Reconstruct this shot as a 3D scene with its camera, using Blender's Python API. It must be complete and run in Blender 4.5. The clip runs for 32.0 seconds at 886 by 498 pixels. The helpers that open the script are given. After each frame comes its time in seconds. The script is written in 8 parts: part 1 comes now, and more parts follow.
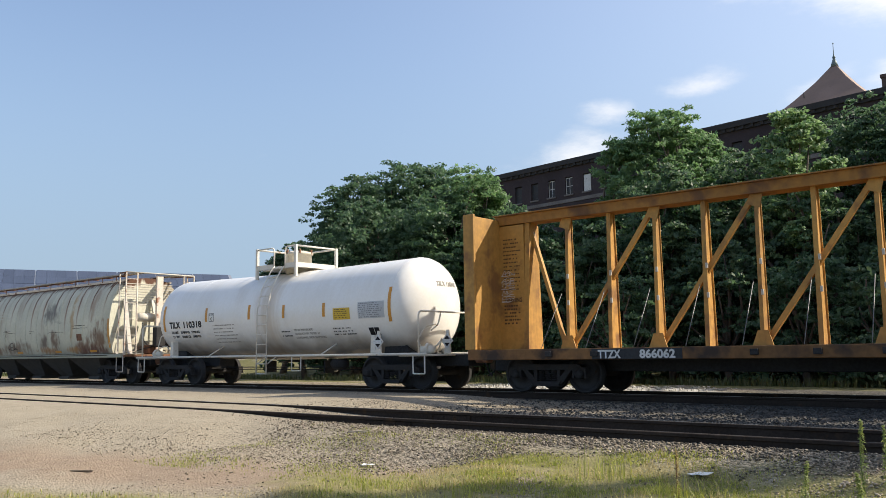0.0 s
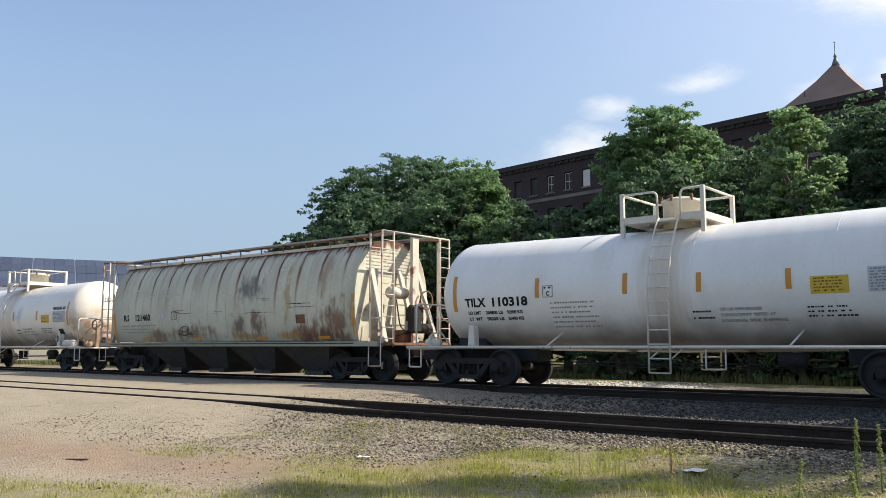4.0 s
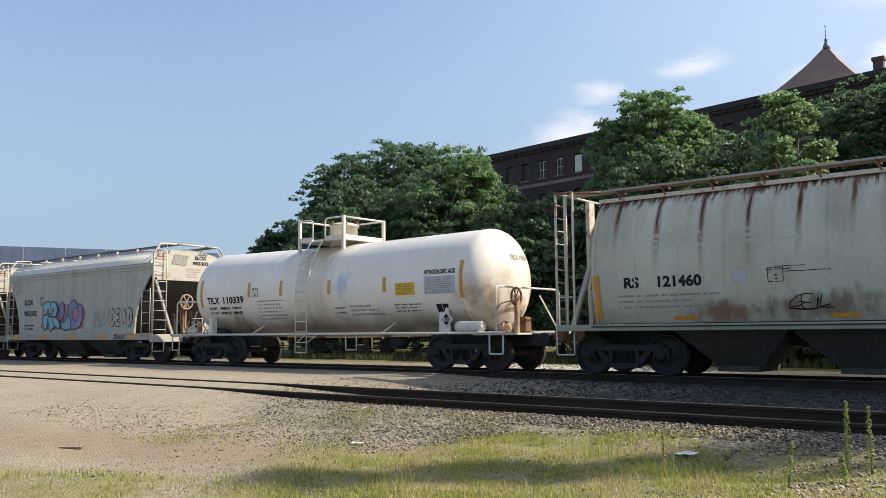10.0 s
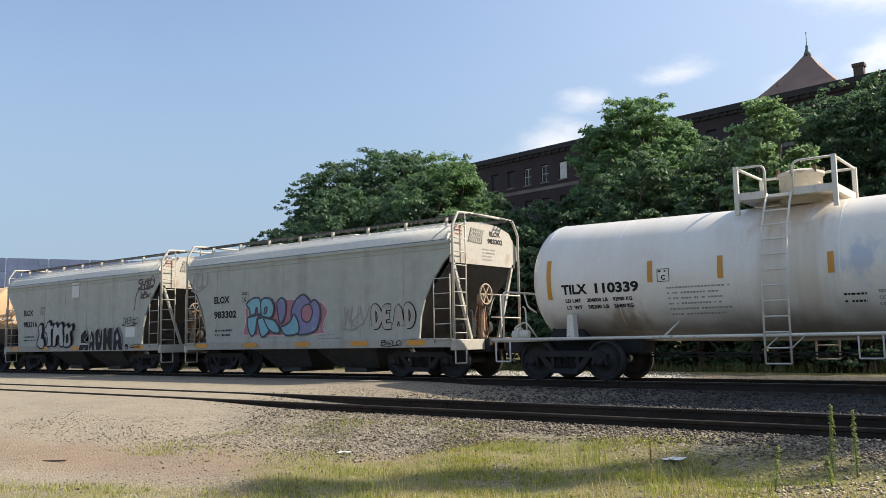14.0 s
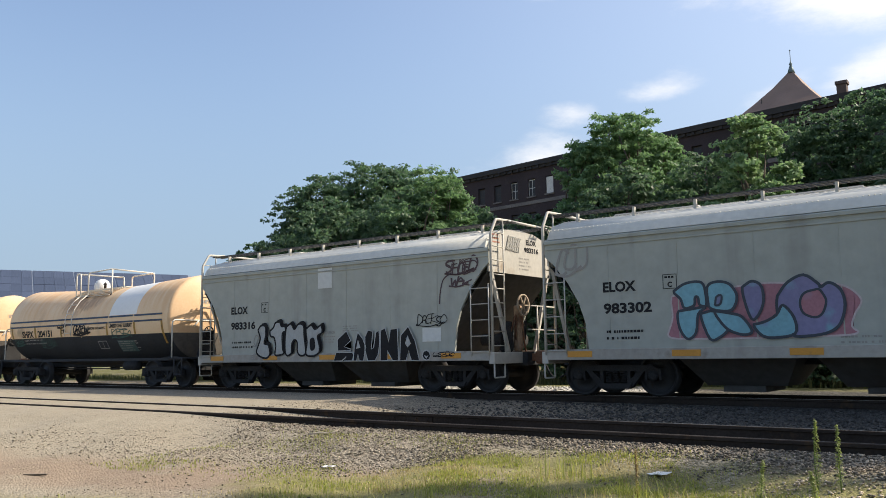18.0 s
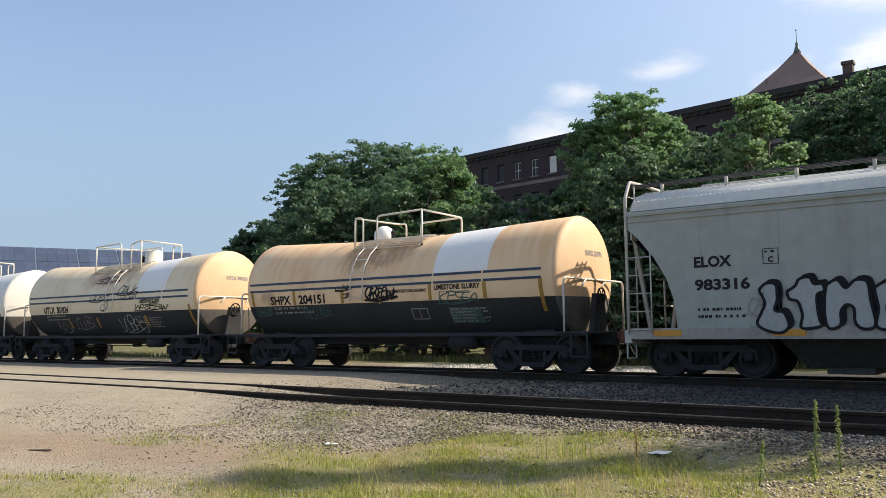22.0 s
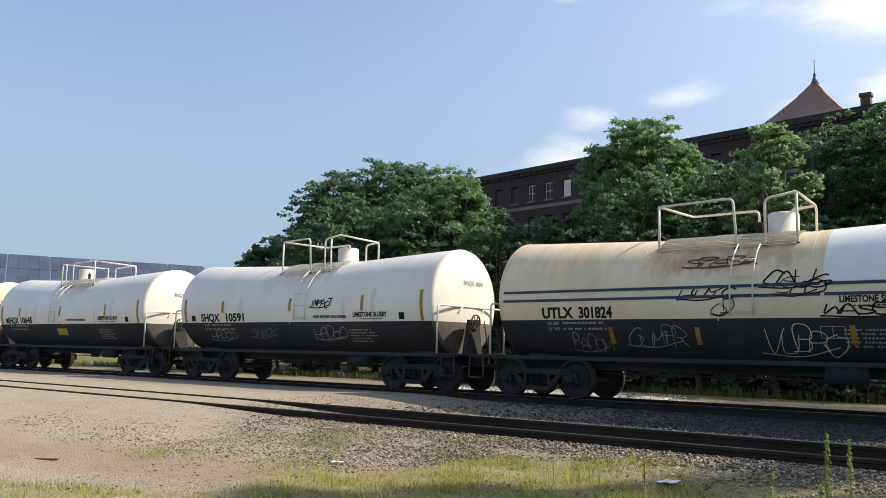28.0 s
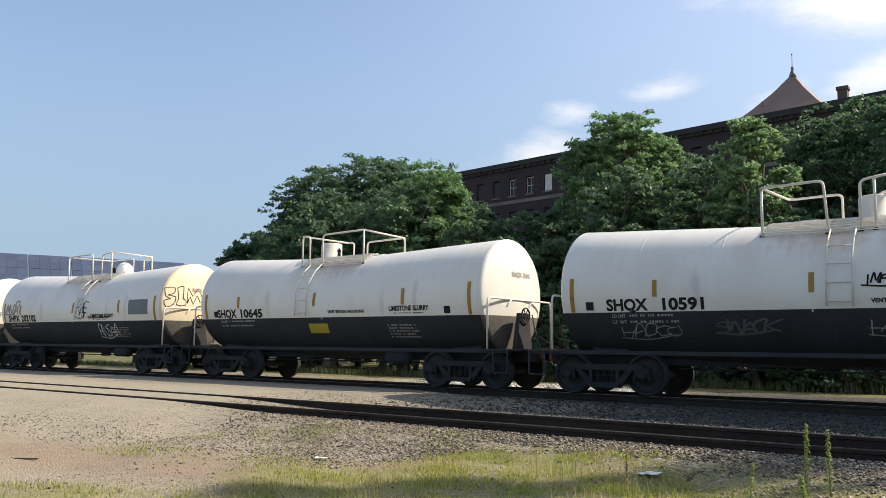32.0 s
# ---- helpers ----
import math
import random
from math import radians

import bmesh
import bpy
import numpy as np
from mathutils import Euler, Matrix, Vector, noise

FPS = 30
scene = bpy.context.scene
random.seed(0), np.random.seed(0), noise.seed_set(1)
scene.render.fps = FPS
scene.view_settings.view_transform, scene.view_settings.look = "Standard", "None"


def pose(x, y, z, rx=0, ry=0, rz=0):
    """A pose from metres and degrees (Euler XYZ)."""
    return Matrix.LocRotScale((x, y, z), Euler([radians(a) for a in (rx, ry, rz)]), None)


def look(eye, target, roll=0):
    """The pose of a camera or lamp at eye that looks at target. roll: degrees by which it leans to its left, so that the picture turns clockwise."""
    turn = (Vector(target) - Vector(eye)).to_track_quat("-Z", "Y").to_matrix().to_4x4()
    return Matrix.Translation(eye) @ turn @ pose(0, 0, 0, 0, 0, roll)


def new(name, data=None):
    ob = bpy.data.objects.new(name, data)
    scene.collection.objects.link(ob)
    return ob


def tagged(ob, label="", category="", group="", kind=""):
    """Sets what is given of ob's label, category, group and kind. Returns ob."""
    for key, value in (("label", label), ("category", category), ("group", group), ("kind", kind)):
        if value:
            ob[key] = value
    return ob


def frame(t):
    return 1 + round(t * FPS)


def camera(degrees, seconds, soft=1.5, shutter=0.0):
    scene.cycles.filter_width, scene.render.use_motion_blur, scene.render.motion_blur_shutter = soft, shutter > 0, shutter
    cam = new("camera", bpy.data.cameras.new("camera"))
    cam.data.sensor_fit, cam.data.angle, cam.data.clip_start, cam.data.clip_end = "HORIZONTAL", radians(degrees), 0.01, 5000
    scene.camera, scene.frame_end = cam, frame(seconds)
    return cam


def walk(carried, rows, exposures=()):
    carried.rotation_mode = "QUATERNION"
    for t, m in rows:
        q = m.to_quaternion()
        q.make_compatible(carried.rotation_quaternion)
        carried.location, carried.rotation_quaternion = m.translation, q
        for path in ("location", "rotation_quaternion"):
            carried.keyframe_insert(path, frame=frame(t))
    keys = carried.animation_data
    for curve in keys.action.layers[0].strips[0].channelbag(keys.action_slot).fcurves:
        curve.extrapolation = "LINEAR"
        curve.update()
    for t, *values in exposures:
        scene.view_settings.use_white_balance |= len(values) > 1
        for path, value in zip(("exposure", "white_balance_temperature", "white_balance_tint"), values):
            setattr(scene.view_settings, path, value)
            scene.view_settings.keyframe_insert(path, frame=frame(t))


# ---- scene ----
# camera: hand-held at one spot beside the tracks; x runs along the rails, rail heads are z = 0
EYE = (0.0, 0.0, 0.990)
cam = camera(55.31, 32.0, soft=0.85)
TURNS = [
    (0, 96.982, 0.822, 39.522), (0.5, 96.859, 0.655, 39.475), (1, 96.706, 0.573, 39.363),
    (1.5, 96.468, 0.629, 39.227), (2, 96.227, 0.488, 39.123), (2.5, 96.274, 0.246, 39.053),
    (3, 96.462, 0.086, 39.139), (3.5, 96.563, 0.112, 39.322), (5.5, 96.407, -0.07, 39.152),
    (6, 96.349, 0.146, 39.027), (6.5, 96.162, 0.299, 38.997), (7, 96.024, 0.084, 39.014),
    (7.5, 95.945, 0.118, 39.096), (8, 95.916, 0.205, 39.057), (8.5, 95.92, 0.194, 38.969),
    (9, 95.884, 0.322, 38.949), (9.5, 95.785, 0.56, 38.909), (10, 95.602, 0.485, 38.826),
    (10.5, 95.577, 0.403, 38.807), (11, 95.654, 0.507, 38.858), (11.5, 95.706, 0.605, 38.862),
    (12, 95.767, 0.652, 38.939), (12.5, 95.827, 0.837, 38.728), (13, 95.969, 1.083, 38.372),
    (13.5, 96.049, 1.105, 38.165), (14, 96.116, 1.036, 37.936), (14.5, 96.289, 0.976, 37.633),
    (16.5, 97.449, 0.716, 36.953), (17, 97.568, 0.717, 36.924), (17.5, 97.312, 0.775, 37.008),
    (18, 97.023, 0.836, 36.995), (18.5, 96.766, 0.818, 36.861), (19, 96.529, 0.724, 36.776),
    (19.5, 96.444, 0.59, 36.79), (20, 96.436, 0.641, 36.888), (20.5, 96.436, 0.636, 36.938),
    (21, 96.28, 0.51, 36.995), (21.5, 95.94, 0.492, 37.109), (22, 95.613, 0.511, 37.133),
    (22.5, 95.687, 0.343, 37.299), (23, 95.871, 0.025, 37.501), (23.5, 95.906, -0.403, 37.501),
    (24, 95.955, -0.736, 37.928), (24.5, 95.835, -1.025, 38.141), (25, 95.783, -1.154, 38.01),
    (25.5, 96.026, -1.092, 37.58), (27.5, 96.887, -1.354, 37.622), (28, 96.998, -1.197, 37.778),
    (28.5, 96.986, -1.105, 37.631), (29, 96.722, -0.953, 37.434), (29.5, 96.513, -0.723, 37.077),
    (30, 96.495, -0.631, 36.755), (30.5, 96.57, -0.497, 36.665), (31, 96.581, -0.253, 36.46),
    (31.5, 96.606, -0.35, 36.429), (32, 96.667, -0.649, 36.604),
]
walk(cam, [(t, pose(*EYE, a, b, c)) for t, a, b, c in TURNS])

# ---- light: clear morning sun from beyond the train, thin cloud low over the mill ----
SUN_EL, SUN_AZ = radians(39.5), radians(43)
TO_SUN = Vector((math.cos(SUN_EL) * math.cos(SUN_AZ), math.cos(SUN_EL) * math.sin(SUN_AZ), math.sin(SUN_EL)))
sun = new("sun", bpy.data.lights.new("sun", "SUN"))
sun.data.energy, sun.data.angle, sun.data.color = 5.0, radians(0.6), (1.0, 0.90, 0.75)
sun.matrix_world = look(TO_SUN * 200, (0, 0, 0))
scene.view_settings.exposure = 0.45


def build_world():
    world = bpy.data.worlds.new("world")
    scene.world = world
    world.use_nodes = True
    nt = world.node_tree
    nt.nodes.clear()
    out = nt.nodes.new("ShaderNodeOutputWorld")
    bg = nt.nodes.new("ShaderNodeBackground")
    sky = nt.nodes.new("ShaderNodeTexSky")
    sky.sky_type, sky.sun_disc = "NISHITA", False
    sky.sun_elevation, sky.sun_rotation = SUN_EL, math.pi / 2 - SUN_AZ
    sky.air_density, sky.dust_density, sky.ozone_density = 1.0, 1.5, 2.5
    bg.inputs["Strength"].default_value = SKY_STRENGTH
    lk = nt.links.new

    def math_of(op, p, q=0.0, r=0.0):
        n = nt.nodes.new("ShaderNodeMath")
        n.operation = op
        for k, v in enumerate((p, q, r)):
            if isinstance(v, (int, float)):
                n.inputs[k].default_value = v
            else:
                lk(v, n.inputs[k])
        return n.outputs[0]

    # fair-weather cloud: torn wisps at their bearings, frayed by noise
    co = nt.nodes.new("ShaderNodeTexCoord")
    sep = nt.nodes.new("ShaderNodeSeparateXYZ")
    lk(co.outputs["Generated"], sep.inputs[0])
    az = math_of("MULTIPLY", math_of("ARCTAN2", sep.outputs["Y"], sep.outputs["X"]), 180 / math.pi)
    el = math_of("MULTIPLY", math_of("ARCSINE", sep.outputs["Z"]), 180 / math.pi)
    mp = nt.nodes.new("ShaderNodeMapping")
    mp.inputs["Scale"].default_value = (8.0, 8.0, 20.0)
    lk(co.outputs["Generated"], mp.inputs["Vector"])
    nz = nt.nodes.new("ShaderNodeTexNoise")
    nz.inputs["Scale"].default_value, nz.inputs["Detail"].default_value, nz.inputs["Roughness"].default_value = 1.0, 9.0, 0.66
    lk(mp.outputs["Vector"], nz.inputs["Vector"])
    total = None
    for a0, e0, wa, we, lean, amount in CLOUDS:
        da = math_of("ADD", az, -a0)
        de = math_of("ADD", math_of("ADD", el, -e0), math_of("MULTIPLY", da, lean))
        g = math_of("ADD", math_of("POWER", math_of("ABSOLUTE", math_of("DIVIDE", da, wa)), 2.0), math_of("POWER", math_of("ABSOLUTE", math_of("DIVIDE", de, we)), 2.0))
        g = math_of("MULTIPLY", math_of("POWER", 2.718, math_of("MULTIPLY", g, -1.0)), amount)
        total = g if total is None else math_of("MAXIMUM", total, g)
    cover = nt.nodes.new("ShaderNodeMapRange")
    cover.interpolation_type = "SMOOTHSTEP"
    cover.inputs["From Min"].default_value, cover.inputs["From Max"].default_value = 0.26, 1.40
    lk(math_of("ADD", total, math_of("MULTIPLY_ADD", nz.outputs["Fac"], 1.9, -0.98)), cover.inputs["Value"])
    # thin veil, thicker towards the sun
    dot = nt.nodes.new("ShaderNodeVectorMath")
    dot.operation = "DOT_PRODUCT"
    dot.inputs[1].default_value = TO_SUN
    lk(co.outputs["Generated"], dot.inputs[0])
    sunward = math_of("POWER", math_of("MAXIMUM", dot.outputs["Value"], 0.0), 2.0)
    veil = math_of("MULTIPLY_ADD", sunward, 0.50, math_of("MULTIPLY", math_of("MULTIPLY_ADD", math_of("SUBTRACT", 1.0, sep.outputs["Z"]), 0.20, 0.02), HAZE))
    both = math_of("MINIMUM", math_of("ADD", math_of("MULTIPLY", cover.outputs["Result"], 0.74), veil), 1.0)
    mx = nt.nodes.new("ShaderNodeMix")
    mx.data_type = "RGBA"
    mx.inputs["B"].default_value = CLOUD_COLOR
    lk(both, mx.inputs["Factor"])
    # dull summer haze lying along the horizon
    low = nt.nodes.new("ShaderNodeMapRange")
    low.interpolation_type = "SMOOTHSTEP"
    low.inputs["From Min"].default_value, low.inputs["From Max"].default_value = 26.0, 2.0
    low.inputs["To Max"].default_value = 0.85
    lk(el, low.inputs["Value"])
    hz = nt.nodes.new("ShaderNodeMix")
    hz.data_type = "RGBA"
    hz.inputs["B"].default_value = HORIZON_COLOR
    lk(low.outputs["Result"], hz.inputs["Factor"])
    lk(sky.outputs["Color"], hz.inputs["A"])
    lk(hz.outputs["Result"], mx.inputs["A"])
    lk(mx.outputs["Result"], bg.inputs["Color"])
    lk(bg.outputs["Background"], out.inputs["Surface"])


SKY_STRENGTH = 0.148
HAZE = 0.38
HORIZON_COLOR = (1.45, 2.12, 2.96, 1)
CLOUD_COLOR = (5.5, 5.45, 5.5, 1)
# bearing, height, half-widths in degrees, lean, amount
CLOUDS = [(112.0, 16.9, 3.0, 0.9, 0.10, 1.0), (117.6, 15.6, 2.4, 1.1, 0.0, 0.85), (120.6, 13.0, 3.4, 1.7, 0.16, 1.1), (104.8, 15.9, 3.2, 1.0, 0.30, 0.85), (100.0, 20.6, 6.2, 1.9, -0.10, 1.2), (98.5, 16.8, 4.0, 1.5, 0.28, 1.15),
          (119.5, 23.4, 2.6, 0.7, 0.0, 0.7), (109.5, 22.2, 3.0, 0.8, 0.1, 0.55), (84.0, 20.0, 9.0, 3.0, 0.0, 0.9), (60.0, 14.0, 12.0, 3.0, 0.0, 0.8)]
build_world()

# ---- materials ----
MATS = {}


def mat(name, color, rough=0.6, metal=0.0, scale=3.0, vary=0.12, second=None, second_at=0.62, bump=0.15, bump_scale=40.0, random_value=0.0,
        streak=None, streak_amount=0.0, streak_scale=(2.2, 2.2, 0.12), coat=0.0, space="Object"):
    """A painted, rusted or mineral surface: base colour with grain at two scales, blotches of a second colour, runs of a third."""
    if name in MATS:
        return MATS[name]
    m = bpy.data.materials.new(name)
    m.use_nodes = True
    nt = m.node_tree
    lk = nt.links.new
    bs = nt.nodes["Principled BSDF"]
    bs.inputs["Roughness"].default_value, bs.inputs["Metallic"].default_value = rough, metal
    bs.inputs["Coat Weight"].default_value = coat
    co = nt.nodes.new("ShaderNodeTexCoord")

    def noise_of(sc, detail, vec=None):
        n = nt.nodes.new("ShaderNodeTexNoise")
        n.inputs["Scale"].default_value, n.inputs["Detail"].default_value = sc, detail
        lk(vec if vec else co.outputs[space], n.inputs["Vector"])
        return n.outputs["Fac"]

    def ramp(fac, a, b):
        r = nt.nodes.new("ShaderNodeMapRange")
        r.inputs["From Min"].default_value, r.inputs["From Max"].default_value = a, b
        lk(fac, r.inputs["Value"])
        return r.outputs["Result"]

    def mix(fac, a, b):
        x = nt.nodes.new("ShaderNodeMix")
        x.data_type = "RGBA"
        for sock, v in (("Factor", fac), ("A", a), ("B", b)):
            if isinstance(v, tuple):
                x.inputs[sock].default_value = (*v, 1)
            elif isinstance(v, float):
                x.inputs[sock].default_value = v
            else:
                lk(v, x.inputs[sock])
        return x.outputs["Result"]

    lo, hi = tuple(c * (1 - vary) for c in color), tuple(min(1, c * (1 + vary)) for c in color)
    big = noise_of(scale * 0.22, 3)
    fine = noise_of(scale * 6, 5)
    add = nt.nodes.new("ShaderNodeMath")
    add.operation = "MULTIPLY_ADD"
    add.inputs[1].default_value, add.inputs[2].default_value = 0.5, 0.0
    lk(fine, add.inputs[0])
    add2 = nt.nodes.new("ShaderNodeMath")
    add2.operation = "MULTIPLY_ADD"
    add2.inputs[1].default_value = 0.5
    lk(big, add2.inputs[0])
    lk(add.outputs[0], add2.inputs[2])
    col = mix(ramp(add2.outputs[0], 0.35, 0.65), lo, hi)
    if second:
        blot = noise_of(scale, 8)
        col = mix(ramp(blot, second_at, second_at + 0.12), col, second)
    if streak:
        mp = nt.nodes.new("ShaderNodeMapping")
        mp.inputs["Scale"].default_value = streak_scale
        lk(co.outputs[space], mp.inputs["Vector"])
        run = noise_of(1.0, 4, mp.outputs["Vector"])
        run2 = noise_of(scale * 1.7, 6)
        mu = nt.nodes.new("ShaderNodeMath")
        mu.operation = "MULTIPLY"
        lk(ramp(run, 0.5, 0.72), mu.inputs[0])
        lk(ramp(run2, 0.25, 0.65), mu.inputs[1])
        mu2 = nt.nodes.new("ShaderNodeMath")
        mu2.operation = "MULTIPLY"
        mu2.inputs[1].default_value = streak_amount
        lk(mu.outputs[0], mu2.inputs[0])
        col = mix(mu2.outputs[0], col, streak)
    if random_value:
        info = nt.nodes.new("ShaderNodeObjectInfo") if random_value > 0 else nt.nodes.new("ShaderNodeNewGeometry")
        hs = nt.nodes.new("ShaderNodeHueSaturation")
        mr = nt.nodes.new("ShaderNodeMapRange")
        mr.inputs["To Min"].default_value, mr.inputs["To Max"].default_value = 1 - abs(random_value), 1 + abs(random_value)
        lk(info.outputs["Random" if random_value > 0 else "Random Per Island"], mr.inputs["Value"])
        lk(mr.outputs["Result"], hs.inputs["Value"])
        lk(col, hs.inputs["Color"])
        col = hs.outputs["Color"]
    lk(col, bs.inputs["Base Color"])
    if bump:
        bp = nt.nodes.new("ShaderNodeBump")
        bp.inputs["Strength"].default_value, bp.inputs["Distance"].default_value = bump, 0.02
        lk(noise_of(bump_scale, 6), bp.inputs["Height"])
        lk(bp.outputs["Normal"], bs.inputs["Normal"])
    MATS[name] = m
    return m


def leaf_mat(name, color, tint, translucent=0.35):
    """Foliage: matt upper side, light through the blade, hue drifting from leaf to leaf."""
    m = bpy.data.materials.new(name)
    m.use_nodes = True
    nt = m.node_tree
    lk = nt.links.new
    bs = nt.nodes["Principled BSDF"]
    bs.inputs["Roughness"].default_value = 0.55
    geo = nt.nodes.new("ShaderNodeNewGeometry")
    mx = nt.nodes.new("ShaderNodeMix")
    mx.data_type = "RGBA"
    mx.inputs["A"].default_value, mx.inputs["B"].default_value = (*color, 1), (*tint, 1)
    lk(geo.outputs["Random Per Island"], mx.inputs["Factor"])
    lk(mx.outputs["Result"], bs.inputs["Base Color"])
    tr = nt.nodes.new("ShaderNodeBsdfTranslucent")
    hs = nt.nodes.new("ShaderNodeHueSaturation")
    hs.inputs["Value"].default_value, hs.inputs["Saturation"].default_value = 1.5, 1.1
    lk(mx.outputs["Result"], hs.inputs["Color"])
    lk(hs.outputs["Color"], tr.inputs["Color"])
    ms = nt.nodes.new("ShaderNodeMixShader")
    ms.inputs["Fac"].default_value = translucent
    lk(bs.outputs[0], ms.inputs[1])
    lk(tr.outputs[0], ms.inputs[2])
    lk(ms.outputs[0], nt.nodes["Material Output"].inputs["Surface"])
    return m


def stained(name, base, low, stain, z0, z1, runs, pitch=0.0, rough=0.5, top_runs=0.0, blot=None, blot_amount=0.0, shift=0.0, spill=None, bloom=None, spots=(), under=0.0):
    """Car paint whose weather stain hangs from the top: from z1 fading out at z0, in runs; pitch: runs gather at plates that far apart."""
    m = bpy.data.materials.new(name)
    m.use_nodes = True
    nt = m.node_tree
    lk = nt.links.new
    bs = nt.nodes["Principled BSDF"]
    bs.inputs["Roughness"].default_value = rough
    co = nt.nodes.new("ShaderNodeTexCoord")
    sep = nt.nodes.new("ShaderNodeSeparateXYZ")
    lk(co.outputs["Object"], sep.inputs[0])

    def math_of(op, p, q=0.0, r=0.0):
        n = nt.nodes.new("ShaderNodeMath")
        n.operation = op
        for k, v in enumerate((p, q, r)):
            if isinstance(v, (int, float)):
                n.inputs[k].default_value = v
            else:
                lk(v, n.inputs[k])
        return n.outputs[0]

    def noise_of(scale, detail, stretch=None):
        n = nt.nodes.new("ShaderNodeTexNoise")
        n.inputs["Scale"].default_value, n.inputs["Detail"].default_value = scale, detail
        src = co.outputs["Object"]
        if stretch:
            mp = nt.nodes.new("ShaderNodeMapping")
            mp.inputs["Scale"].default_value = stretch
            lk(src, mp.inputs["Vector"])
            src = mp.outputs["Vector"]
        lk(src, n.inputs["Vector"])
        return n.outputs["Fac"]

    def rng(v, p, q):
        r = nt.nodes.new("ShaderNodeMapRange")
        r.interpolation_type = "SMOOTHSTEP"
        r.inputs["From Min"].default_value, r.inputs["From Max"].default_value = p, q
        lk(v, r.inputs["Value"])
        return r.outputs["Result"]

    def mix(fac, p, q):
        x = nt.nodes.new("ShaderNodeMix")
        x.data_type = "RGBA"
        for sock, v in (("Factor", fac), ("A", p), ("B", q)):
            if isinstance(v, tuple):
                x.inputs[sock].default_value = (*v, 1)
            else:
                lk(v, x.inputs[sock])
        return x.outputs["Result"]

    run = noise_of(1.0, 5, (3.4, 0.8, 0.22))
    fine = noise_of(1.0, 6, (16.0, 3.0, 0.7))
    cloud = noise_of(0.9, 6)
    grain = noise_of(14.0, 5)
    col = mix(rng(math_of("MULTIPLY_ADD", grain, 0.4, math_of("MULTIPLY", cloud, 0.6)), 0.3, 0.7), low, base)
    height = rng(math_of("ADD", sep.outputs["Z"], math_of("MULTIPLY_ADD", run, 1.6, -0.8)), z0, z1)
    col = mix(math_of("MULTIPLY", math_of("MULTIPLY", height, rng(run, 0.35, 0.65)), runs), col, stain)
    if top_runs:
        drip = rng(math_of("ADD", sep.outputs["Z"], math_of("MULTIPLY_ADD", fine, 0.9, -0.45)), z1 - 0.18, z1 + 0.05)
        col = mix(math_of("MULTIPLY", drip, top_runs), col, tuple(c * 0.5 for c in stain))
    if pitch:
        f = math_of("FRACT", math_of("MULTIPLY_ADD", sep.outputs["X"], 1 / pitch, 0.5 + shift))
        d = math_of("MULTIPLY", math_of("ABSOLUTE", math_of("ADD", f, -0.5)), pitch)
        wob = math_of("MULTIPLY_ADD", fine, 0.14, -0.07)
        down = rng(math_of("ADD", sep.outputs["Z"], math_of("MULTIPLY_ADD", noise_of(1.0, 2, (0.9, 0.3, 0.05)), 3.6, -1.8)), 2.1, 3.5)
        near = math_of("MULTIPLY", rng(math_of("ADD", d, wob), 0.095, 0.01), down)
        col = mix(math_of("MULTIPLY", near, 0.75), col, stain)
        core = math_of("MULTIPLY", rng(math_of("ADD", d, wob), 0.045, 0.0), rng(math_of("MULTIPLY", down, rng(sep.outputs["Z"], 2.5, 3.7)), 0.2, 0.8))
        col = mix(core, col, tuple(c * 0.35 for c in stain))
    if blot:
        spot = rng(noise_of(0.75, 7, (1.0, 0.3, 0.55)), 0.56, 0.70)
        col = mix(math_of("MULTIPLY", spot, blot_amount), col, blot)
    if spill:
        # product spilt over the flank under the manway: middle, half-width, colour
        d = math_of("ABSOLUTE", math_of("ADD", math_of("ADD", sep.outputs["X"], -spill[0]), math_of("MULTIPLY_ADD", fine, 0.5, -0.25)))
        col = mix(math_of("MULTIPLY", rng(d, spill[1], spill[1] * 0.4), math_of("MULTIPLY_ADD", rng(run, 0.3, 0.7), 0.55, 0.1)), col, spill[2])
    if bloom:
        # rust bloom low on the leading head: centre height, reach, colour
        far = rng(sep.outputs["X"], 4.9, 5.7)
        dz = math_of("ABSOLUTE", math_of("ADD", math_of("ADD", sep.outputs["Z"], -bloom[0]), math_of("MULTIPLY_ADD", cloud, 1.2, -0.6)))
        col = mix(math_of("MULTIPLY", math_of("MULTIPLY", far, rng(dz, bloom[1], 0.05)), rng(noise_of(2.2, 7), 0.28, 0.74)), col, bloom[2])
    if under:
        # road grime thrown up under the belly
        dirt = rng(math_of("ADD", sep.outputs["Z"], math_of("MULTIPLY_ADD", cloud, 0.9, -0.45)), 1.75, 0.95)
        col = mix(math_of("MULTIPLY", dirt, under), col, (0.16, 0.125, 0.09))
    for sx, sz, rx, rz, ink, amount in spots:
        # soot and rust blots: middle, reach along and up, colour, strength
        u = math_of("POWER", math_of("ABSOLUTE", math_of("MULTIPLY", math_of("ADD", sep.outputs["X"], -sx), 1 / rx)), 2.0)
        v = math_of("POWER", math_of("ABSOLUTE", math_of("MULTIPLY", math_of("ADD", sep.outputs["Z"], -sz), 1 / rz)), 2.0)
        near = math_of("ADD", math_of("SQRT", math_of("ADD", u, v)), math_of("MULTIPLY_ADD", noise_of(3.5, 8, (1.5, 0.3, 0.85)), 2.8, -1.4))
        col = mix(math_of("MULTIPLY", rng(near, 1.35, 0.15), amount), col, ink)
    lk(col, bs.inputs["Base Color"])
    bp = nt.nodes.new("ShaderNodeBump")
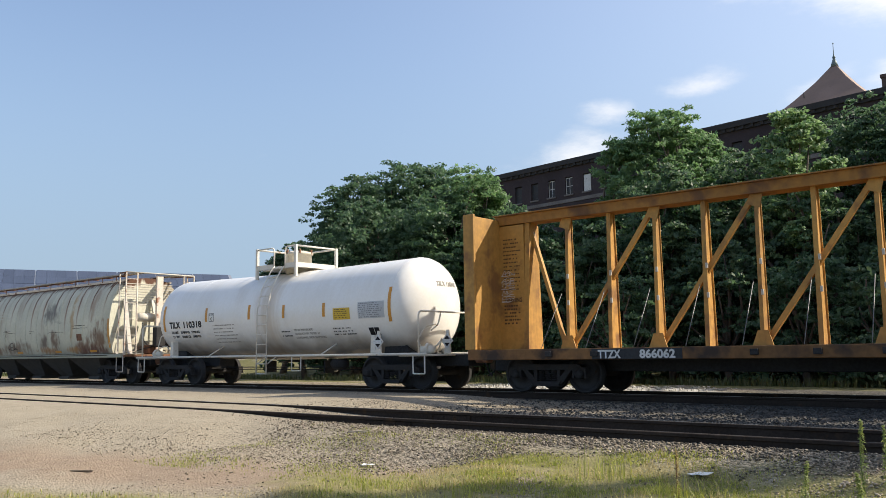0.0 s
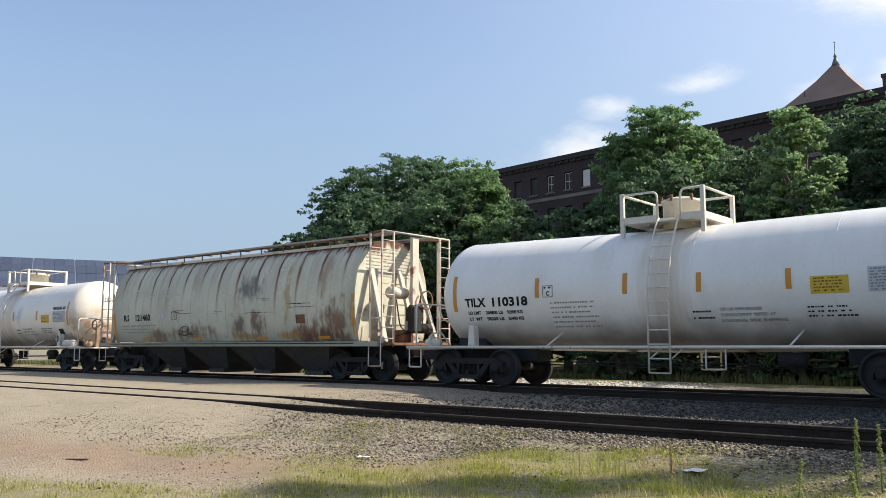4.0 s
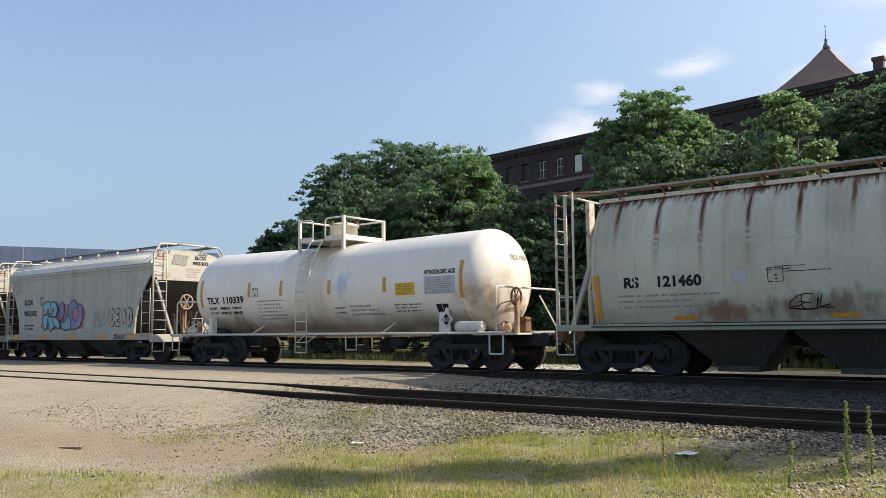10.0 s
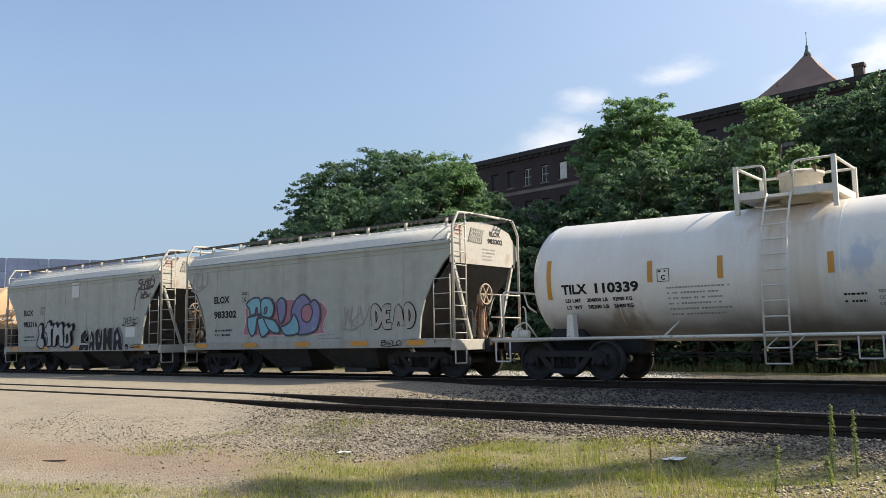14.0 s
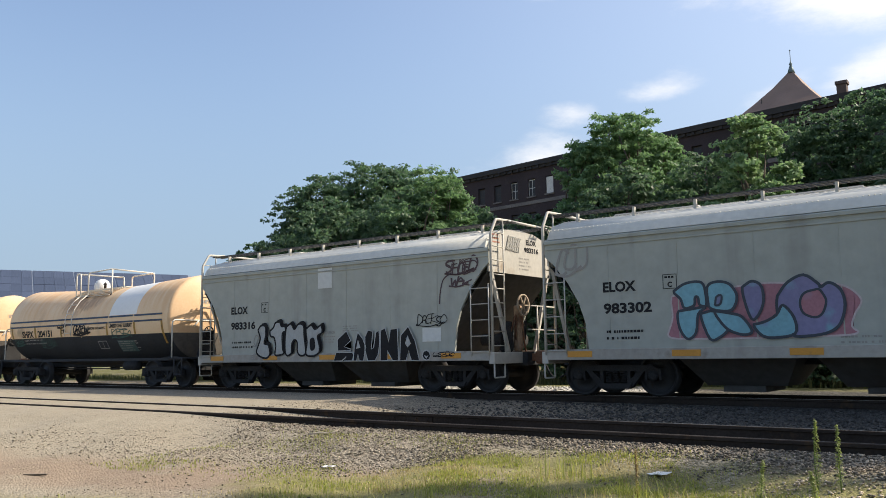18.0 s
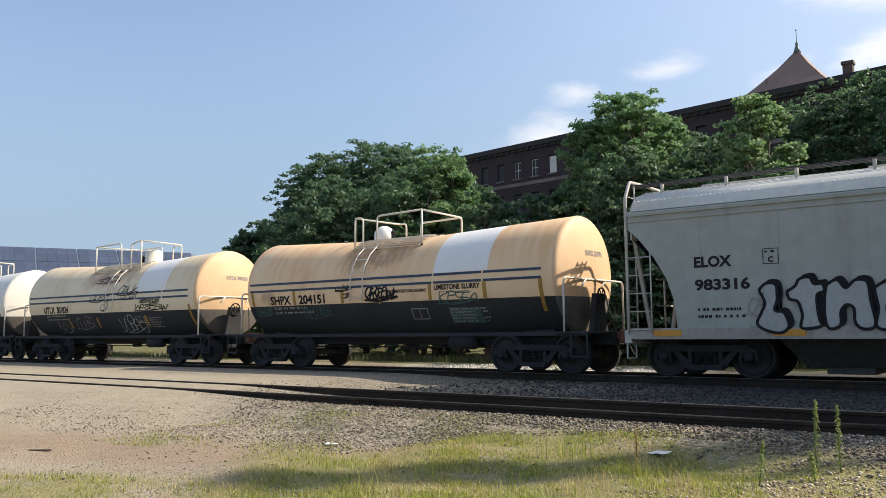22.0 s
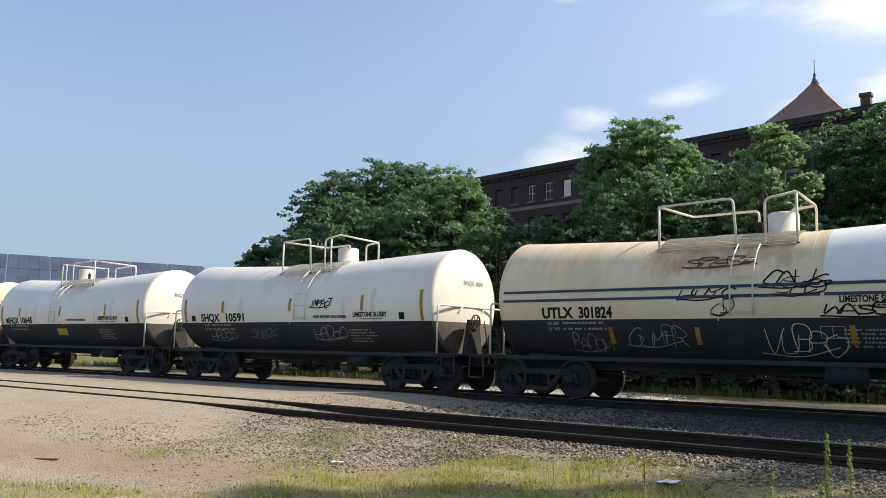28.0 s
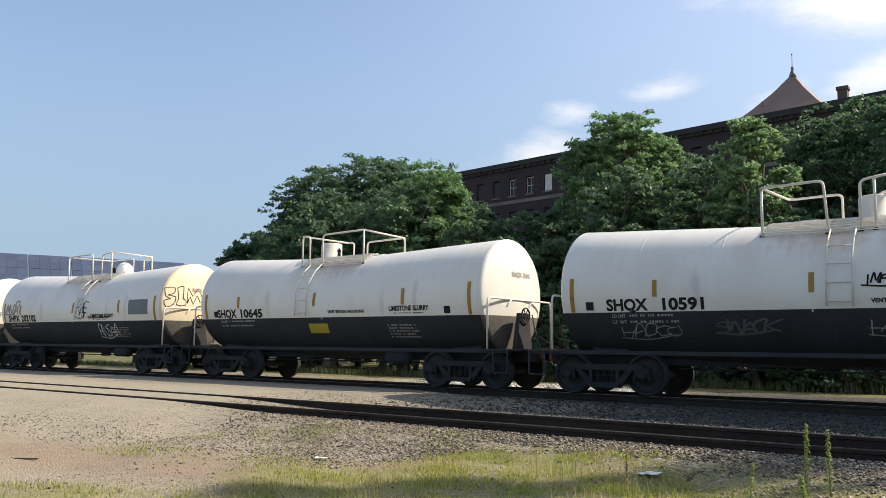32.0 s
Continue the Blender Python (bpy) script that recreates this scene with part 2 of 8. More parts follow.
    bp.inputs["Strength"].default_value, bp.inputs["Distance"].default_value = 0.06, 0.02
    lk(noise_of(3.0, 4), bp.inputs["Height"])
    lk(bp.outputs["Normal"], bs.inputs["Normal"])
    MATS[name] = m
    return m


# ---- building blocks ----
def mesh_of(name, bm, material=None, smooth=False):
    me = bpy.data.meshes.new(name)
    bm.normal_update()
    bm.to_mesh(me)
    bm.free()
    if material:
        me.materials.append(material)
    if smooth:
        for p in me.polygons:
            p.use_smooth = True
    return me


def part(name, bm, material, parent, label="", smooth=False):
    """Links a bmesh (or a finished mesh) as one mesh object under a thing or a part."""
    me = bm if isinstance(bm, bpy.types.Mesh) else mesh_of(name, bm, material, smooth)
    ob = new(name, me)
    ob.parent = parent
    if label:
        ob["label"] = label
    return ob


def thing(name, label, category, group="", at=None, kind=""):
    ob = new(name)
    ob.empty_display_size = 0.2
    if at is not None:
        ob.matrix_world = at
    return tagged(ob, label, category, group, kind)


def solid(name, bm, material, label, category, kind="", group="", smooth=False):
    return tagged(new(name, mesh_of(name, bm, material, smooth)), label, category, group, kind)


def add_box(bm, x0, x1, y0, y1, z0, z1, bevel=0.0):
    r = bmesh.ops.create_cube(bm, size=1.0)
    vs = r["verts"]
    for v in vs:
        v.co = Vector((x0 + (v.co.x + 0.5) * (x1 - x0), y0 + (v.co.y + 0.5) * (y1 - y0), z0 + (v.co.z + 0.5) * (z1 - z0)))
    if bevel:
        es = list({e for v in vs for e in v.link_edges})
        bmesh.ops.bevel(bm, geom=es, offset=bevel, segments=1, affect="EDGES")
    return vs


def box(x0, x1, y0, y1, z0, z1, bevel=0.0):
    bm = bmesh.new()
    add_box(bm, x0, x1, y0, y1, z0, z1, bevel)
    return bm


def add_bar(bm, a, b, w, h=None, up=(0, 0, 1)):
    """A square bar from a to b, w wide and h deep."""
    h = h or w
    a, b = Vector(a), Vector(b)
    d = (b - a).normalized()
    s = d.cross(Vector(up))
    if s.length < 1e-4:
        s = d.cross(Vector((1, 0, 0)))
    s.normalize()
    u = s.cross(d)
    q = [bm.verts.new(p + s * i * w / 2 + u * j * h / 2) for p in (a, b) for i, j in ((-1, -1), (1, -1), (1, 1), (-1, 1))]
    for f in ((3, 2, 1, 0), (4, 5, 6, 7), (0, 1, 5, 4), (1, 2, 6, 5), (2, 3, 7, 6), (3, 0, 4, 7)):
        bm.faces.new([q[i] for i in f])


def add_pipe(bm, pts, r, n=8, close_ends=True):
    """A round pipe along a line of points, mitred at the bends."""
    pts = [Vector(p) for p in pts]
    rings = []
    ref = None
    for i, p in enumerate(pts):
        d = (pts[min(i + 1, len(pts) - 1)] - pts[max(i - 1, 0)]).normalized()
        if ref is None:
            ref = Vector((0, 0, 1)) if abs(d.z) < 0.9 else Vector((1, 0, 0))
        s = d.cross(ref).normalized()
        u = s.cross(d).normalized()
        ref = u if abs(u.dot(d)) < 0.9 else ref
        rings.append([bm.verts.new(p + (s * math.cos(a) + u * math.sin(a)) * r) for a in (math.tau * k / n for k in range(n))])
    for a, b in zip(rings, rings[1:]):
        for k in range(n):
            f = bm.faces.new((a[k], a[(k + 1) % n], b[(k + 1) % n], b[k]))
            f.smooth = True
    if close_ends:
        bm.faces.new(rings[0][::-1])
        bm.faces.new(rings[-1])


def pipe(pts, r, n=8):
    bm = bmesh.new()
    add_pipe(bm, pts, r, n)
    return bm


def rounded(pts, r=0.12, n=4):
    """Rounds the inner corners of a line of points."""
    pts = [Vector(p) for p in pts]
    out = [pts[0]]
    for a, b, c in zip(pts, pts[1:], pts[2:]):
        k = min(r, (a - b).length / 2.1, (c - b).length / 2.1)
        p, q = b + (a - b).normalized() * k, b + (c - b).normalized() * k
        out += [(p.lerp(b, t)).lerp(b.lerp(q, t), t) for t in (i / n for i in range(n + 1))]
    return out + [pts[-1]]


def add_lathe(bm, profile, n=48, axis="x", a0=0.0, a1=math.tau):
    """Turns a profile of (along, radius) round the x axis (or y or z)."""
    full = abs(a1 - a0 - math.tau) < 1e-6
    steps = n if full else n + 1
    rings = []
    for s, r in profile:
        ring = []
        for k in range(steps):
            a = a0 + (a1 - a0) * k / n
            c, d = r * math.cos(a), r * math.sin(a)
            ring.append(bm.verts.new({"x": (s, c, d), "y": (c, s, d), "z": (c, d, s)}[axis]))
        rings.append(ring)
    for p, q in zip(rings, rings[1:]):
        for k in range(n):
            j = (k + 1) % steps
            f = bm.faces.new((p[k], q[k], q[j], p[j]))
            f.smooth = True
    return rings


def lathe(profile, n=48, axis="x", caps=True):
    bm = bmesh.new()
    rings = add_lathe(bm, profile, n, axis)
    if caps:
        bm.faces.new(rings[0])
        bm.faces.new(rings[-1][::-1])
    bmesh.ops.recalc_face_normals(bm, faces=bm.faces)
    return bm


def add_prism(bm, outline, y0, y1, axis="y"):
    """A plate: an outline of (u, v) pairs, thick from y0 to y1 along the axis; u, v are the other two axes in order."""
    def at(u, v, w):
        return {"y": (u, w, v), "x": (w, u, v), "z": (u, v, w)}[axis]
    a = [bm.verts.new(at(u, v, y0)) for u, v in outline]
    b = [bm.verts.new(at(u, v, y1)) for u, v in outline]
    n = len(a)
    fs = [bm.faces.new(a), bm.faces.new(b[::-1])]
    fs += [bm.faces.new((a[i], b[i], b[(i + 1) % n], a[(i + 1) % n])) for i in range(n)]
    bmesh.ops.recalc_face_normals(bm, faces=fs)


def prism(outline, y0, y1, axis="y"):
    bm = bmesh.new()
    add_prism(bm, outline, y0, y1, axis)
    return bm


def moved(bm, m):
    bmesh.ops.transform(bm, matrix=m, verts=bm.verts)
    return bm


def raw_mesh(name, verts, faces, material):
    """A mesh from numpy arrays of corners and of equal-sized faces."""
    me = bpy.data.meshes.new(name)
    verts, faces = np.asarray(verts, np.float32), np.asarray(faces, np.int32)
    k = faces.shape[1]
    me.vertices.add(len(verts))
    me.vertices.foreach_set("co", verts.ravel())
    me.loops.add(faces.size)
    me.loops.foreach_set("vertex_index", faces.ravel())
    me.polygons.add(len(faces))
    me.polygons.foreach_set("loop_start", np.arange(len(faces), dtype=np.int32) * k)
    me.update(calc_edges=True)
    me.materials.append(material)
    return me


# ---- ground: one sheet from the gravel lot over both tracks to the bank and the horizon ----
GROUND_LINE = [(-3000, -0.7), (-30, -0.7), (0, -0.52), (5, -0.42), (8.2, -0.34), (9.0, -0.18), (9.5, -0.105), (9.8, -0.135), (11.45, -0.155), (12.1, -0.25), (15.2, -0.27),
               (16.5, -0.17), (19.5, -0.14), (19.9, -0.04), (20.3, 0.0), (22.6, 0.02), (24.5, -0.10), (26, -0.3), (34, 0.5), (60, 6.0), (75, 8.0), (130, 9.0), (3000, 9.0)]


def smoothstep(a, b, v):
    t = np.clip((v - a) / (b - a), 0, 1)
    return t * t * (3 - 2 * t)


def ground_z(x, y):
    x, y = np.asarray(x, float), np.asarray(y, float)
    z = np.interp(y, [p[0] for p in GROUND_LINE], [p[1] for p in GROUND_LINE])
    hill = smoothstep(-80, -45, x)
    z = np.where(y > 26, -0.3 + (z + 0.3) * hill, z)
    # west of the turnout the gravel lies level with the rail heads
    w = (1 - smoothstep(-14.0, -9.8, x)) * smoothstep(4.0, 9.3, y) * (1 - smoothstep(16.5, 17.1, y))
    z = z * (1 - w) - 0.03 * w
    dip = smoothstep(-10.5, -8.8, x) * smoothstep(9.7, 9.85, y) * (1 - smoothstep(11.3, 11.9, y))
    z = z - 0.05 * dip
    bump = 0.03 * np.sin(x * 1.3 + 0.7 * y) * np.sin(y * 1.9 - 0.4 * x) + 0.02 * np.sin(x * 3.1 + 1.7 * y)
    return z + np.where((y < 9) & (y > -40), bump, 0)


def ground_mesh():
    xs = np.concatenate([[-3000, -1500, -700, -400], np.arange(-250, -40, 10), np.arange(-40, 12, 0.4), np.arange(12, 60, 4), [80, 150, 300, 700, 1500, 3000]])
    ys = np.concatenate([[-3000, -1000, -300, -100, -40, -15], np.arange(-6, 22, 0.25), np.arange(22, 80, 2), [90, 110, 130, 200, 400, 900, 1600, 3000]])
    gx, gy = np.meshgrid(xs, ys, indexing="ij")
    v = np.stack([gx, gy, ground_z(gx, gy)], -1).reshape(-1, 3)
    n, m = len(xs), len(ys)
    i = (np.arange(n - 1)[:, None] * m + np.arange(m - 1)[None]).ravel()
    me = raw_mesh("ground", v, np.stack([i, i + m, i + m + 1, i + 1], 1), ground_mat())
    for p in me.polygons:
        p.use_smooth = True
    return me


def ground_mat():
    """Crushed stone, pale sandy lot, trodden brown earth and turf, laid out over the plan with ragged borders."""
    m = bpy.data.materials.new("gravel and turf")
    m.use_nodes = True
    nt = m.node_tree
    lk = nt.links.new
    bs = nt.nodes["Principled BSDF"]
    bs.inputs["Roughness"].default_value = 0.92
    bs.inputs["Specular IOR Level"].default_value = 0.25
    geo = nt.nodes.new("ShaderNodeNewGeometry")
    pos = geo.outputs["Position"]
    sep = nt.nodes.new("ShaderNodeSeparateXYZ")
    lk(pos, sep.inputs[0])

    def noise_of(sc, detail=5):
        n = nt.nodes.new("ShaderNodeTexNoise")
        n.inputs["Scale"].default_value, n.inputs["Detail"].default_value = sc, detail
        lk(pos, n.inputs["Vector"])
        return n.outputs["Fac"]

    def math_of(op, a, b=0.0, c=0.0):
        n = nt.nodes.new("ShaderNodeMath")
        n.operation = op
        for k, v in enumerate((a, b, c)):
            if isinstance(v, (int, float)):
                n.inputs[k].default_value = v
            else:
                lk(v, n.inputs[k])
        return n.outputs[0]

    def rng(v, a, b):
        r = nt.nodes.new("ShaderNodeMapRange")
        r.interpolation_type = "SMOOTHSTEP"
        r.inputs["From Min"].default_value, r.inputs["From Max"].default_value = a, b
        lk(v, r.inputs["Value"])
        return r.outputs["Result"]

    def mix(fac, a, b):
        x = nt.nodes.new("ShaderNodeMix")
        x.data_type = "RGBA"
        for sock, v in (("Factor", fac), ("A", a), ("B", b)):
            if isinstance(v, tuple):
                x.inputs[sock].default_value = (*v, 1)
            else:
                lk(v, x.inputs[sock])
        return x.outputs["Result"]

    vor = nt.nodes.new("ShaderNodeTexVoronoi")
    vor.inputs["Scale"].default_value = 34
    lk(pos, vor.inputs["Vector"])
    stone = nt.nodes.new("ShaderNodeSeparateColor")
    lk(vor.outputs["Color"], stone.inputs[0])
    ragged = math_of("MULTIPLY_ADD", noise_of(0.55, 6), 4.0, -2.0)
    x, y = math_of("ADD", sep.outputs["X"], ragged), math_of("ADD", sep.outputs["Y"], math_of("MULTIPLY", ragged, 0.55))
    grey = mix(stone.outputs["Red"], (0.070, 0.058, 0.042), (0.40, 0.34, 0.255))
    sand = mix(noise_of(2.4, 8), (0.268, 0.230, 0.165), (0.405, 0.350, 0.260))
    sand = mix(math_of("MULTIPLY", stone.outputs["Green"], math_of("MULTIPLY_ADD", rng(x, -17.0, -10.0), 0.35, 0.22)), sand, grey)
    # the lot: crushed grey stone by the siding, trodden pale sand to the west
    pale = rng(math_of("ADD", math_of("MULTIPLY", x, -1.0), math_of("MULTIPLY_ADD", y, -0.6, 4.8)), 5.6, 12.0)
    pale = math_of("MULTIPLY", pale, rng(math_of("MULTIPLY", sep.outputs["Y"], -1.0), -16.4, -15.0))
    pale = math_of("MULTIPLY", pale, math_of("MULTIPLY_ADD", rng(sep.outputs["Y"], 12.6, 14.2), -0.5, 1.0))
    # dark ballast, with the shade lying on the track bed put into its colour
    shade_ballast = mix(stone.outputs["Red"], (0.022, 0.021, 0.020), (0.125, 0.118, 0.105))
    bed = math_of("MULTIPLY", rng(x, -10.0, -5.0), math_of("MULTIPLY", rng(sep.outputs["Y"], 9.35, 9.7), rng(math_of("MULTIPLY", sep.outputs["Y"], -1.0), -21.2, -20.8)))
    grey = mix(bed, grey, shade_ballast)
    # sunlight on the strip beyond the far rail is put into its colour
    sun_strip = math_of("MULTIPLY", rng(sep.outputs["Y"], 19.6, 20.0), rng(math_of("MULTIPLY", sep.outputs["Y"], -1.0), -21.3, -20.8))
    sun_strip = math_of("MULTIPLY", sun_strip, math_of("MULTIPLY", rng(math_of("MULTIPLY", x, -1.0), 7.6, 9.4), rng(x, -17.5, -14.5)))
    east_end = math_of("MULTIPLY", rng(x, -3.6, -2.4), rng(math_of("MULTIPLY", y, -1.0), -8.9, -8.2))
    pale = math_of("MAXIMUM", pale, east_end)
    col = mix(pale, grey, sand)
    col = mix(sun_strip, col, mix(stone.outputs["Red"], (0.38, 0.365, 0.33), (0.66, 0.64, 0.59)))
    earth = mix(noise_of(5.0, 8), (0.200, 0.145, 0.102), (0.345, 0.265, 0.185))
    line = math_of("ADD", y, math_of("MULTIPLY_ADD", x, -0.26, -8.4))
    brown = math_of("MULTIPLY", rng(math_of("ABSOLUTE", line), 1.5, 0.3), rng(math_of("MULTIPLY", x, -1.0), 4.6, 6.6))
    col = mix(math_of("MULTIPLY", brown, rng(noise_of(1.7, 7), 0.18, 0.50)), col, earth)
    turf = mix(noise_of(7.0, 8), (0.125, 0.118, 0.044), (0.30, 0.265, 0.110))
    west = rng(math_of("SUBTRACT", math_of("MULTIPLY_ADD", x, 0.39, 8.1), y), -0.3, 0.5)
    east = math_of("MULTIPLY", rng(x, -7.4, -6.6), rng(math_of("MULTIPLY", y, -1.0), -9.2, -8.3))
    lawn = math_of("MAXIMUM", math_of("MULTIPLY", math_of("MULTIPLY", west, 0.9), rng(noise_of(1.1, 7), 0.32, 0.58)), math_of("MULTIPLY", east, rng(noise_of(1.1, 7), 0.26, 0.48)))
    col = mix(lawn, col, turf)
    back = rng(math_of("ADD", sep.outputs["Y"], math_of("MULTIPLY", ragged, 0.5)), 20.6, 21.2)
    col = mix(math_of("MULTIPLY", back, rng(noise_of(0.8, 6), 0.25, 0.5)), col, mix(noise_of(3.0, 6), (0.07, 0.075, 0.025), (0.20, 0.18, 0.07)))
    lk(col, bs.inputs["Base Color"])
    bp = nt.nodes.new("ShaderNodeBump")
    bp.inputs["Strength"].default_value, bp.inputs["Distance"].default_value = 0.5, 0.03
    lk(math_of("ADD", math_of("MULTIPLY", vor.outputs["Distance"], -1.2), noise_of(30, 4)), bp.inputs["Height"])
    lk(bp.outputs["Normal"], bs.inputs["Normal"])
    return m


tagged(new("ground", ground_mesh()), "pale gravel lot with trodden earth, turf and track ballast", "ground", kind="structure")

# ---- the two tracks ----
rail_rust = mat("rusty rail", (0.042, 0.033, 0.027), 0.95, 0.0, 5, 0.3, (0.075, 0.048, 0.030), 0.6)
rail_rust.node_tree.nodes["Principled BSDF"].inputs["Specular IOR Level"].default_value = 0.12
rail_head = mat("polished rail head", (0.42, 0.40, 0.38), 0.28, 0.9, 8, 0.1)
tie_wood = mat("creosoted tie", (0.055, 0.042, 0.032), 0.9, 0, 6, 0.3, (0.11, 0.09, 0.07), 0.58, 0.4, 30, random_value=0.3)
RAIL_SECTION = [(-0.07, -0.172), (0.07, -0.172), (0.07, -0.160), (0.02, -0.148), (0.009, -0.135), (0.009, -0.05), (0.035, -0.04), (0.036, -0.006), (0.028, 0.0),
                (-0.028, 0.0), (-0.036, -0.006), (-0.035, -0.04), (-0.009, -0.05), (-0.009, -0.135), (-0.02, -0.148), (-0.07, -0.160)]
MAIN_Y, SIDING_Y = 18.24, 10.45


def track(name, yc, x0, x1, label, heads, worn=0.026, sunk=0.0):
    """Rails with a worn running surface, fish plates at the joints, and ties half sunk in the ballast."""
    top = thing(name, label, "railway track", kind="structure")
    for y, head in zip((yc - 0.735, yc + 0.735), heads):
        bm = prism([(y + u, v) for u, v in RAIL_SECTION], x0, x1, "x")
        rail = part("rail", bm, rail_rust, top)
        part("rail_head", box(x0, x1, y - worn, y + worn, 0.0005, 0.003), head, rail)
        for k, xj in enumerate((-33.4, -21.5, -9.1, 2.6)):
            bm = bmesh.new()
            for s in (-1, 1):
                add_box(bm, xj - 0.45, xj + 0.45, y + s * 0.012, y + s * 0.034, -0.135, -0.055, 0.004)
                for q in range(4):
                    add_box(bm, xj - 0.36 + q * 0.24 - 0.018, xj - 0.36 + q * 0.24 + 0.018, y + s * 0.03, y + s * 0.06, -0.11, -0.075)
            part("joint_bar", bm, rail_rust, rail, "rusty bolted joint bar")
    me = mesh_of("tie", box(-0.115, 0.115, -1.3, 1.3, -0.19, 0.0, 0.012), tie_wood)
    rnd = random.Random(4)
    for i in range(int((min(x1, 8) - max(x0, -45)) / 0.53)):
        t = part("tie", me, None, top)
        t.location = (max(x0, -45) + i * 0.53, yc + rnd.uniform(-0.05, 0.05), -0.158 - sunk + rnd.uniform(-0.012, 0.004))
        t.rotation_euler = (0, 0, rnd.uniform(-0.02, 0.02))
    return top


track("main_track", MAIN_Y, -260, 120, "main railway track with polished rail heads on grey ballast", (rail_head, rail_head))
track("siding_track", SIDING_Y, -120, 60, "rusty unused siding track sunk in gravel", (mat("dull rail head", (0.075, 0.060, 0.050), 0.6, 0.3, 6, 0.25), rail_head), 0.012, 0.03)


# ---- the old mill on the hill ----
def polar(az, d, el):
    """A place by its bearing from the rails' direction, its distance and its height angle, as seen from the lot."""
    return Vector((d * math.cos(radians(az)), d * math.sin(radians(az)), EYE[2] + d * math.tan(radians(el))))


brick_dark = mat("sooty brick", (0.040, 0.028, 0.031), 0.9, 0, 1.2, 0.3, (0.058, 0.044, 0.046), 0.6, 0.5, 14)
stone_grey = mat("grey stone course", (0.17, 0.15, 0.14), 0.9, 0, 1.5, 0.3, (0.10, 0.09, 0.085), 0.6, 0.5, 12)
trim_dark = mat("dark cornice", (0.030, 0.026, 0.026), 0.8, 0, 2, 0.2)
frame_white = mat("peeling white paint", (0.62, 0.60, 0.57), 0.7, 0, 6, 0.15, (0.3, 0.27, 0.24), 0.62)
pane_glass = mat("dusty pane", (0.022, 0.022, 0.024), 0.6, 0, 3, 0.3, (0.12, 0.12, 0.12), 0.6, 0.0)
roof_tile = mat("brown slate roof", (0.25, 0.165, 0.125), 0.75, 0, 2.0, 0.16, (0.21, 0.135, 0.10), 0.6, 0.5, 25)
verdigris = mat("verdigris copper", (0.16, 0.20, 0.19), 0.6, 0.4, 5, 0.2)
MILL_A, MILL_B = Vector((-66.3, 87.2)), Vector((6.0, 76.6))
MILL_TOP = 23.0


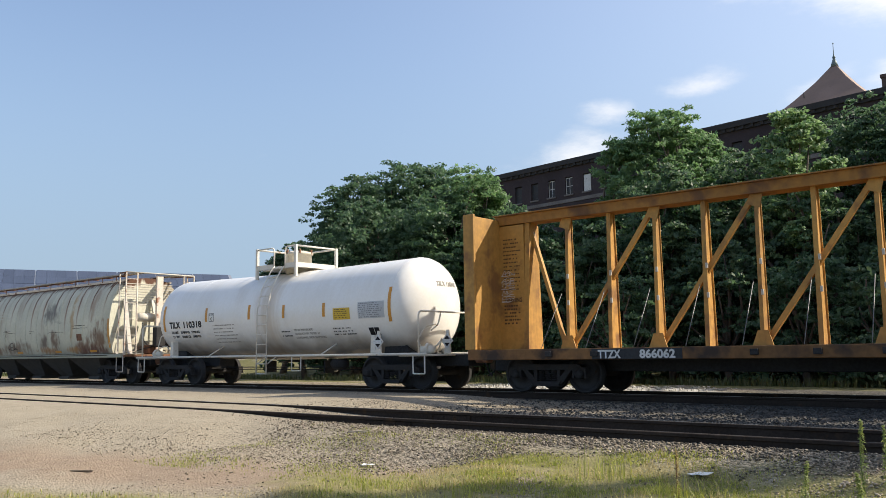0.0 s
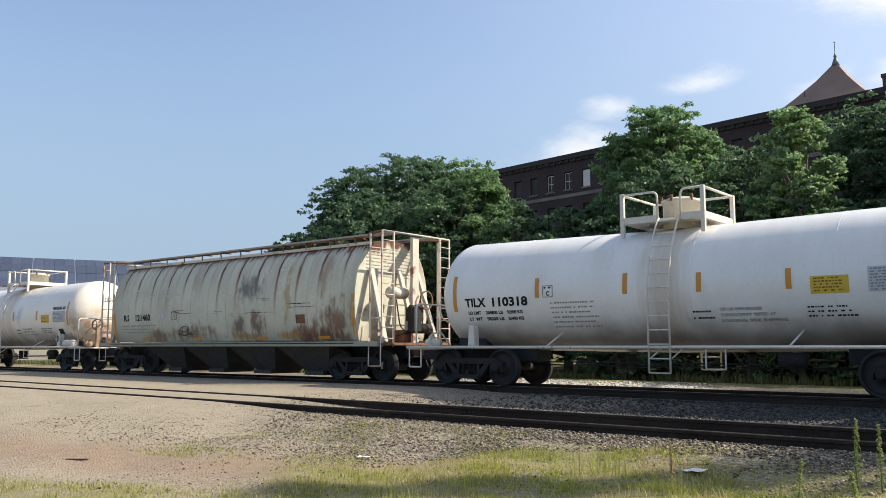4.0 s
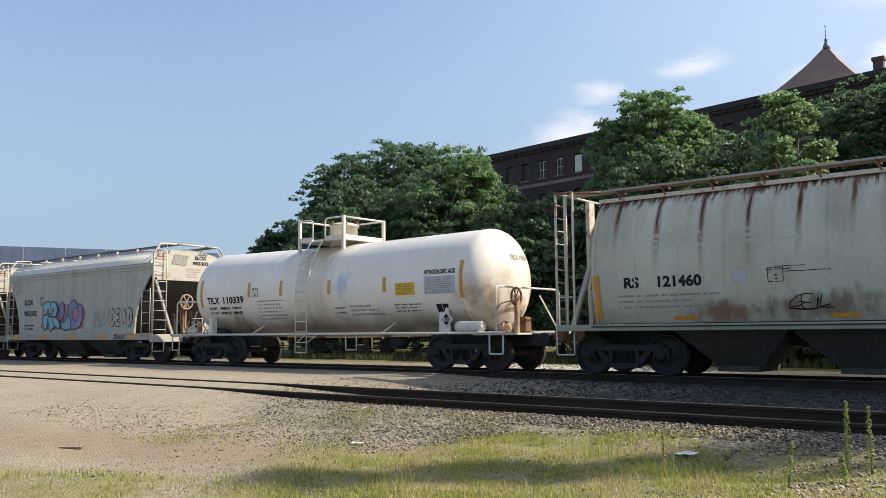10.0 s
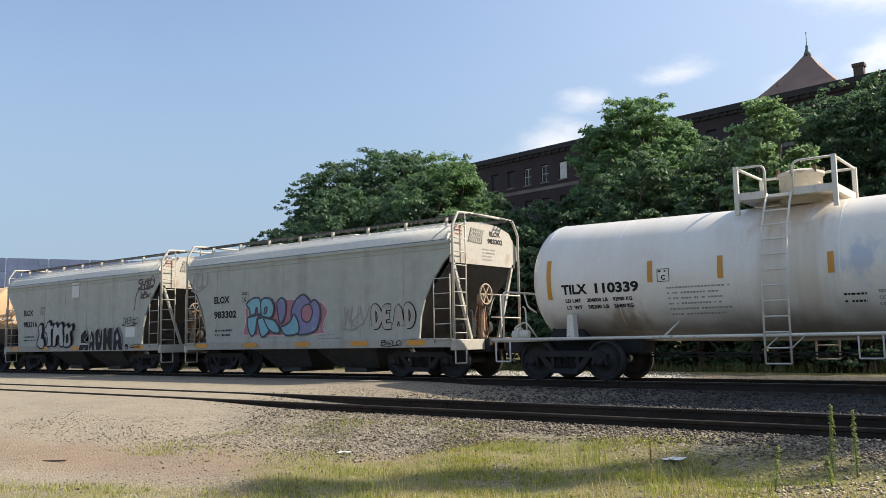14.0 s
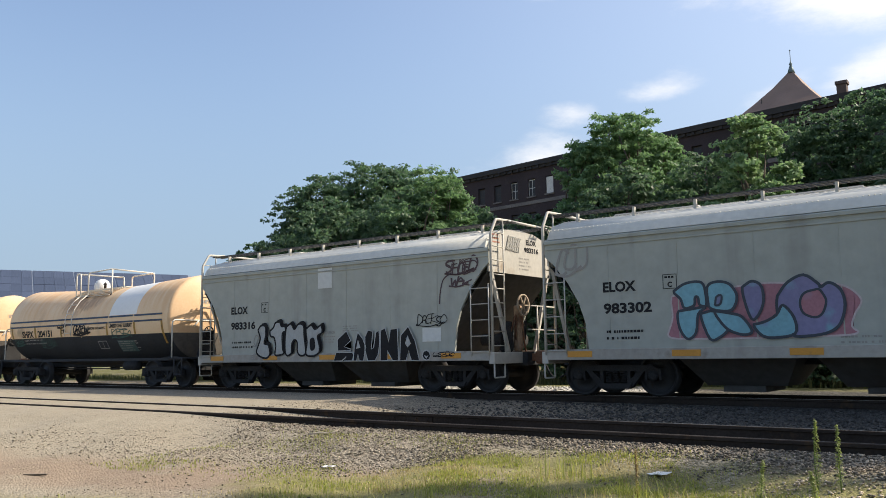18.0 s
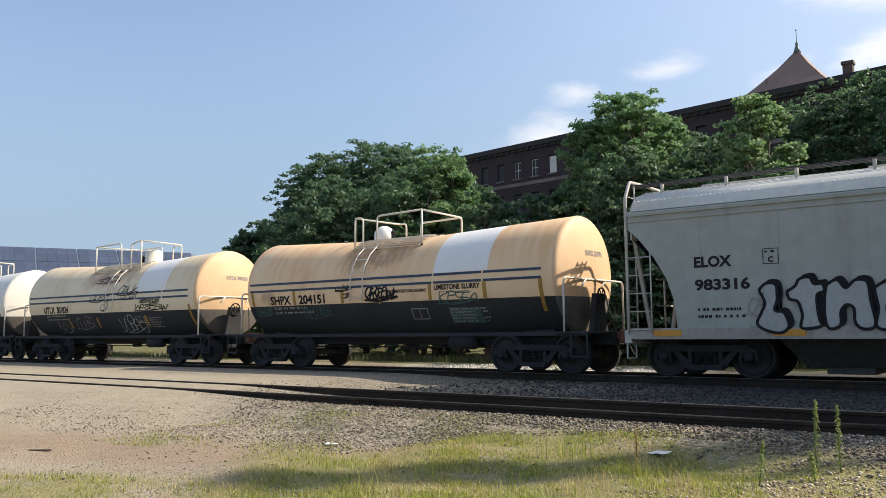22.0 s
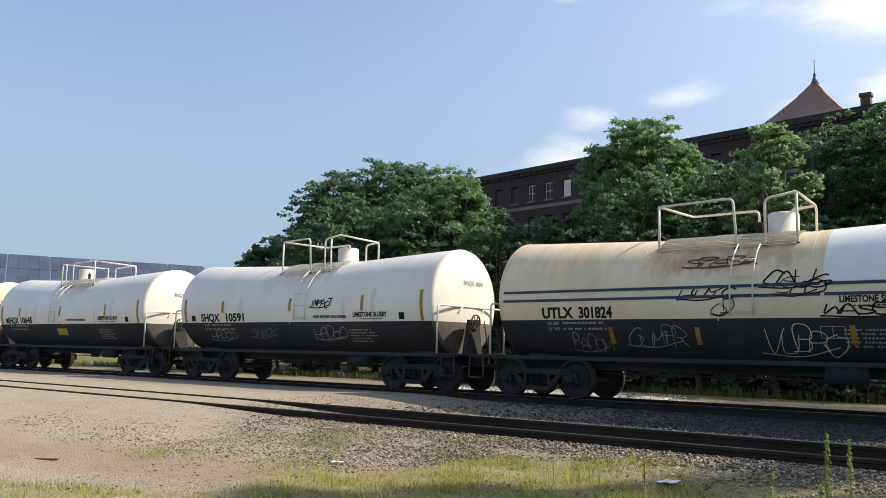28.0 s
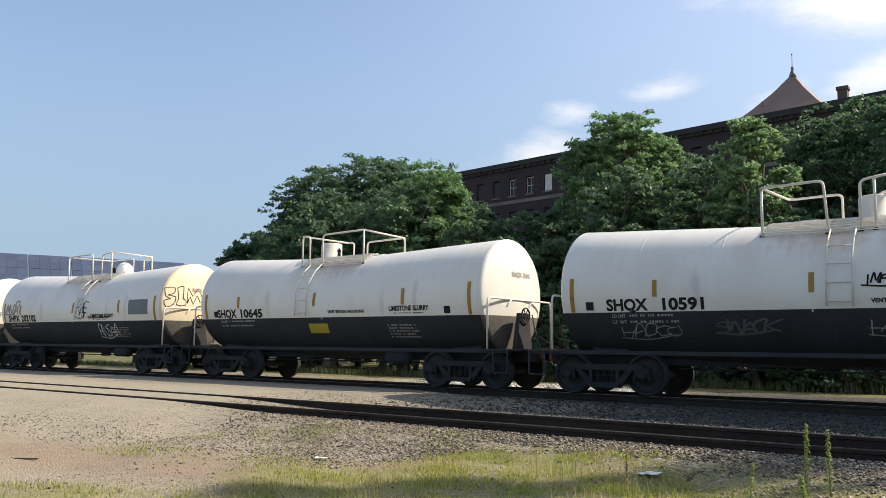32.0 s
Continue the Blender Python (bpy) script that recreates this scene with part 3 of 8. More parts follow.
def mill():
    """A long brick mill: facade with rows of tall windows, dark cornice, flat roof."""
    d = MILL_B - MILL_A
    length = d.length
    rz = math.atan2(d.y, d.x)
    top = thing("mill_building", "long sooty red-brick mill with a dark cornice and tall broken windows", "building", at=Matrix.Translation((MILL_A.x, MILL_A.y, 0)) @ Matrix.Rotation(rz, 4, "Z"))
    base, roof = 4.0, MILL_TOP
    rows = [(19.2, 21.3), (15.2, 17.3), (11.0, 13.1)]
    pitch, w = 2.67, 1.12
    cols = int((length - 3) / pitch)
    wall = bmesh.new()
    cuts = [2.05 + i * pitch for i in range(cols)]
    zs = [base]
    for a, b in reversed(rows):
        zs += [a, b]
    zs.append(roof)
    for k in range(0, len(zs) - 1):
        if k % 2 == 0:
            add_box(wall, 0, length, 0, 0.6, zs[k], zs[k + 1])
        else:
            edges = [0.0]
            for c in cuts:
                edges += [c, c + w]
            edges.append(length)
            for q in range(0, len(edges), 2):
                add_box(wall, edges[q], edges[q + 1], 0, 0.6, zs[k], zs[k + 1])
    wall_ob = part("wall", wall, brick_dark, top)
    part("back_wall", box(0, length, 17.4, 18, base, roof), brick_dark, top)
    part("side_wall", box(-0.6, 0, 0, 18, base, roof), brick_dark, top)
    part("side_wall", box(length, length + 0.6, 0, 18, base, roof), brick_dark, top)
    part("roof", box(-0.8, length + 0.8, -0.2, 18.2, roof + 0.004, roof + 0.35), trim_dark, top, "flat dark roof")
    cornice = bmesh.new()
    add_box(cornice, -0.7, length + 0.7, -0.45, -0.004, roof - 0.28, roof + 0.30)
    add_box(cornice, -0.5, length + 0.5, -0.22, -0.004, roof - 0.62, roof - 0.284)
    for i in range(int(length / 1.0)):
        add_box(cornice, i * 1.0, i * 1.0 + 0.3, -0.36, -0.226, roof - 0.60, roof - 0.284)
    part("cornice", cornice, trim_dark, top)
    part("stone_course", box(-0.1, length + 0.1, -0.08, -0.004, roof - 4.75, roof - 4.35), stone_grey, top)
    frame = bmesh.new()
    add_box(frame, 0, w, 0.18, 0.26, 0, 0.07), add_box(frame, 0, w, 0.18, 0.26, 1.93, 2.0)
    add_box(frame, 0, 0.07, 0.18, 0.26, 0.07, 1.93), add_box(frame, w - 0.07, w, 0.18, 0.26, 0.07, 1.93)
    add_box(frame, 0.07, w - 0.07, 0.2, 0.25, 0.97, 1.03), add_box(frame, w / 2 - 0.025, w / 2 + 0.025, 0.2, 0.25, 0.07, 0.97), add_box(frame, w / 2 - 0.025, w / 2 + 0.025, 0.2, 0.25, 1.03, 1.93)
    frame_me = mesh_of("window", frame, frame_white)
    sooty_me = frame_me.copy()
    sooty_me.materials.clear()
    sooty_me.materials.append(mat("sooty window frame", (0.05, 0.042, 0.04), 0.8, 0, 4, 0.2))
    dark_me = mesh_of("window", box(0, w, 0.3, 0.36, 0, 2.2), brick_dark)
    pane_me = mesh_of("pane", box(0.07, w - 0.07, 0.215, 0.225, 0.07, 1.93), pane_glass)
    white_me = mesh_of("shutter", box(0.05, w - 0.05, 0.10, 0.16, 0.05, 1.9), frame_white)
    sill_me = mesh_of("sill", box(-0.12, w + 0.12, -0.14, 0.1, -0.16, -0.004), stone_grey)
    rnd = random.Random(11)
    for r, (a, b) in enumerate(rows):
        for i, c in enumerate(cuts):
            bricked = r > 0 and rnd.random() < 0.35
            win = part("window", dark_me if bricked else frame_me if r == 0 and i in (4, 5, 6) else sooty_me, None, top, "bricked-up window" if bricked else "")
            win.location = (c, 0, a)
            s = part("sill", sill_me, None, win)
            if not bricked:
                part("pane", pane_me, None, win)
                if r == 0 and i == 6:
                    part("board", white_me, None, win, "pale board behind the window")
    return top


mill()


def stair_tower():
    top = thing("mill_tower", "square mill tower with a brown pyramid roof and a finial", "tower", at=Matrix.Translation((-24.6, 101.0, 0)) @ Matrix.Rotation(radians(-4), 4, "Z"))
    h, apex, eave = 5.6, 32.9, 26.6
    part("shaft", box(-5.2, 5.2, -5.2, 5.2, 4, eave - 0.004), brick_dark, top)
    bm = bmesh.new()
    layers = [(h, eave), (h * 0.62, eave + (apex - eave) * 0.36), (h * 0.30, eave + (apex - eave) * 0.69), (0.28, apex)]
    rings = [[bm.verts.new((sx * r, sy * r, z)) for sx, sy in ((-1, -1), (1, -1), (1, 1), (-1, 1))] for r, z in layers]
    for a, b in zip(rings, rings[1:]):
        for k in range(4):
            bm.faces.new((a[k], a[(k + 1) % 4], b[(k + 1) % 4], b[k]))
    bm.faces.new(rings[0][::-1]), bm.faces.new(rings[-1])
    roof = part("roof", bm, roof_tile, top)
    part("finial", lathe([(apex - 0.1, 0.45), (apex + 0.5, 0.26), (apex + 0.9, 0.12), (apex + 1.0, 0.2), (apex + 1.2, 0.1), (apex + 1.4, 0.045), (apex + 2.6, 0.03), (apex + 2.65, 0.1), (apex + 2.8, 0.02)], 12, "z"), verdigris, top)
    part("lightning_rod", pipe([(-2.4, -3.4, eave + 1.4), (-2.4, -3.4, eave + 3.0)], 0.05, 6), trim_dark, roof)


stair_tower()
ch = polar(100.8, 84, 15.0)
bm = box(ch.x - 0.42, ch.x + 0.42, ch.y - 0.4, ch.y + 0.4, MILL_TOP + 0.35, ch.z + 1.45)
add_box(bm, ch.x - 0.52, ch.x + 0.52, ch.y - 0.5, ch.y + 0.5, ch.z + 1.454, ch.z + 1.75)
solid("chimney", bm, mat("weathered brick", (0.11, 0.075, 0.062), 0.9, 0, 4, 0.25, (0.07, 0.05, 0.045), 0.6, 0.5, 18), "short square brick chimney on the mill roof", "chimney")


# ---- low building with a roof of solar panels ----
panel_blue = mat("solar panel", (0.060, 0.074, 0.112), 0.3, 0.0, 2, 0.15, random_value=0.15)
panel_frame = mat("aluminium strip", (0.45, 0.46, 0.48), 0.4, 0.7, 4, 0.1)
wall_pale = mat("pale metal wall", (0.45, 0.42, 0.36), 0.7, 0, 2, 0.1)


def solar_building():
    """A long shed; its slope towards the lot is covered with rows of solar panels."""
    a, b = polar(143.6, 104, 5.3), polar(163, 103, 5.3)
    d = (b - a).to_2d()
    rz = math.atan2(d.y, d.x)
    top = thing("solar_shed", "long low shed whose sloping roof is covered with dark solar panels", "building", at=Matrix.Translation((a.x, a.y, 0)) @ Matrix.Rotation(rz, 4, "Z"))
    length, ridge, eave, run = d.length, a.z, 3.2, 15.0
    part("wall", box(0, length, run - 0.3, run, -0.5, eave), wall_pale, top)
    part("wall", box(0, length, -0.3, 0, -0.5, ridge - 0.4), wall_pale, top)
    part("gable", prism([(0, -0.5), (run - 0.3, -0.5), (run - 0.3, eave - 0.2), (0, ridge - 0.5)], -0.2, 0, "x"), wall_pale, top)
    slope = Vector((0, run, eave - ridge)).normalized()
    nrm = Vector((0, ridge - eave, run)).normalized()
    bm = bmesh.new()
    o = Vector((0, 0, ridge - 0.1))
    L = math.hypot(run, ridge - eave)
    q = [(0, 0), (length, 0), (length, L), (0, L)]
    lo = [bm.verts.new(o + Vector((x, 0, 0)) + slope * s - nrm * 0.2) for x, s in q]
    hi = [bm.verts.new(o + Vector((x, 0, 0)) + slope * s) for x, s in q]
    bm.faces.new(lo[::-1]), bm.faces.new(hi)
    for k in range(4):
        bm.faces.new((lo[k], lo[(k + 1) % 4], hi[(k + 1) % 4], hi[k]))
    roof = part("roof", bm, panel_frame, top, "pale sheet-metal roof under the panels")
    w, hgt = 0.98, 1.98
    bm = bmesh.new()
    q = [(0, 0), (w, 0), (w, hgt), (0, hgt)]
    lo = [bm.verts.new(Vector((x, 0, 0)) + slope * s + nrm * 0.05) for x, s in q]
    hi = [bm.verts.new(Vector((x, 0, 0)) + slope * s + nrm * 0.09) for x, s in q]
    bm.faces.new(lo[::-1]), bm.faces.new(hi)
    for k in range(4):
        bm.faces.new((lo[k], lo[(k + 1) % 4], hi[(k + 1) % 4], hi[k]))
    me = mesh_of("solar_panel", bm, panel_blue)
    n = 0
    for row in range(4):
        for col in range(34):
            x = 0.4 + col * 1.0 + (col // 4) * 0.14
            if x + w > length - 0.3:
                break
            p = part("solar_panel", me, None, roof)
            p.location = o + Vector((x, 0, 0)) + slope * (0.12 + row * 2.0 + (row // 2) * 0.06)
            n += 1
    return top


solar_building()
# ---- trees and scrub along the bank ----
bark = mat("grey-brown bark", (0.11, 0.085, 0.065), 0.95, 0, 6, 0.3, (0.06, 0.05, 0.04), 0.6, 0.6, 20)
LEAVES = {
    "dark": leaf_mat("dark maple leaf", (0.053, 0.100, 0.055), (0.104, 0.168, 0.086), 0.46),
    "fresh": leaf_mat("fresh locust leaf", (0.108, 0.190, 0.086), (0.185, 0.284, 0.124), 0.42),
    "silver": leaf_mat("pale poplar leaf", (0.11, 0.20, 0.078), (0.27, 0.365, 0.18), 0.38),
    "scrub": leaf_mat("scrub leaf", (0.058, 0.104, 0.056), (0.112, 0.174, 0.088), 0.46),
}


def add_limb(bm, a, b, r0, r1, rnd, bend=0.12, n=7, steps=5):
    a, b = Vector(a), Vector(b)
    side = Vector((rnd.uniform(-1, 1), rnd.uniform(-1, 1), 0)) * (b - a).length * bend
    rings = []
    d = (b - a).normalized()
    s = d.cross(Vector((0.3, 1, 0.1))).normalized()
    u = s.cross(d)
    for i in range(steps + 1):
        t = i / steps
        p = a.lerp(b, t) + side * math.sin(t * math.pi)
        r = r0 + (r1 - r0) * t
        rings.append([bm.verts.new(p + (s * math.cos(k) + u * math.sin(k)) * r) for k in (math.tau * j / n for j in range(n))])
    for p, q in zip(rings, rings[1:]):
        for k in range(n):
            f = bm.faces.new((p[k], p[(k + 1) % n], q[(k + 1) % n], q[k]))
            f.smooth = True
    bm.faces.new(rings[0][::-1]), bm.faces.new(rings[-1])


def leaf_cloud(centres, radii, per, size, rng, flat=0.6, droop=0.25, aspect=0.5):
    """Kite-shaped leaves in clumps round the centres, denser towards the outside of each clump and facing outwards and up."""
    n = len(centres) * per
    c = np.repeat(centres, per, 0)
    rad = np.repeat(radii, per)[:, None]
    d = rng.normal(size=(n, 3))
    d /= np.linalg.norm(d, axis=1, keepdims=True)
    d[:, 2] = np.abs(d[:, 2]) * 0.75 + d[:, 2] * 0.25
    r = rng.random((n, 1)) ** 0.42
    p = c + d * r * rad * np.array([1, 1, flat])
    nrm = d * 0.5 + np.array([0, 0, 0.45]) + rng.normal(size=(n, 3)) * 0.6
    nrm /= np.linalg.norm(nrm, axis=1, keepdims=True)
    ax = rng.normal(size=(n, 3)) + d * 0.8 - np.array([0, 0, droop])
    ax -= nrm * (ax * nrm).sum(1, keepdims=True)
    ax /= np.linalg.norm(ax, axis=1, keepdims=True)
    sd = np.cross(nrm, ax)
    s = size * (0.6 + 0.8 * rng.random((n, 1)))
    v = np.stack([p - ax * s * 0.5, p + sd * s * aspect * 0.5 + ax * s * 0.06 - nrm * s * 0.06, p + ax * s * 0.5, p - sd * s * aspect * 0.5 + ax * s * 0.06 - nrm * s * 0.06], 1).reshape(-1, 3)
    f = np.arange(n * 4).reshape(-1, 4)
    return v, f


def tree(name, label, az, dist, el, width, kind, seed, clumps=120, per=110, leaf=0.24, low=0.25):
    """A trunk forking into limbs; leaf clumps sit round the limb ends and their twigs, in uneven lobes with gaps."""
    rnd, rng = random.Random(seed), np.random.default_rng(seed)
    tip = polar(az, dist, el)
    z0 = float(ground_z(tip.x, tip.y)) - 0.15
    h = tip.z - z0
    top = thing(name, label, "tree" if h > 5 else "bush", at=Matrix.Translation((tip.x, tip.y, z0)))
    bm = bmesh.new()
    fork = h * 0.32
    add_limb(bm, (0, 0, 0), (rnd.uniform(-0.3, 0.3), rnd.uniform(-0.3, 0.3), fork), 0.02 * h + 0.05, 0.014 * h + 0.03, rnd, 0.05, 9)
    lobes = []
    nl = 19
    for i in range(nl):
        a = math.tau * i / nl + rnd.uniform(-0.4, 0.4)
        t = (i * 0.618) % 1
        zz = h * (low + 0.1 + (0.82 - low) * t)
        prof = math.sin(math.pi * min(1, 0.22 + 0.75 * t)) ** 0.7
        rr = width * (0.55 + 0.35 * rnd.random()) * prof
        end = (math.cos(a) * rr, math.sin(a) * rr, zz)
        add_limb(bm, (0, 0, fork * rnd.uniform(0.6, 1.0)), end, 0.008 * h + 0.02, 0.02, rnd, 0.15, 6, 4)
        lobes.append((end, width * rnd.uniform(0.30, 0.50)))
    lobes.append(((0, 0, h * 0.88), width * 0.40))
    lobes.append(((0, 0, h * 0.62), width * 0.62))
    add_limb(bm, (0, 0, fork), (0, 0, h * 0.9), 0.012 * h + 0.02, 0.02, rnd, 0.06, 6)
    part("trunk", bm, bark, top)
    cs, rs = [], []
    for i in range(clumps):
        (lx, ly, lz), lr = lobes[i % len(lobes)]
        d = Vector((rnd.gauss(0, 1), rnd.gauss(0, 1), rnd.gauss(0, 0.8))).normalized() * lr * rnd.uniform(0.55, 1.12)
        z = min(lz + d.z, h - 0.22)
        cs.append((lx + d.x, ly + d.y, z))
        rs.append(rnd.uniform(0.20, 0.46) * (0.5 + width / 6))
    v, f = leaf_cloud(np.array(cs), np.array(rs), per, leaf, rng, flat=0.72, aspect=0.36 if kind == "fresh" else 0.6)
    v = v[: len(f) * 4]
    v[:, 2] = np.minimum(v[:, 2], h)
    crown = new("crown", raw_mesh("crown", v, f, LEAVES[kind]))
    crown.parent = top
    return top


MAPLE = "dense dark green broad-leaved tree on the bank behind the tracks"
LOCUST = "light green feathery-leaved tree on the bank behind the tracks"
TREES = [
    (MAPLE, 140.2, 52, 7.1, 1.4, "dark"), (MAPLE, 138.9, 52, 7.8, 1.7, "dark"), (MAPLE, 136.1, 50, 11.2, 1.9, "dark"), (MAPLE, 135.0, 48, 12.1, 2.9, "dark"), (MAPLE, 132.4, 49, 12.7, 3.4, "dark"), (MAPLE, 130.6, 50, 12.9, 3.0, "dark"),
    (MAPLE, 129.3, 48, 12.8, 3.4, "dark"), (LOCUST, 127.6, 45, 12.9, 2.2, "fresh"), (LOCUST, 126.6, 46, 12.2, 1.6, "fresh"), (MAPLE, 129.4, 42, 10.6, 3.0, "dark"), (MAPLE, 133.8, 42, 10.0, 3.2, "dark"), (MAPLE, 136.6, 44, 8.6, 2.0, "dark"),
    (LOCUST, 117.2, 43, 15.0, 1.5, "fresh"), (LOCUST, 115.4, 43, 16.4, 1.9, "fresh"), (LOCUST, 113.6, 44, 16.3, 2.0, "fresh"), (LOCUST, 112.0, 45, 14.6, 1.6, "fresh"), (LOCUST, 114.2, 38, 12.2, 2.2, "scrub"), (LOCUST, 109.3, 40, 12.9, 2.4, "scrub"),
    ("pale silver-leaved poplar on the bank behind the tracks", 106.3, 36, 15.8, 1.35, "silver"), (LOCUST, 103.2, 42, 14.4, 2.8, "scrub"), (MAPLE, 100.3, 42, 15.2, 3.0, "scrub"), (MAPLE, 96.6, 42, 15.6, 3.4, "dark"),
    # unseen trees east of the view, added to shade the scrub
    (MAPLE, 90.5, 40, 17.5, 3.6, "dark"), (MAPLE, 86.0, 40, 18.5, 3.6, "dark"), (MAPLE, 93.5, 36, 16.0, 3.0, "dark"),
]
SCRUB = "tangled green scrub bush at the foot of the bank"
for k, (label, az, dist, el, width, kind) in enumerate(TREES):
    dist *= 0.80 if az < 128 else 0.88
    dist = max(dist, 28.0 / math.sin(radians(az)))
    tree("tree", label, az, dist, el, width, kind, 20 + k, clumps=560 if width > 2.8 else 430, per=46, leaf=0.155 if kind != "fresh" else 0.185)
for k in range(28):
    az = 95.0 + k * 1.62
    tree("bush", SCRUB, az, max(28.5 + (k % 3) * 2.0, (27.6 + k % 3) / math.sin(radians(az))), (8.8, 7.6, 9.3, 6.9)[k % 4] * (0.75 if az > 134 else 1.06 if 116 < az < 126 else 1.0), 2.2, ("scrub", "dark", "scrub")[k % 3], 60 + k, clumps=200, per=40, leaf=0.20, low=0.06)
for k in range(13):
    bx = 3.0 - k * 2.6
    by = (24.3 if bx > -13 else 28.0) + (k % 3) * 0.9
    az, dist = math.degrees(math.atan2(by, bx)), math.hypot(by, bx)
    tree("bush", "dark overgrown bush close behind the main track", az, dist, (5.6, 7.0, 4.8, 6.2)[k % 4], 1.7, ("dark", "scrub")[k % 2], 160 + k, clumps=150, per=40, leaf=0.15, low=0.04)
# unseen tree, added and shaped to throw the long shadow across the turf
p = Vector((13.2, 23.7, 0))
tree("tree", "unseen slim tree added to throw a shadow on the turf", math.degrees(math.atan2(p.y, p.x)), p.length, math.degrees(math.atan2(22.8, p.length)), 0.40, "fresh", 99, clumps=260, per=60, leaf=0.24, low=0.62)
# how far the train has rolled, second by second
ROLLED = [
    (0, -0), (1, 3.27), (2, 6.55), (3, 9.88), (3.5, 11.56), (5.5, 18.23),
    (6, 19.94), (7, 23.38), (8, 26.83), (9, 30.26), (10, 33.65), (11, 37.06),
    (12, 40.51), (13, 43.99), (14, 47.47), (14.5, 49.22), (16.5, 56.2), (17, 57.94),
    (18, 61.43), (19, 64.96), (20, 68.57), (21, 72.19), (22, 75.8), (23, 79.45),
    (24, 83.2), (25, 86.91), (25.5, 88.74), (27.5, 95.91), (28, 97.71), (29, 101.35),
    (30, 105.05), (31, 108.79), (32, 112.55),
]
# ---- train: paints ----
# black, iron and wheel colours are raised to stand for haze over the darks
black_paint = mat("haze-lifted black paint", (0.032, 0.034, 0.037), 0.75, 0.0, 3, 0.35, (0.040, 0.036, 0.033), 0.62, 0.2)
truck_iron = mat("grimy cast iron", (0.037, 0.036, 0.036), 0.85, 0.1, 6, 0.4, (0.045, 0.036, 0.029), 0.60, 0.5)
wheel_steel = mat("wheel steel", (0.042, 0.041, 0.041), 0.6, 0.3, 6, 0.3, (0.04, 0.028, 0.02), 0.6)
tank_white = stained("tank white", (0.86, 0.85, 0.82), (0.80, 0.78, 0.73), (0.50, 0.40, 0.28), 2.2, 3.9, 0.13, rough=0.26, blot=(0.58, 0.52, 0.43), blot_amount=0.28, spill=(0.2, 0.75, (0.60, 0.50, 0.38)), under=0.75)
tank_stained = stained("stained tank white", (0.85, 0.81, 0.735), (0.79, 0.735, 0.64), (0.50, 0.40, 0.28), 2.2, 3.9, 0.15, rough=0.27, blot=(0.58, 0.50, 0.40), blot_amount=0.32, spill=(-0.1, 1.1, (0.56, 0.46, 0.34)), bloom=(1.7, 1.0, (0.38, 0.235, 0.13)), under=0.75, spots=[(1.2, 2.32, 0.42, 0.34, (0.46, 0.51, 0.60), 0.8), (-0.15, 3.3, 0.7, 0.4, (0.55, 0.38, 0.22), 0.7), (-3.6, 1.3, 0.5, 0.35, (0.30, 0.22, 0.15), 0.8)])
tank_cream = stained("faded cream", (0.80, 0.69, 0.49), (0.74, 0.61, 0.40), (0.66, 0.42, 0.21), 2.4, 3.7, 0.55, rough=0.5, blot=(0.55, 0.36, 0.20), blot_amount=0.45, spots=[(-0.4, 3.0, 1.1, 0.35, (0.42, 0.24, 0.12), 0.7), (1.1, 3.1, 0.7, 0.3, (0.45, 0.27, 0.14), 0.6)])
tank_orange = stained("iron-stained cream", (0.84, 0.62, 0.385), (0.80, 0.54, 0.30), (0.72, 0.40, 0.17), 2.15, 3.4, 0.6, rough=0.55, blot=(0.46, 0.26, 0.14), blot_amount=0.5, spots=[(-0.7, 3.0, 0.8, 0.4, (0.30, 0.17, 0.09), 0.75), (0.2, 3.05, 0.7, 0.35, (0.34, 0.20, 0.11), 0.65), (-4.4, 2.05, 0.4, 0.2, (0.30, 0.22, 0.15), 0.6)])
head_orange = stained("iron-stained head", (0.78, 0.56, 0.34), (0.72, 0.48, 0.27), (0.52, 0.25, 0.09), 1.2, 2.2, 0.25, rough=0.6, blot=(0.60, 0.36, 0.18), blot_amount=0.4)
tank_milk = stained("milky white", (0.80, 0.77, 0.69), (0.74, 0.70, 0.61), (0.56, 0.47, 0.36), 2.3, 3.9, 0.18, rough=0.3, blot=(0.60, 0.52, 0.42), blot_amount=0.4, spots=[(0.2, 3.15, 1.0, 0.3, (0.58, 0.43, 0.30), 0.6), (-2.2, 2.2, 0.10, 0.5, (0.50, 0.48, 0.44), 0.5), (2.2, 2.2, 0.08, 0.5, (0.50, 0.48, 0.44), 0.5), (3.3, 2.25, 0.08, 0.5, (0.50, 0.48, 0.44), 0.5)])
# dusty black of the leading heads, lightened in colour to stand for sunlight
head_dust_lit = mat("sunlit dusty black head", (0.105, 0.092, 0.078), 0.85, 0, 1.6, 0.25, (0.17, 0.135, 0.10), 0.54, 0.2)
patch_white = mat("fresh white patch", (0.80, 0.785, 0.74), 0.5, 0, 1.0, 0.04, (0.7, 0.68, 0.64), 0.68, 0.05)
rail_white = mat("chalky white rail", (0.68, 0.64, 0.56), 0.55, 0, 6, 0.12, (0.36, 0.24, 0.15), 0.63, 0.2)
dome_pale = mat("pale buff dome", (0.68, 0.63, 0.53), 0.6, 0, 3, 0.1, (0.45, 0.33, 0.22), 0.66)
dome_buff = mat("buff manway", (0.60, 0.55, 0.45), 0.6, 0, 3, 0.12, (0.42, 0.28, 0.16), 0.62)
orange_mark = mat("orange reflector", (0.60, 0.27, 0.03), 0.4, 0, 5, 0.12, (0.36, 0.18, 0.05), 0.62, 0.05)
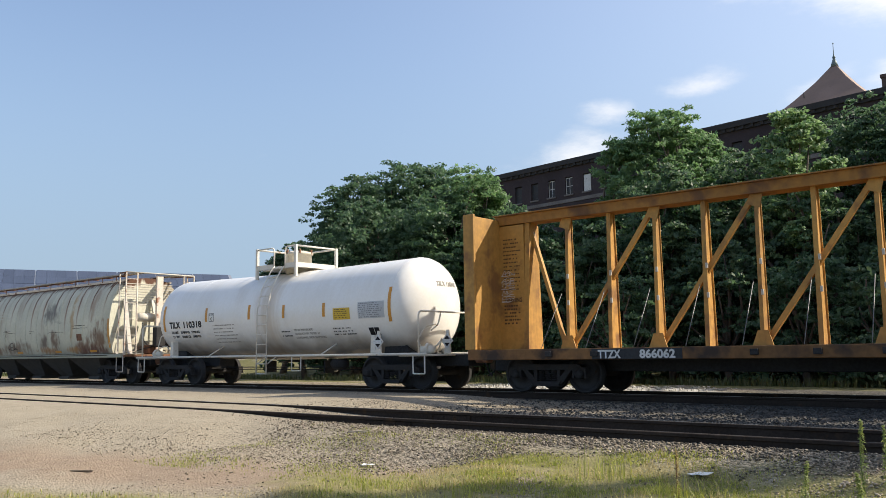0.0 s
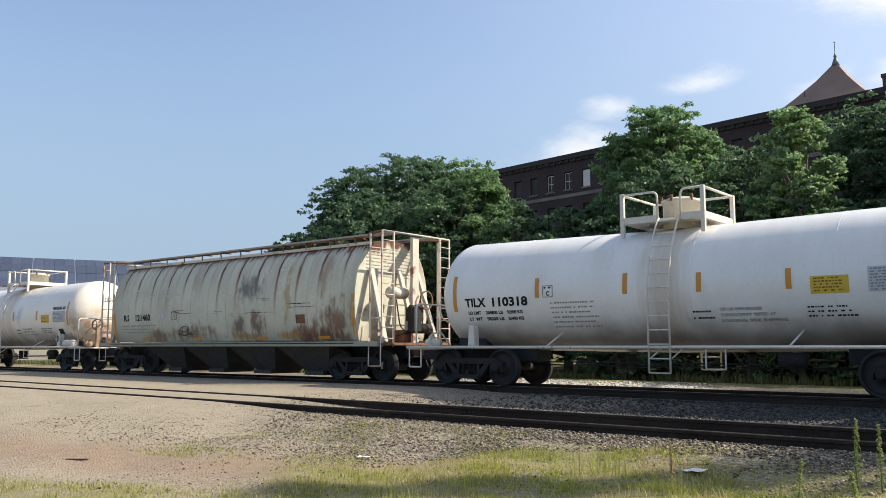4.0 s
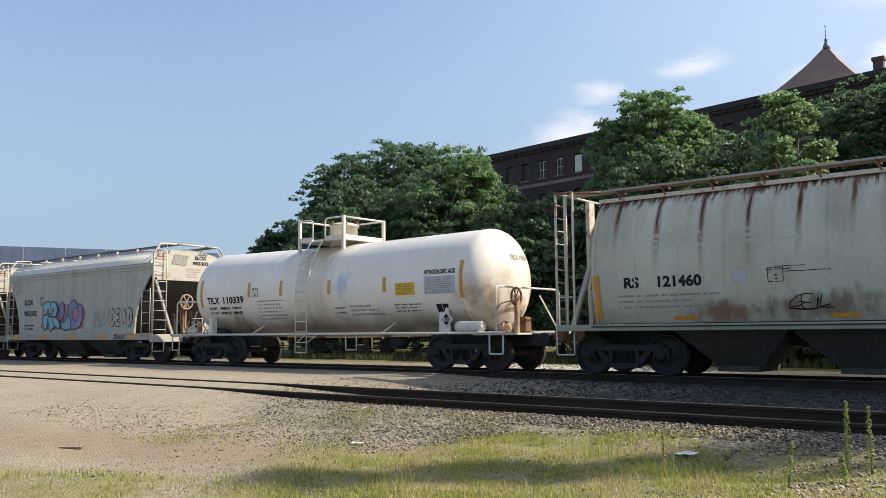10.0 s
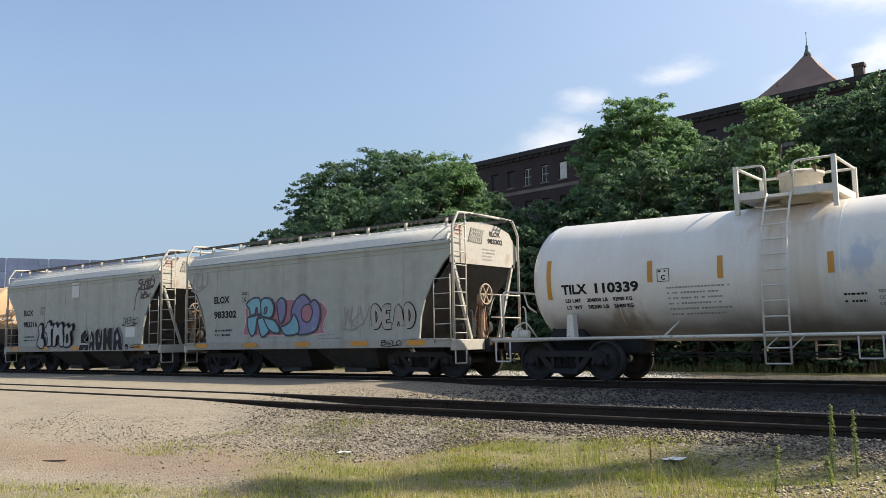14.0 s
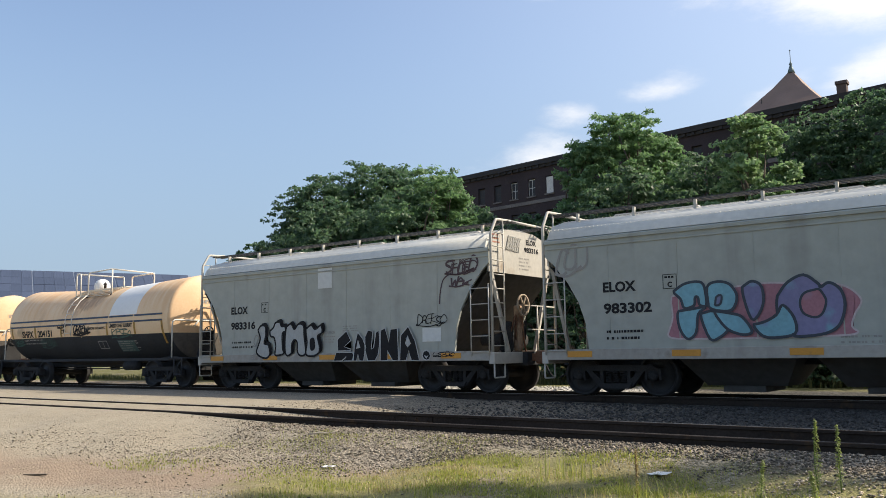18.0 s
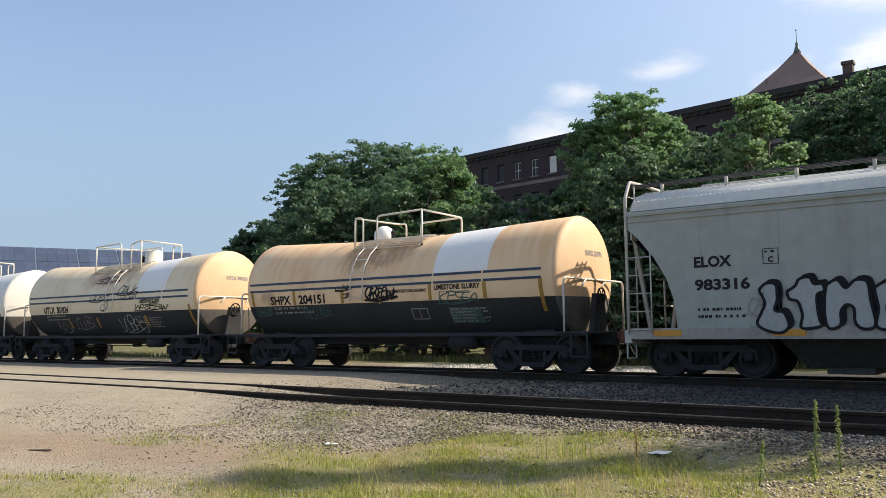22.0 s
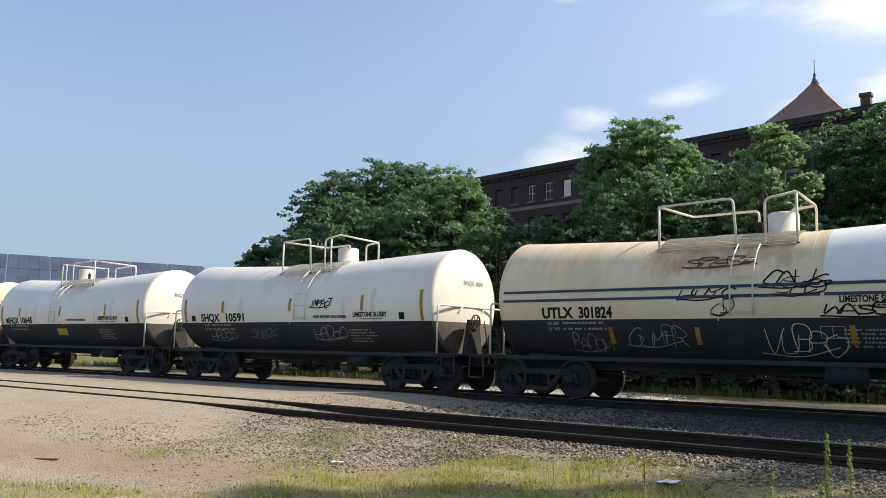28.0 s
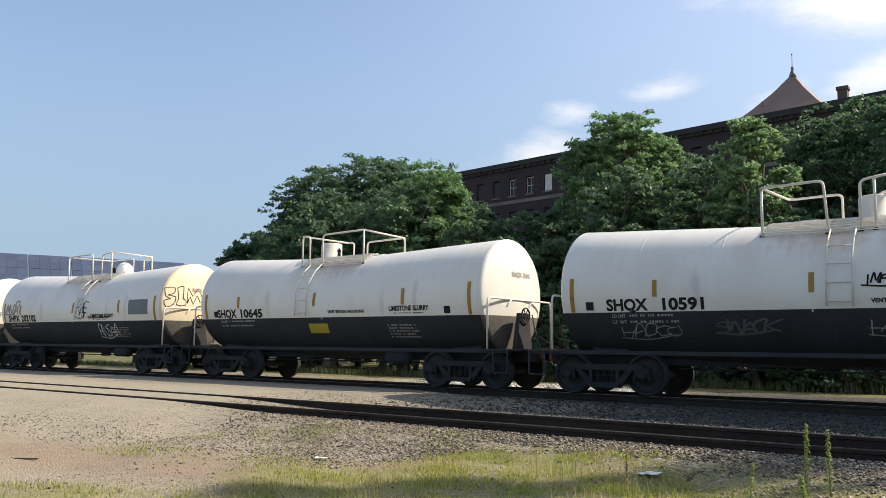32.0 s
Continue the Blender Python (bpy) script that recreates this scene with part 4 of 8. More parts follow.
yellow_mark = mat("yellow placard", (0.66, 0.44, 0.04), 0.5, 0, 5, 0.08, None, 0.6, 0.03)
grey_mark = mat("grey decal", (0.50, 0.52, 0.54), 0.6, 0, 5, 0.08, None, 0.6, 0.0)
ink_black = mat("stencil black", (0.022, 0.022, 0.024), 0.6, 0, 6, 0.2, None, 0.6, 0.0)
ink_white = mat("stencil white", (0.62, 0.62, 0.60), 0.6, 0, 6, 0.15, None, 0.6, 0.0)
ink_blue = mat("stripe blue", (0.014, 0.036, 0.078), 0.5, 0, 4, 0.15, None, 0.6, 0.0)
ink_faint = mat("faded stencil", (0.30, 0.285, 0.26), 0.7, 0, 6, 0.1, None, 0.6, 0.0)
ink_rusty = mat("rust-brown stencil", (0.085, 0.042, 0.018), 0.7, 0, 6, 0.25, None, 0.6, 0.0)
hopper_grey = mat("hopper grey", (0.375, 0.387, 0.340), 0.6, 0, 0.7, 0.11, (0.31, 0.318, 0.272), 0.62, 0.05, streak=(0.18, 0.17, 0.15), streak_amount=0.55)
sill_grey = mat("grimy sill grey", (0.37, 0.345, 0.30), 0.65, 0, 1.6, 0.14, (0.20, 0.165, 0.13), 0.58, 0.1, streak=(0.12, 0.09, 0.07), streak_amount=0.5)
deck_wood = mat("rust-stained deck", (0.40, 0.27, 0.17), 0.8, 0, 3, 0.2, (0.22, 0.12, 0.07), 0.55, 0.2)
hopper_pale = mat("hopper pale grey", (0.48, 0.45, 0.39), 0.6, 0, 1.6, 0.10, (0.36, 0.28, 0.20), 0.63, 0.08)
# light falling on the hopper roofs is put into this paler paint
roof_lit = mat("sunlit pale roof", (0.62, 0.605, 0.545), 0.6, 0, 1.2, 0.10, (0.48, 0.44, 0.37), 0.62, 0.08)
# grime, and the shade under the hopper ends, both put into this dark colour
hopper_grime_shade = mat("grimy shaded underside", (0.070, 0.067, 0.062), 0.8, 0, 1.2, 0.25, (0.06, 0.05, 0.042), 0.58, 0.2)
rusty_hopper = stained("rust-streaked grey-green", (0.63, 0.62, 0.495), (0.50, 0.49, 0.385), (0.19, 0.065, 0.022), 2.6, 3.85, 0.26, pitch=12.64 / 13, rough=0.65, top_runs=1.0, blot=(0.24, 0.15, 0.09), blot_amount=0.45, under=0.42, spots=[
    (1.7, 2.8, 0.62, 0.42, (0.12, 0.11, 0.10), 0.82), (1.1, 1.62, 0.4, 0.34, (0.14, 0.10, 0.075), 0.88), (2.05, 1.62, 0.38, 0.5, (0.15, 0.085, 0.05), 0.88), (4.5, 1.42, 0.8, 0.32, (0.17, 0.085, 0.05), 0.88),
    (5.5, 1.75, 0.75, 0.6, (0.17, 0.09, 0.05), 0.88), (5.1, 1.25, 1.2, 0.2, (0.13, 0.06, 0.04), 0.88), (1.35, 1.3, 0.8, 0.16, (0.34, 0.16, 0.05), 0.78), (3.4, 1.3, 0.5, 0.14, (0.38, 0.20, 0.06), 0.78),
    (3.5, 2.6, 0.16, 0.9, (0.42, 0.26, 0.10), 0.68), (5.1, 3.0, 0.22, 0.8, (0.24, 0.11, 0.05), 0.5), (-1.5, 1.4, 1.3, 0.3, (0.17, 0.10, 0.06), 0.78), (-3.6, 1.35, 0.9, 0.2, (0.20, 0.10, 0.05), 0.78)])
rust_cream = mat("rust-bled cream", (0.62, 0.54, 0.45), 0.75, 0, 3, 0.12, (0.26, 0.11, 0.06), 0.575, 0.2)
sill_green = mat("grimy green-grey sill", (0.34, 0.345, 0.265), 0.65, 0, 2, 0.14, (0.20, 0.12, 0.07), 0.58, 0.1)
orange_dull = mat("dull amber reflector", (0.36, 0.20, 0.03), 0.5, 0, 5, 0.15, (0.20, 0.12, 0.04), 0.58, 0.05)
brake_buff = mat("rust-stained buff", (0.40, 0.32, 0.23), 0.75, 0, 5, 0.15, (0.24, 0.13, 0.07), 0.58, 0.2)
rust_plain = mat("brown rust", (0.20, 0.095, 0.05), 0.85, 0, 4, 0.3, (0.11, 0.05, 0.03), 0.55, 0.3)
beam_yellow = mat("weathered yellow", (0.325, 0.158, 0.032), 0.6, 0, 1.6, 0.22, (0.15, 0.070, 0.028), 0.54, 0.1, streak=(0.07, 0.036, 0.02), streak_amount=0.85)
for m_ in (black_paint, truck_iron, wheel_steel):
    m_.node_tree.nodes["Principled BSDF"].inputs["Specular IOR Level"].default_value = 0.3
# lighter copy of the yellow: sunlight on posts and bulkheads put into the paint
beam_lit = mat("sunlit deep yellow", (0.46, 0.245, 0.054), 0.6, 0, 1.6, 0.2, (0.24, 0.115, 0.035), 0.57, 0.1, streak=(0.085, 0.042, 0.02), streak_amount=0.8)
ROLLING = []
WHEELSETS = []
WHEEL_R = 0.457


def wheel_mesh():
    bm = lathe([(-0.07, 0.10), (-0.07, 0.14), (-0.02, 0.17), (0.0, 0.36), (-0.045, 0.39), (-0.07, 0.40), (-0.07, 0.452), (0.045, 0.459), (0.06, 0.482), (0.075, 0.480), (0.075, 0.39), (0.03, 0.36), (0.02, 0.17), (0.075, 0.14), (0.075, 0.10)], 40, "y")
    return mesh_of("wheel", bm, wheel_steel)


def side_frame_mesh():
    """A cast side frame: top chord, sloping arms down to the spring seat, pedestals over the axle ends."""
    bm = bmesh.new()
    add_prism(bm, [(-0.98, 0.60), (-0.86, 0.68), (0.86, 0.68), (0.98, 0.60), (0.98, 0.50), (0.80, 0.545), (-0.80, 0.545), (-0.98, 0.50)], -0.09, 0.07)
    for s in (-1, 1):
        add_prism(bm, [(s * 0.70, 0.57), (s * 0.56, 0.57), (s * 0.28, 0.30), (s * 0.40, 0.20)], -0.08, 0.06)
        add_prism(bm, [(s * 0.36, 0.56), (s * 0.28, 0.56), (s * 0.28, 0.26), (s * 0.36, 0.26)], -0.07, 0.05)
        add_prism(bm, [(s * 0.72, 0.60), (s * 1.06, 0.60), (s * 1.08, 0.36), (s * 1.03, 0.36), (s * 1.01, 0.50), (s * 0.77, 0.50), (s * 0.75, 0.36), (s * 0.70, 0.36)], -0.10, 0.08)
    add_prism(bm, [(-0.40, 0.28), (0.40, 0.28), (0.34, 0.17), (-0.34, 0.17)], -0.13, 0.10)
    return mesh_of("side_frame", bm, truck_iron)


def spring_mesh():
    bm = bmesh.new()
    for x in (-0.18, 0.0, 0.18):
        pts = [(x + 0.06 * math.cos(a), 0.06 * math.sin(a), 0.285 + 0.24 * a / (math.tau * 5)) for a in (math.tau * 5 * i / 40 for i in range(41))]
        add_pipe(bm, pts, 0.014, 5)
    return mesh_of("spring", bm, truck_iron)


WHEEL_ME, FRAME_ME, SPRING_ME = wheel_mesh(), side_frame_mesh(), spring_mesh()
CAP_ME = mesh_of("bearing_cap", moved(lathe([(-0.10, 0.05), (-0.09, 0.10), (0.0, 0.12), (0.10, 0.12)], 14, "y"), pose(0, 0, WHEEL_R)), truck_iron)
AXLE_ME = mesh_of("wheelset", lathe([(-1.0, 0.07), (-0.82, 0.08), (-0.68, 0.10), (0, 0.085), (0.68, 0.10), (0.82, 0.08), (1.0, 0.07)], 14, "y"), truck_iron)
BOLSTER_ME = mesh_of("bolster", box(-0.2, 0.2, -0.95, 0.95, 0.42, 0.66, 0.03), truck_iron)
SHOE_ME = mesh_of("brake_shoe", box(-0.05, 0.05, -0.07, 0.07, 0.34, 0.62, 0.02), truck_iron)


def trucks(car, offs):
    for x in offs:
        part("bolster", BOLSTER_ME, None, car).location = (x, 0, 0)
        for s in (-1, 1):
            f = part("side_frame", FRAME_ME, None, car, "grimy cast-iron bogie side frame")
            f.location, f.rotation_euler = (x, s * 1.0, 0), (0, 0, 0 if s < 0 else math.pi)
            part("spring", SPRING_ME, None, f)
            for k in (-0.889, 0.889):
                part("bearing_cap", CAP_ME, None, f).location = (k, -0.05, 0)
                part("brake_shoe", SHOE_ME, None, f).location = (k * 0.42, 0.25, 0.02)
        for k in (-0.889, 0.889):
            w = part("wheelset", AXLE_ME, None, car)
            w.location = (x + k, 0, WHEEL_R)
            WHEELSETS.append(w)
            for s in (-1, 1):
                q = part("wheel", WHEEL_ME, None, w, "steel railway wheel")
                q.location, q.rotation_euler = (0, s * 0.76, 0), (0, 0, 0 if s < 0 else math.pi)


def stuff(ob):
    ob["kind"] = "stuff"
    return ob


def couplers(car, ends, z=0.86):
    for x in ends:
        s = 1 if x > 0 else -1
        bm = bmesh.new()
        add_box(bm, min(x - s * 0.35, x + s * 0.28), max(x - s * 0.35, x + s * 0.28), -0.09, 0.09, z - 0.09, z + 0.09, 0.02)
        add_box(bm, x + s * 0.22 - 0.14, x + s * 0.22 + 0.14, -0.17, 0.13, z - 0.16, z + 0.16, 0.04)
        part("coupler", bm, rust_plain, car, "rusty knuckle coupler")
        hose = [(x - s * 0.05, 0.32, z - 0.12), (x + s * 0.10, 0.33, z - 0.2), (x + s * 0.22, 0.30, z - 0.42), (x + s * 0.36, 0.24, z - 0.5)]
        part("air_hose", pipe(rounded(hose, 0.12), 0.022, 7), black_paint, car, "black rubber air hose")


def make_car(name, label, x, group="cars of the freight train", category="freight car"):
    car = thing(name, label, category, group, at=pose(x, MAIN_Y, 0))
    ROLLING.append((car, x))
    return car


# ---- lettering and marks on car sides ----
def text_mesh(body, name="lettering"):
    cu = bpy.data.curves.new("letters", "FONT")
    cu.body, cu.size, cu.align_x, cu.resolution_u, cu.offset = body, 1.0, "LEFT", 3, 0.038
    ob = new("letters", cu)
    bpy.context.view_layer.update()
    me = bpy.data.meshes.new_from_object(ob.evaluated_get(bpy.context.evaluated_depsgraph_get()))
    bpy.data.objects.remove(ob)
    bpy.data.curves.remove(cu)
    return me


def flat_side(y=-1.54):
    return lambda x, z: y


def bent_side(r, zc, half, sag):
    """A tank flank whose two halves slope down to the middle by sag."""
    return lambda x, z: -math.sqrt(max(0.01, r * r - (z - zc + sag * max(0.0, 1 - abs(x) / half)) ** 2))


def letter(car, body, x0, x1, z0, h, material, surf, name="lettering", cap=0.69, off=0.007):
    """Stencilled writing from x0 to x1, with its foot at z0 and capitals h high, laid on the car's side word by word."""
    words = []
    for word in body.split():
        me = text_mesh(word)
        co = np.empty(len(me.vertices) * 3, np.float32)
        me.vertices.foreach_get("co", co)
        co = co.reshape(-1, 3)
        co[:, 0] -= co[:, 0].min()
        words.append((me, co, float(co[:, 0].max())))
    gap = 0.34
    scale = (x1 - x0) / (sum(w for _, _, w in words) + gap * (len(words) - 1))
    x = x0
    for me, co, w in words:
        co[:, 0] = x + co[:, 0] * scale
        zz = z0 + co[:, 1] * (h / cap)
        co[:, 1] = [surf(float(u), float(v)) - off for u, v in zip(co[:, 0], zz)]
        co[:, 2] = zz
        me.vertices.foreach_set("co", co.ravel())
        me.materials.clear()
        me.materials.append(material)
        me.name = name
        ob = part(name, me, None, car)
        if h < 0.13:
            stuff(ob)
        x += (w + gap) * scale
    return ob


def patch(surf, x0, x1, z0, z1, off=0.006, n=5, thick=0.004):
    """A thin plate or decal that follows the car's side."""
    bm = bmesh.new()
    rows = []
    for i in range(n + 1):
        z = z0 + (z1 - z0) * i / n
        rows.append([bm.verts.new((x, surf(x, z) - off, z)) for x in (x0, x1)])
    for a, b in zip(rows, rows[1:]):
        bm.faces.new((a[0], a[1], b[1], b[0]))
    r = bmesh.ops.extrude_face_region(bm, geom=bm.faces[:])
    bmesh.ops.translate(bm, verts=[g for g in r["geom"] if isinstance(g, bmesh.types.BMVert)], vec=(0, -thick, 0))
    bmesh.ops.recalc_face_normals(bm, faces=bm.faces)
    return bm


def bars(surf, x0, x1, z1, rows, pitch, h, seed=0, off=0.006):
    """Lines of small print too fine to read: broken bars."""
    rnd = random.Random(seed)
    bm = bmesh.new()
    for k in range(rows):
        x = x0
        z = z1 - k * pitch
        end = x1 - rnd.random() * 0.25 * (x1 - x0)
        while x < end:
            w = rnd.uniform(0.025, 0.07)
            q = [bm.verts.new((a, surf(a, b) - off, b)) for a, b in ((x, z - h * 0.75), (min(x + w, end), z - h * 0.75), (min(x + w, end), z), (x, z))]
            bm.faces.new(q)
            x += w + (0.018 if rnd.random() < 0.8 else 0.07)
    bmesh.ops.recalc_face_normals(bm, faces=bm.faces)
    return bm


def ribbon(surf, pts, w, off=0.009):
    """A painted stroke along points (x, z) on the car's side."""
    bm = bmesh.new()
    v = [Vector((a, b)) for a, b in pts]
    prev = None
    for i, p in enumerate(v):
        d = (v[min(i + 1, len(v) - 1)] - v[max(i - 1, 0)])
        d = d.normalized() if d.length > 1e-6 else Vector((1, 0))
        s = Vector((-d.y, d.x)) * w / 2
        cur = [bm.verts.new((q.x, surf(q.x, q.y) - off - 0.0022 * i / len(v), q.y)) for q in (p - s, p + s)]
        if prev:
            bm.faces.new((prev[0], cur[0], cur[1], prev[1]))
        prev = cur
    bmesh.ops.recalc_face_normals(bm, faces=bm.faces)
    return bm


def ladder(car, x0, x1, path, rung_z, material, name="ladder", r=0.022, label=""):
    """Two stiles along path (y, z pairs) and a rung at each height."""
    bm = bmesh.new()
    for x in (x0, x1):
        add_pipe(bm, [(x, y, z) for y, z in path], r, 6)
    lad = part(name, bm, material, car, label)
    me = mesh_of("rung", pipe([(x0, 0, 0), (x1, 0, 0)], r * 0.8, 6), material)
    ys, zs = [p[0] for p in path], [p[1] for p in path]
    order = np.argsort(zs)
    for z in rung_z:
        part("rung", me, None, lad).location = (0, float(np.interp(z, np.array(zs)[order], np.array(ys)[order])), z)
    return lad


def hoop(pts, r=0.025, bend=0.14):
    return pipe(rounded(pts, bend), r, 7)


STROKES = {
    "E": [[(0.9, 1), (0.1, 0.95), (0.1, 0.05), (0.95, 0)], [(0.1, 0.5), (0.75, 0.52)]], "R": [[(0.1, 0), (0.12, 1), (0.7, 0.98), (0.8, 0.7), (0.55, 0.5), (0.15, 0.5)], [(0.5, 0.5), (0.95, 0)]],
    "L": [[(0.15, 1), (0.1, 0.1), (0.95, 0.05)]], "O": [[(0.5, 1), (0.12, 0.75), (0.12, 0.25), (0.5, 0), (0.88, 0.25), (0.88, 0.75), (0.5, 1)]],
    "D": [[(0.1, 0), (0.1, 1), (0.6, 0.95), (0.9, 0.5), (0.6, 0.05), (0.1, 0)]], "A": [[(0.05, 0), (0.45, 1), (0.95, 0)], [(0.22, 0.38), (0.78, 0.38)]],
    "S": [[(0.95, 0.95), (0.35, 1), (0.1, 0.75), (0.4, 0.52), (0.85, 0.35), (0.65, 0.02), (0.05, 0.05)]], "U": [[(0.1, 1), (0.12, 0.2), (0.5, 0), (0.88, 0.2), (0.9, 1)]],
    "N": [[(0.1, 0), (0.12, 1), (0.88, 0), (0.9, 1)]], "T": [[(0.05, 0.97), (0.95, 1)], [(0.5, 1), (0.48, 0)]], "M": [[(0.05, 0), (0.15, 1), (0.5, 0.35), (0.85, 1), (0.95, 0)]],
    "C": [[(0.9, 0.85), (0.5, 1), (0.12, 0.6), (0.15, 0.2), (0.55, 0), (0.95, 0.15)]], "I": [[(0.5, 1), (0.5, 0)]], "P": [[(0.1, 0), (0.12, 1), (0.75, 0.95), (0.8, 0.6), (0.15, 0.48)]],
    "H": [[(0.1, 1), (0.12, 0)], [(0.12, 0.5), (0.88, 0.52)], [(0.9, 1), (0.88, 0)]], "Y": [[(0.05, 1), (0.5, 0.5), (0.95, 1)], [(0.5, 0.5), (0.48, 0)]],
    "G": [[(0.9, 0.85), (0.5, 1), (0.12, 0.6), (0.15, 0.2), (0.55, 0), (0.92, 0.2), (0.92, 0.48), (0.6, 0.5)]], "V": [[(0.05, 1), (0.5, 0), (0.95, 1)]], "B": [[(0.1, 0), (0.12, 1), (0.7, 0.95), (0.7, 0.6), (0.15, 0.52), (0.85, 0.45), (0.8, 0.08), (0.1, 0)]],
    "K": [[(0.1, 1), (0.12, 0)], [(0.9, 1), (0.15, 0.45), (0.95, 0)]], "W": [[(0.05, 1), (0.25, 0), (0.5, 0.7), (0.75, 0), (0.95, 1)]],
}


def smooth_line(pts, n=4):
    """A Catmull-Rom curve through the points."""
    p = [Vector(q) for q in pts]
    p = [p[0] * 2 - p[1]] + p + [p[-1] * 2 - p[-2]]
    out = []
    for a, b, c, d in zip(p, p[1:], p[2:], p[3:]):
        for k in range(n):
            t = k / n
            out.append(0.5 * (2 * b + (c - a) * t + (2 * a - 5 * b + 4 * c - d) * t * t + (3 * b - 3 * c + d - a) * t * t * t))
    return [(q.x, q.y) for q in out + [p[-2]]]


def merge_into(bm, other):
    me = bpy.data.meshes.new("tmp")
    other.to_mesh(me)
    other.free()
    bm.from_mesh(me)
    bpy.data.meshes.remove(me)


def bubble(car, word, x0, x1, z0, z1, surf, fills, line, w, edge=1.55):
    """Throw-up letters: fat filled strokes inside a heavy outline."""
    n = len(word)
    cell = (x1 - x0) / n
    for i, ch in enumerate(word):
        a = x0 + i * cell
        outer, inner = bmesh.new(), bmesh.new()
        for j, st in enumerate(STROKES[ch]):
            pts = smooth_line([(a + w * 0.45 + u * (cell - w * 0.7), z0 + w * 0.7 + v * (z1 - z0 - 1.4 * w)) for u, v in st])
            off = 0.007 + 0.0013 * i + 0.0031 * (j % 3)
            merge_into(outer, ribbon(surf, pts, w * edge, off))
            merge_into(inner, ribbon(surf, pts, w, off + 0.010))
        ob = part("graffiti_letter", outer, line, car, "spray-painted bubble letter")
        part("fill", inner, fills[i % len(fills)], ob)


def throw_up(car, outline, y, fill, line, w, soft=True, counters=(), lift=0.0):
    """One graffiti letter on a flat side: a filled outline of (x, z) points inside a heavy stroke; counters are (outline, paint) laid over it."""
    def ring(pts):
        return smooth_line(list(pts) + [pts[0], pts[1]])[:4 * len(pts)] if soft else list(pts)

    def face(pts, depth):
        bm = bmesh.new()
        bm.faces.new([bm.verts.new((u, depth, v)) for u, v in pts])
        bmesh.ops.triangulate(bm, faces=bm.faces[:])
        bmesh.ops.recalc_face_normals(bm, faces=bm.faces)
        return bm
    pts = ring(outline)
    y -= lift
    bm = ribbon(flat_side(y), pts + pts[:2], w, 0.007)
    ob = part("graffiti_letter", bm, line, car, "spray-painted graffiti letter")
    part("fill", face(pts, y - 0.005), fill, ob)
    for hole, paint in counters:
        q = ring(hole)
        part("counter", face(q, y - 0.0065), paint, ob)
        merge = ribbon(flat_side(y), q + q[:2], w * 0.8, 0.0105)
        part("counter_line", merge, line, ob)
    return ob


def tag(car, x0, x1, z0, z1, surf, ink, seed, w=0.025, letters="SEARUNMO"):
    """A quick felt-tip or spray tag: slanted, overlapping strokes."""
    rnd = random.Random(seed)
    bm = bmesh.new()
    ordered = letters[0] == "="
    n = len(letters) - 1 if ordered else max(3, int((x1 - x0) / max(0.10, (z1 - z0) * 0.38)))
    cell = (x1 - x0) / n
    for i in range(n):
        ch = letters[1 + i] if ordered else rnd.choice(letters)
        hgt = (z1 - z0) * rnd.uniform(0.55, 1.0)
        base = z0 + rnd.uniform(0, 0.25) * (z1 - z0)
        for st in STROKES[ch]:
            pts = smooth_line([(x0 + i * cell + (u * 1.25 + v * 0.25 + rnd.uniform(-0.18, 0.18)) * cell * 1.15, min(base + (v + rnd.uniform(-0.1, 0.1)) * hgt, z1)) for u, v in st])
            merge_into(bm, ribbon(surf, pts, w * rnd.uniform(0.7, 1.3), 0.008 + 0.0007 * i))
    merge_into(bm, ribbon(surf, smooth_line([(x0, z0 + 0.1 * (z1 - z0)), ((x0 + x1) / 2, z0), (x1, z0 + 0.3 * (z1 - z0))]), w, 0.013))
    return stuff(part("graffiti_tag", bm, ink, car, "scrawled graffiti tag"))


# ---- tank cars ----
def head_profile(r, depth):
    """From the pole to the rim: a full ellipse, or for shallow heads a flat dish with a tight knuckle."""
    if depth > 0.5:
        return [(depth * math.cos(a), max(0.002, r * math.sin(a))) for a in (math.pi / 2 * i / 10 for i in range(11))]
    q = r - 0.10
    dish = [(0.115 + (depth - 0.115) * (1 - (v / q) ** 2), max(0.002, v)) for v in (q * i / 8 for i in range(9))]
    return dish + [(0.098, r - 0.06), (0.065, r - 0.022), (0.032, r - 0.006), (0.0, r)]


def head_letter(car, body, y0, y1, z0, h, material, half, r, zc, depth, cap=0.69):
    """Writing on the leading head."""
    me = text_mesh(body)
    co = np.empty(len(me.vertices) * 3, np.float32)
    me.vertices.foreach_get("co", co)
    co = co.reshape(-1, 3)
    w = co[:, 0].max() - co[:, 0].min()
    yy = y0 + (co[:, 0] - co[:, 0].min()) / w * (y1 - y0)
    zz = z0 + co[:, 1] * (h / cap)
    prof = head_profile(r, depth)
    rho = np.hypot(yy, zz - zc)
    xx = half + np.interp(rho, [p[1] for p in prof], [p[0] for p in prof]) + 0.012
    me.vertices.foreach_set("co", np.stack([xx, yy, zz], 1).astype(np.float32).ravel())
    me.materials.clear()
    me.materials.append(material)
    me.name = "lettering"
    return part("lettering", me, None, car)


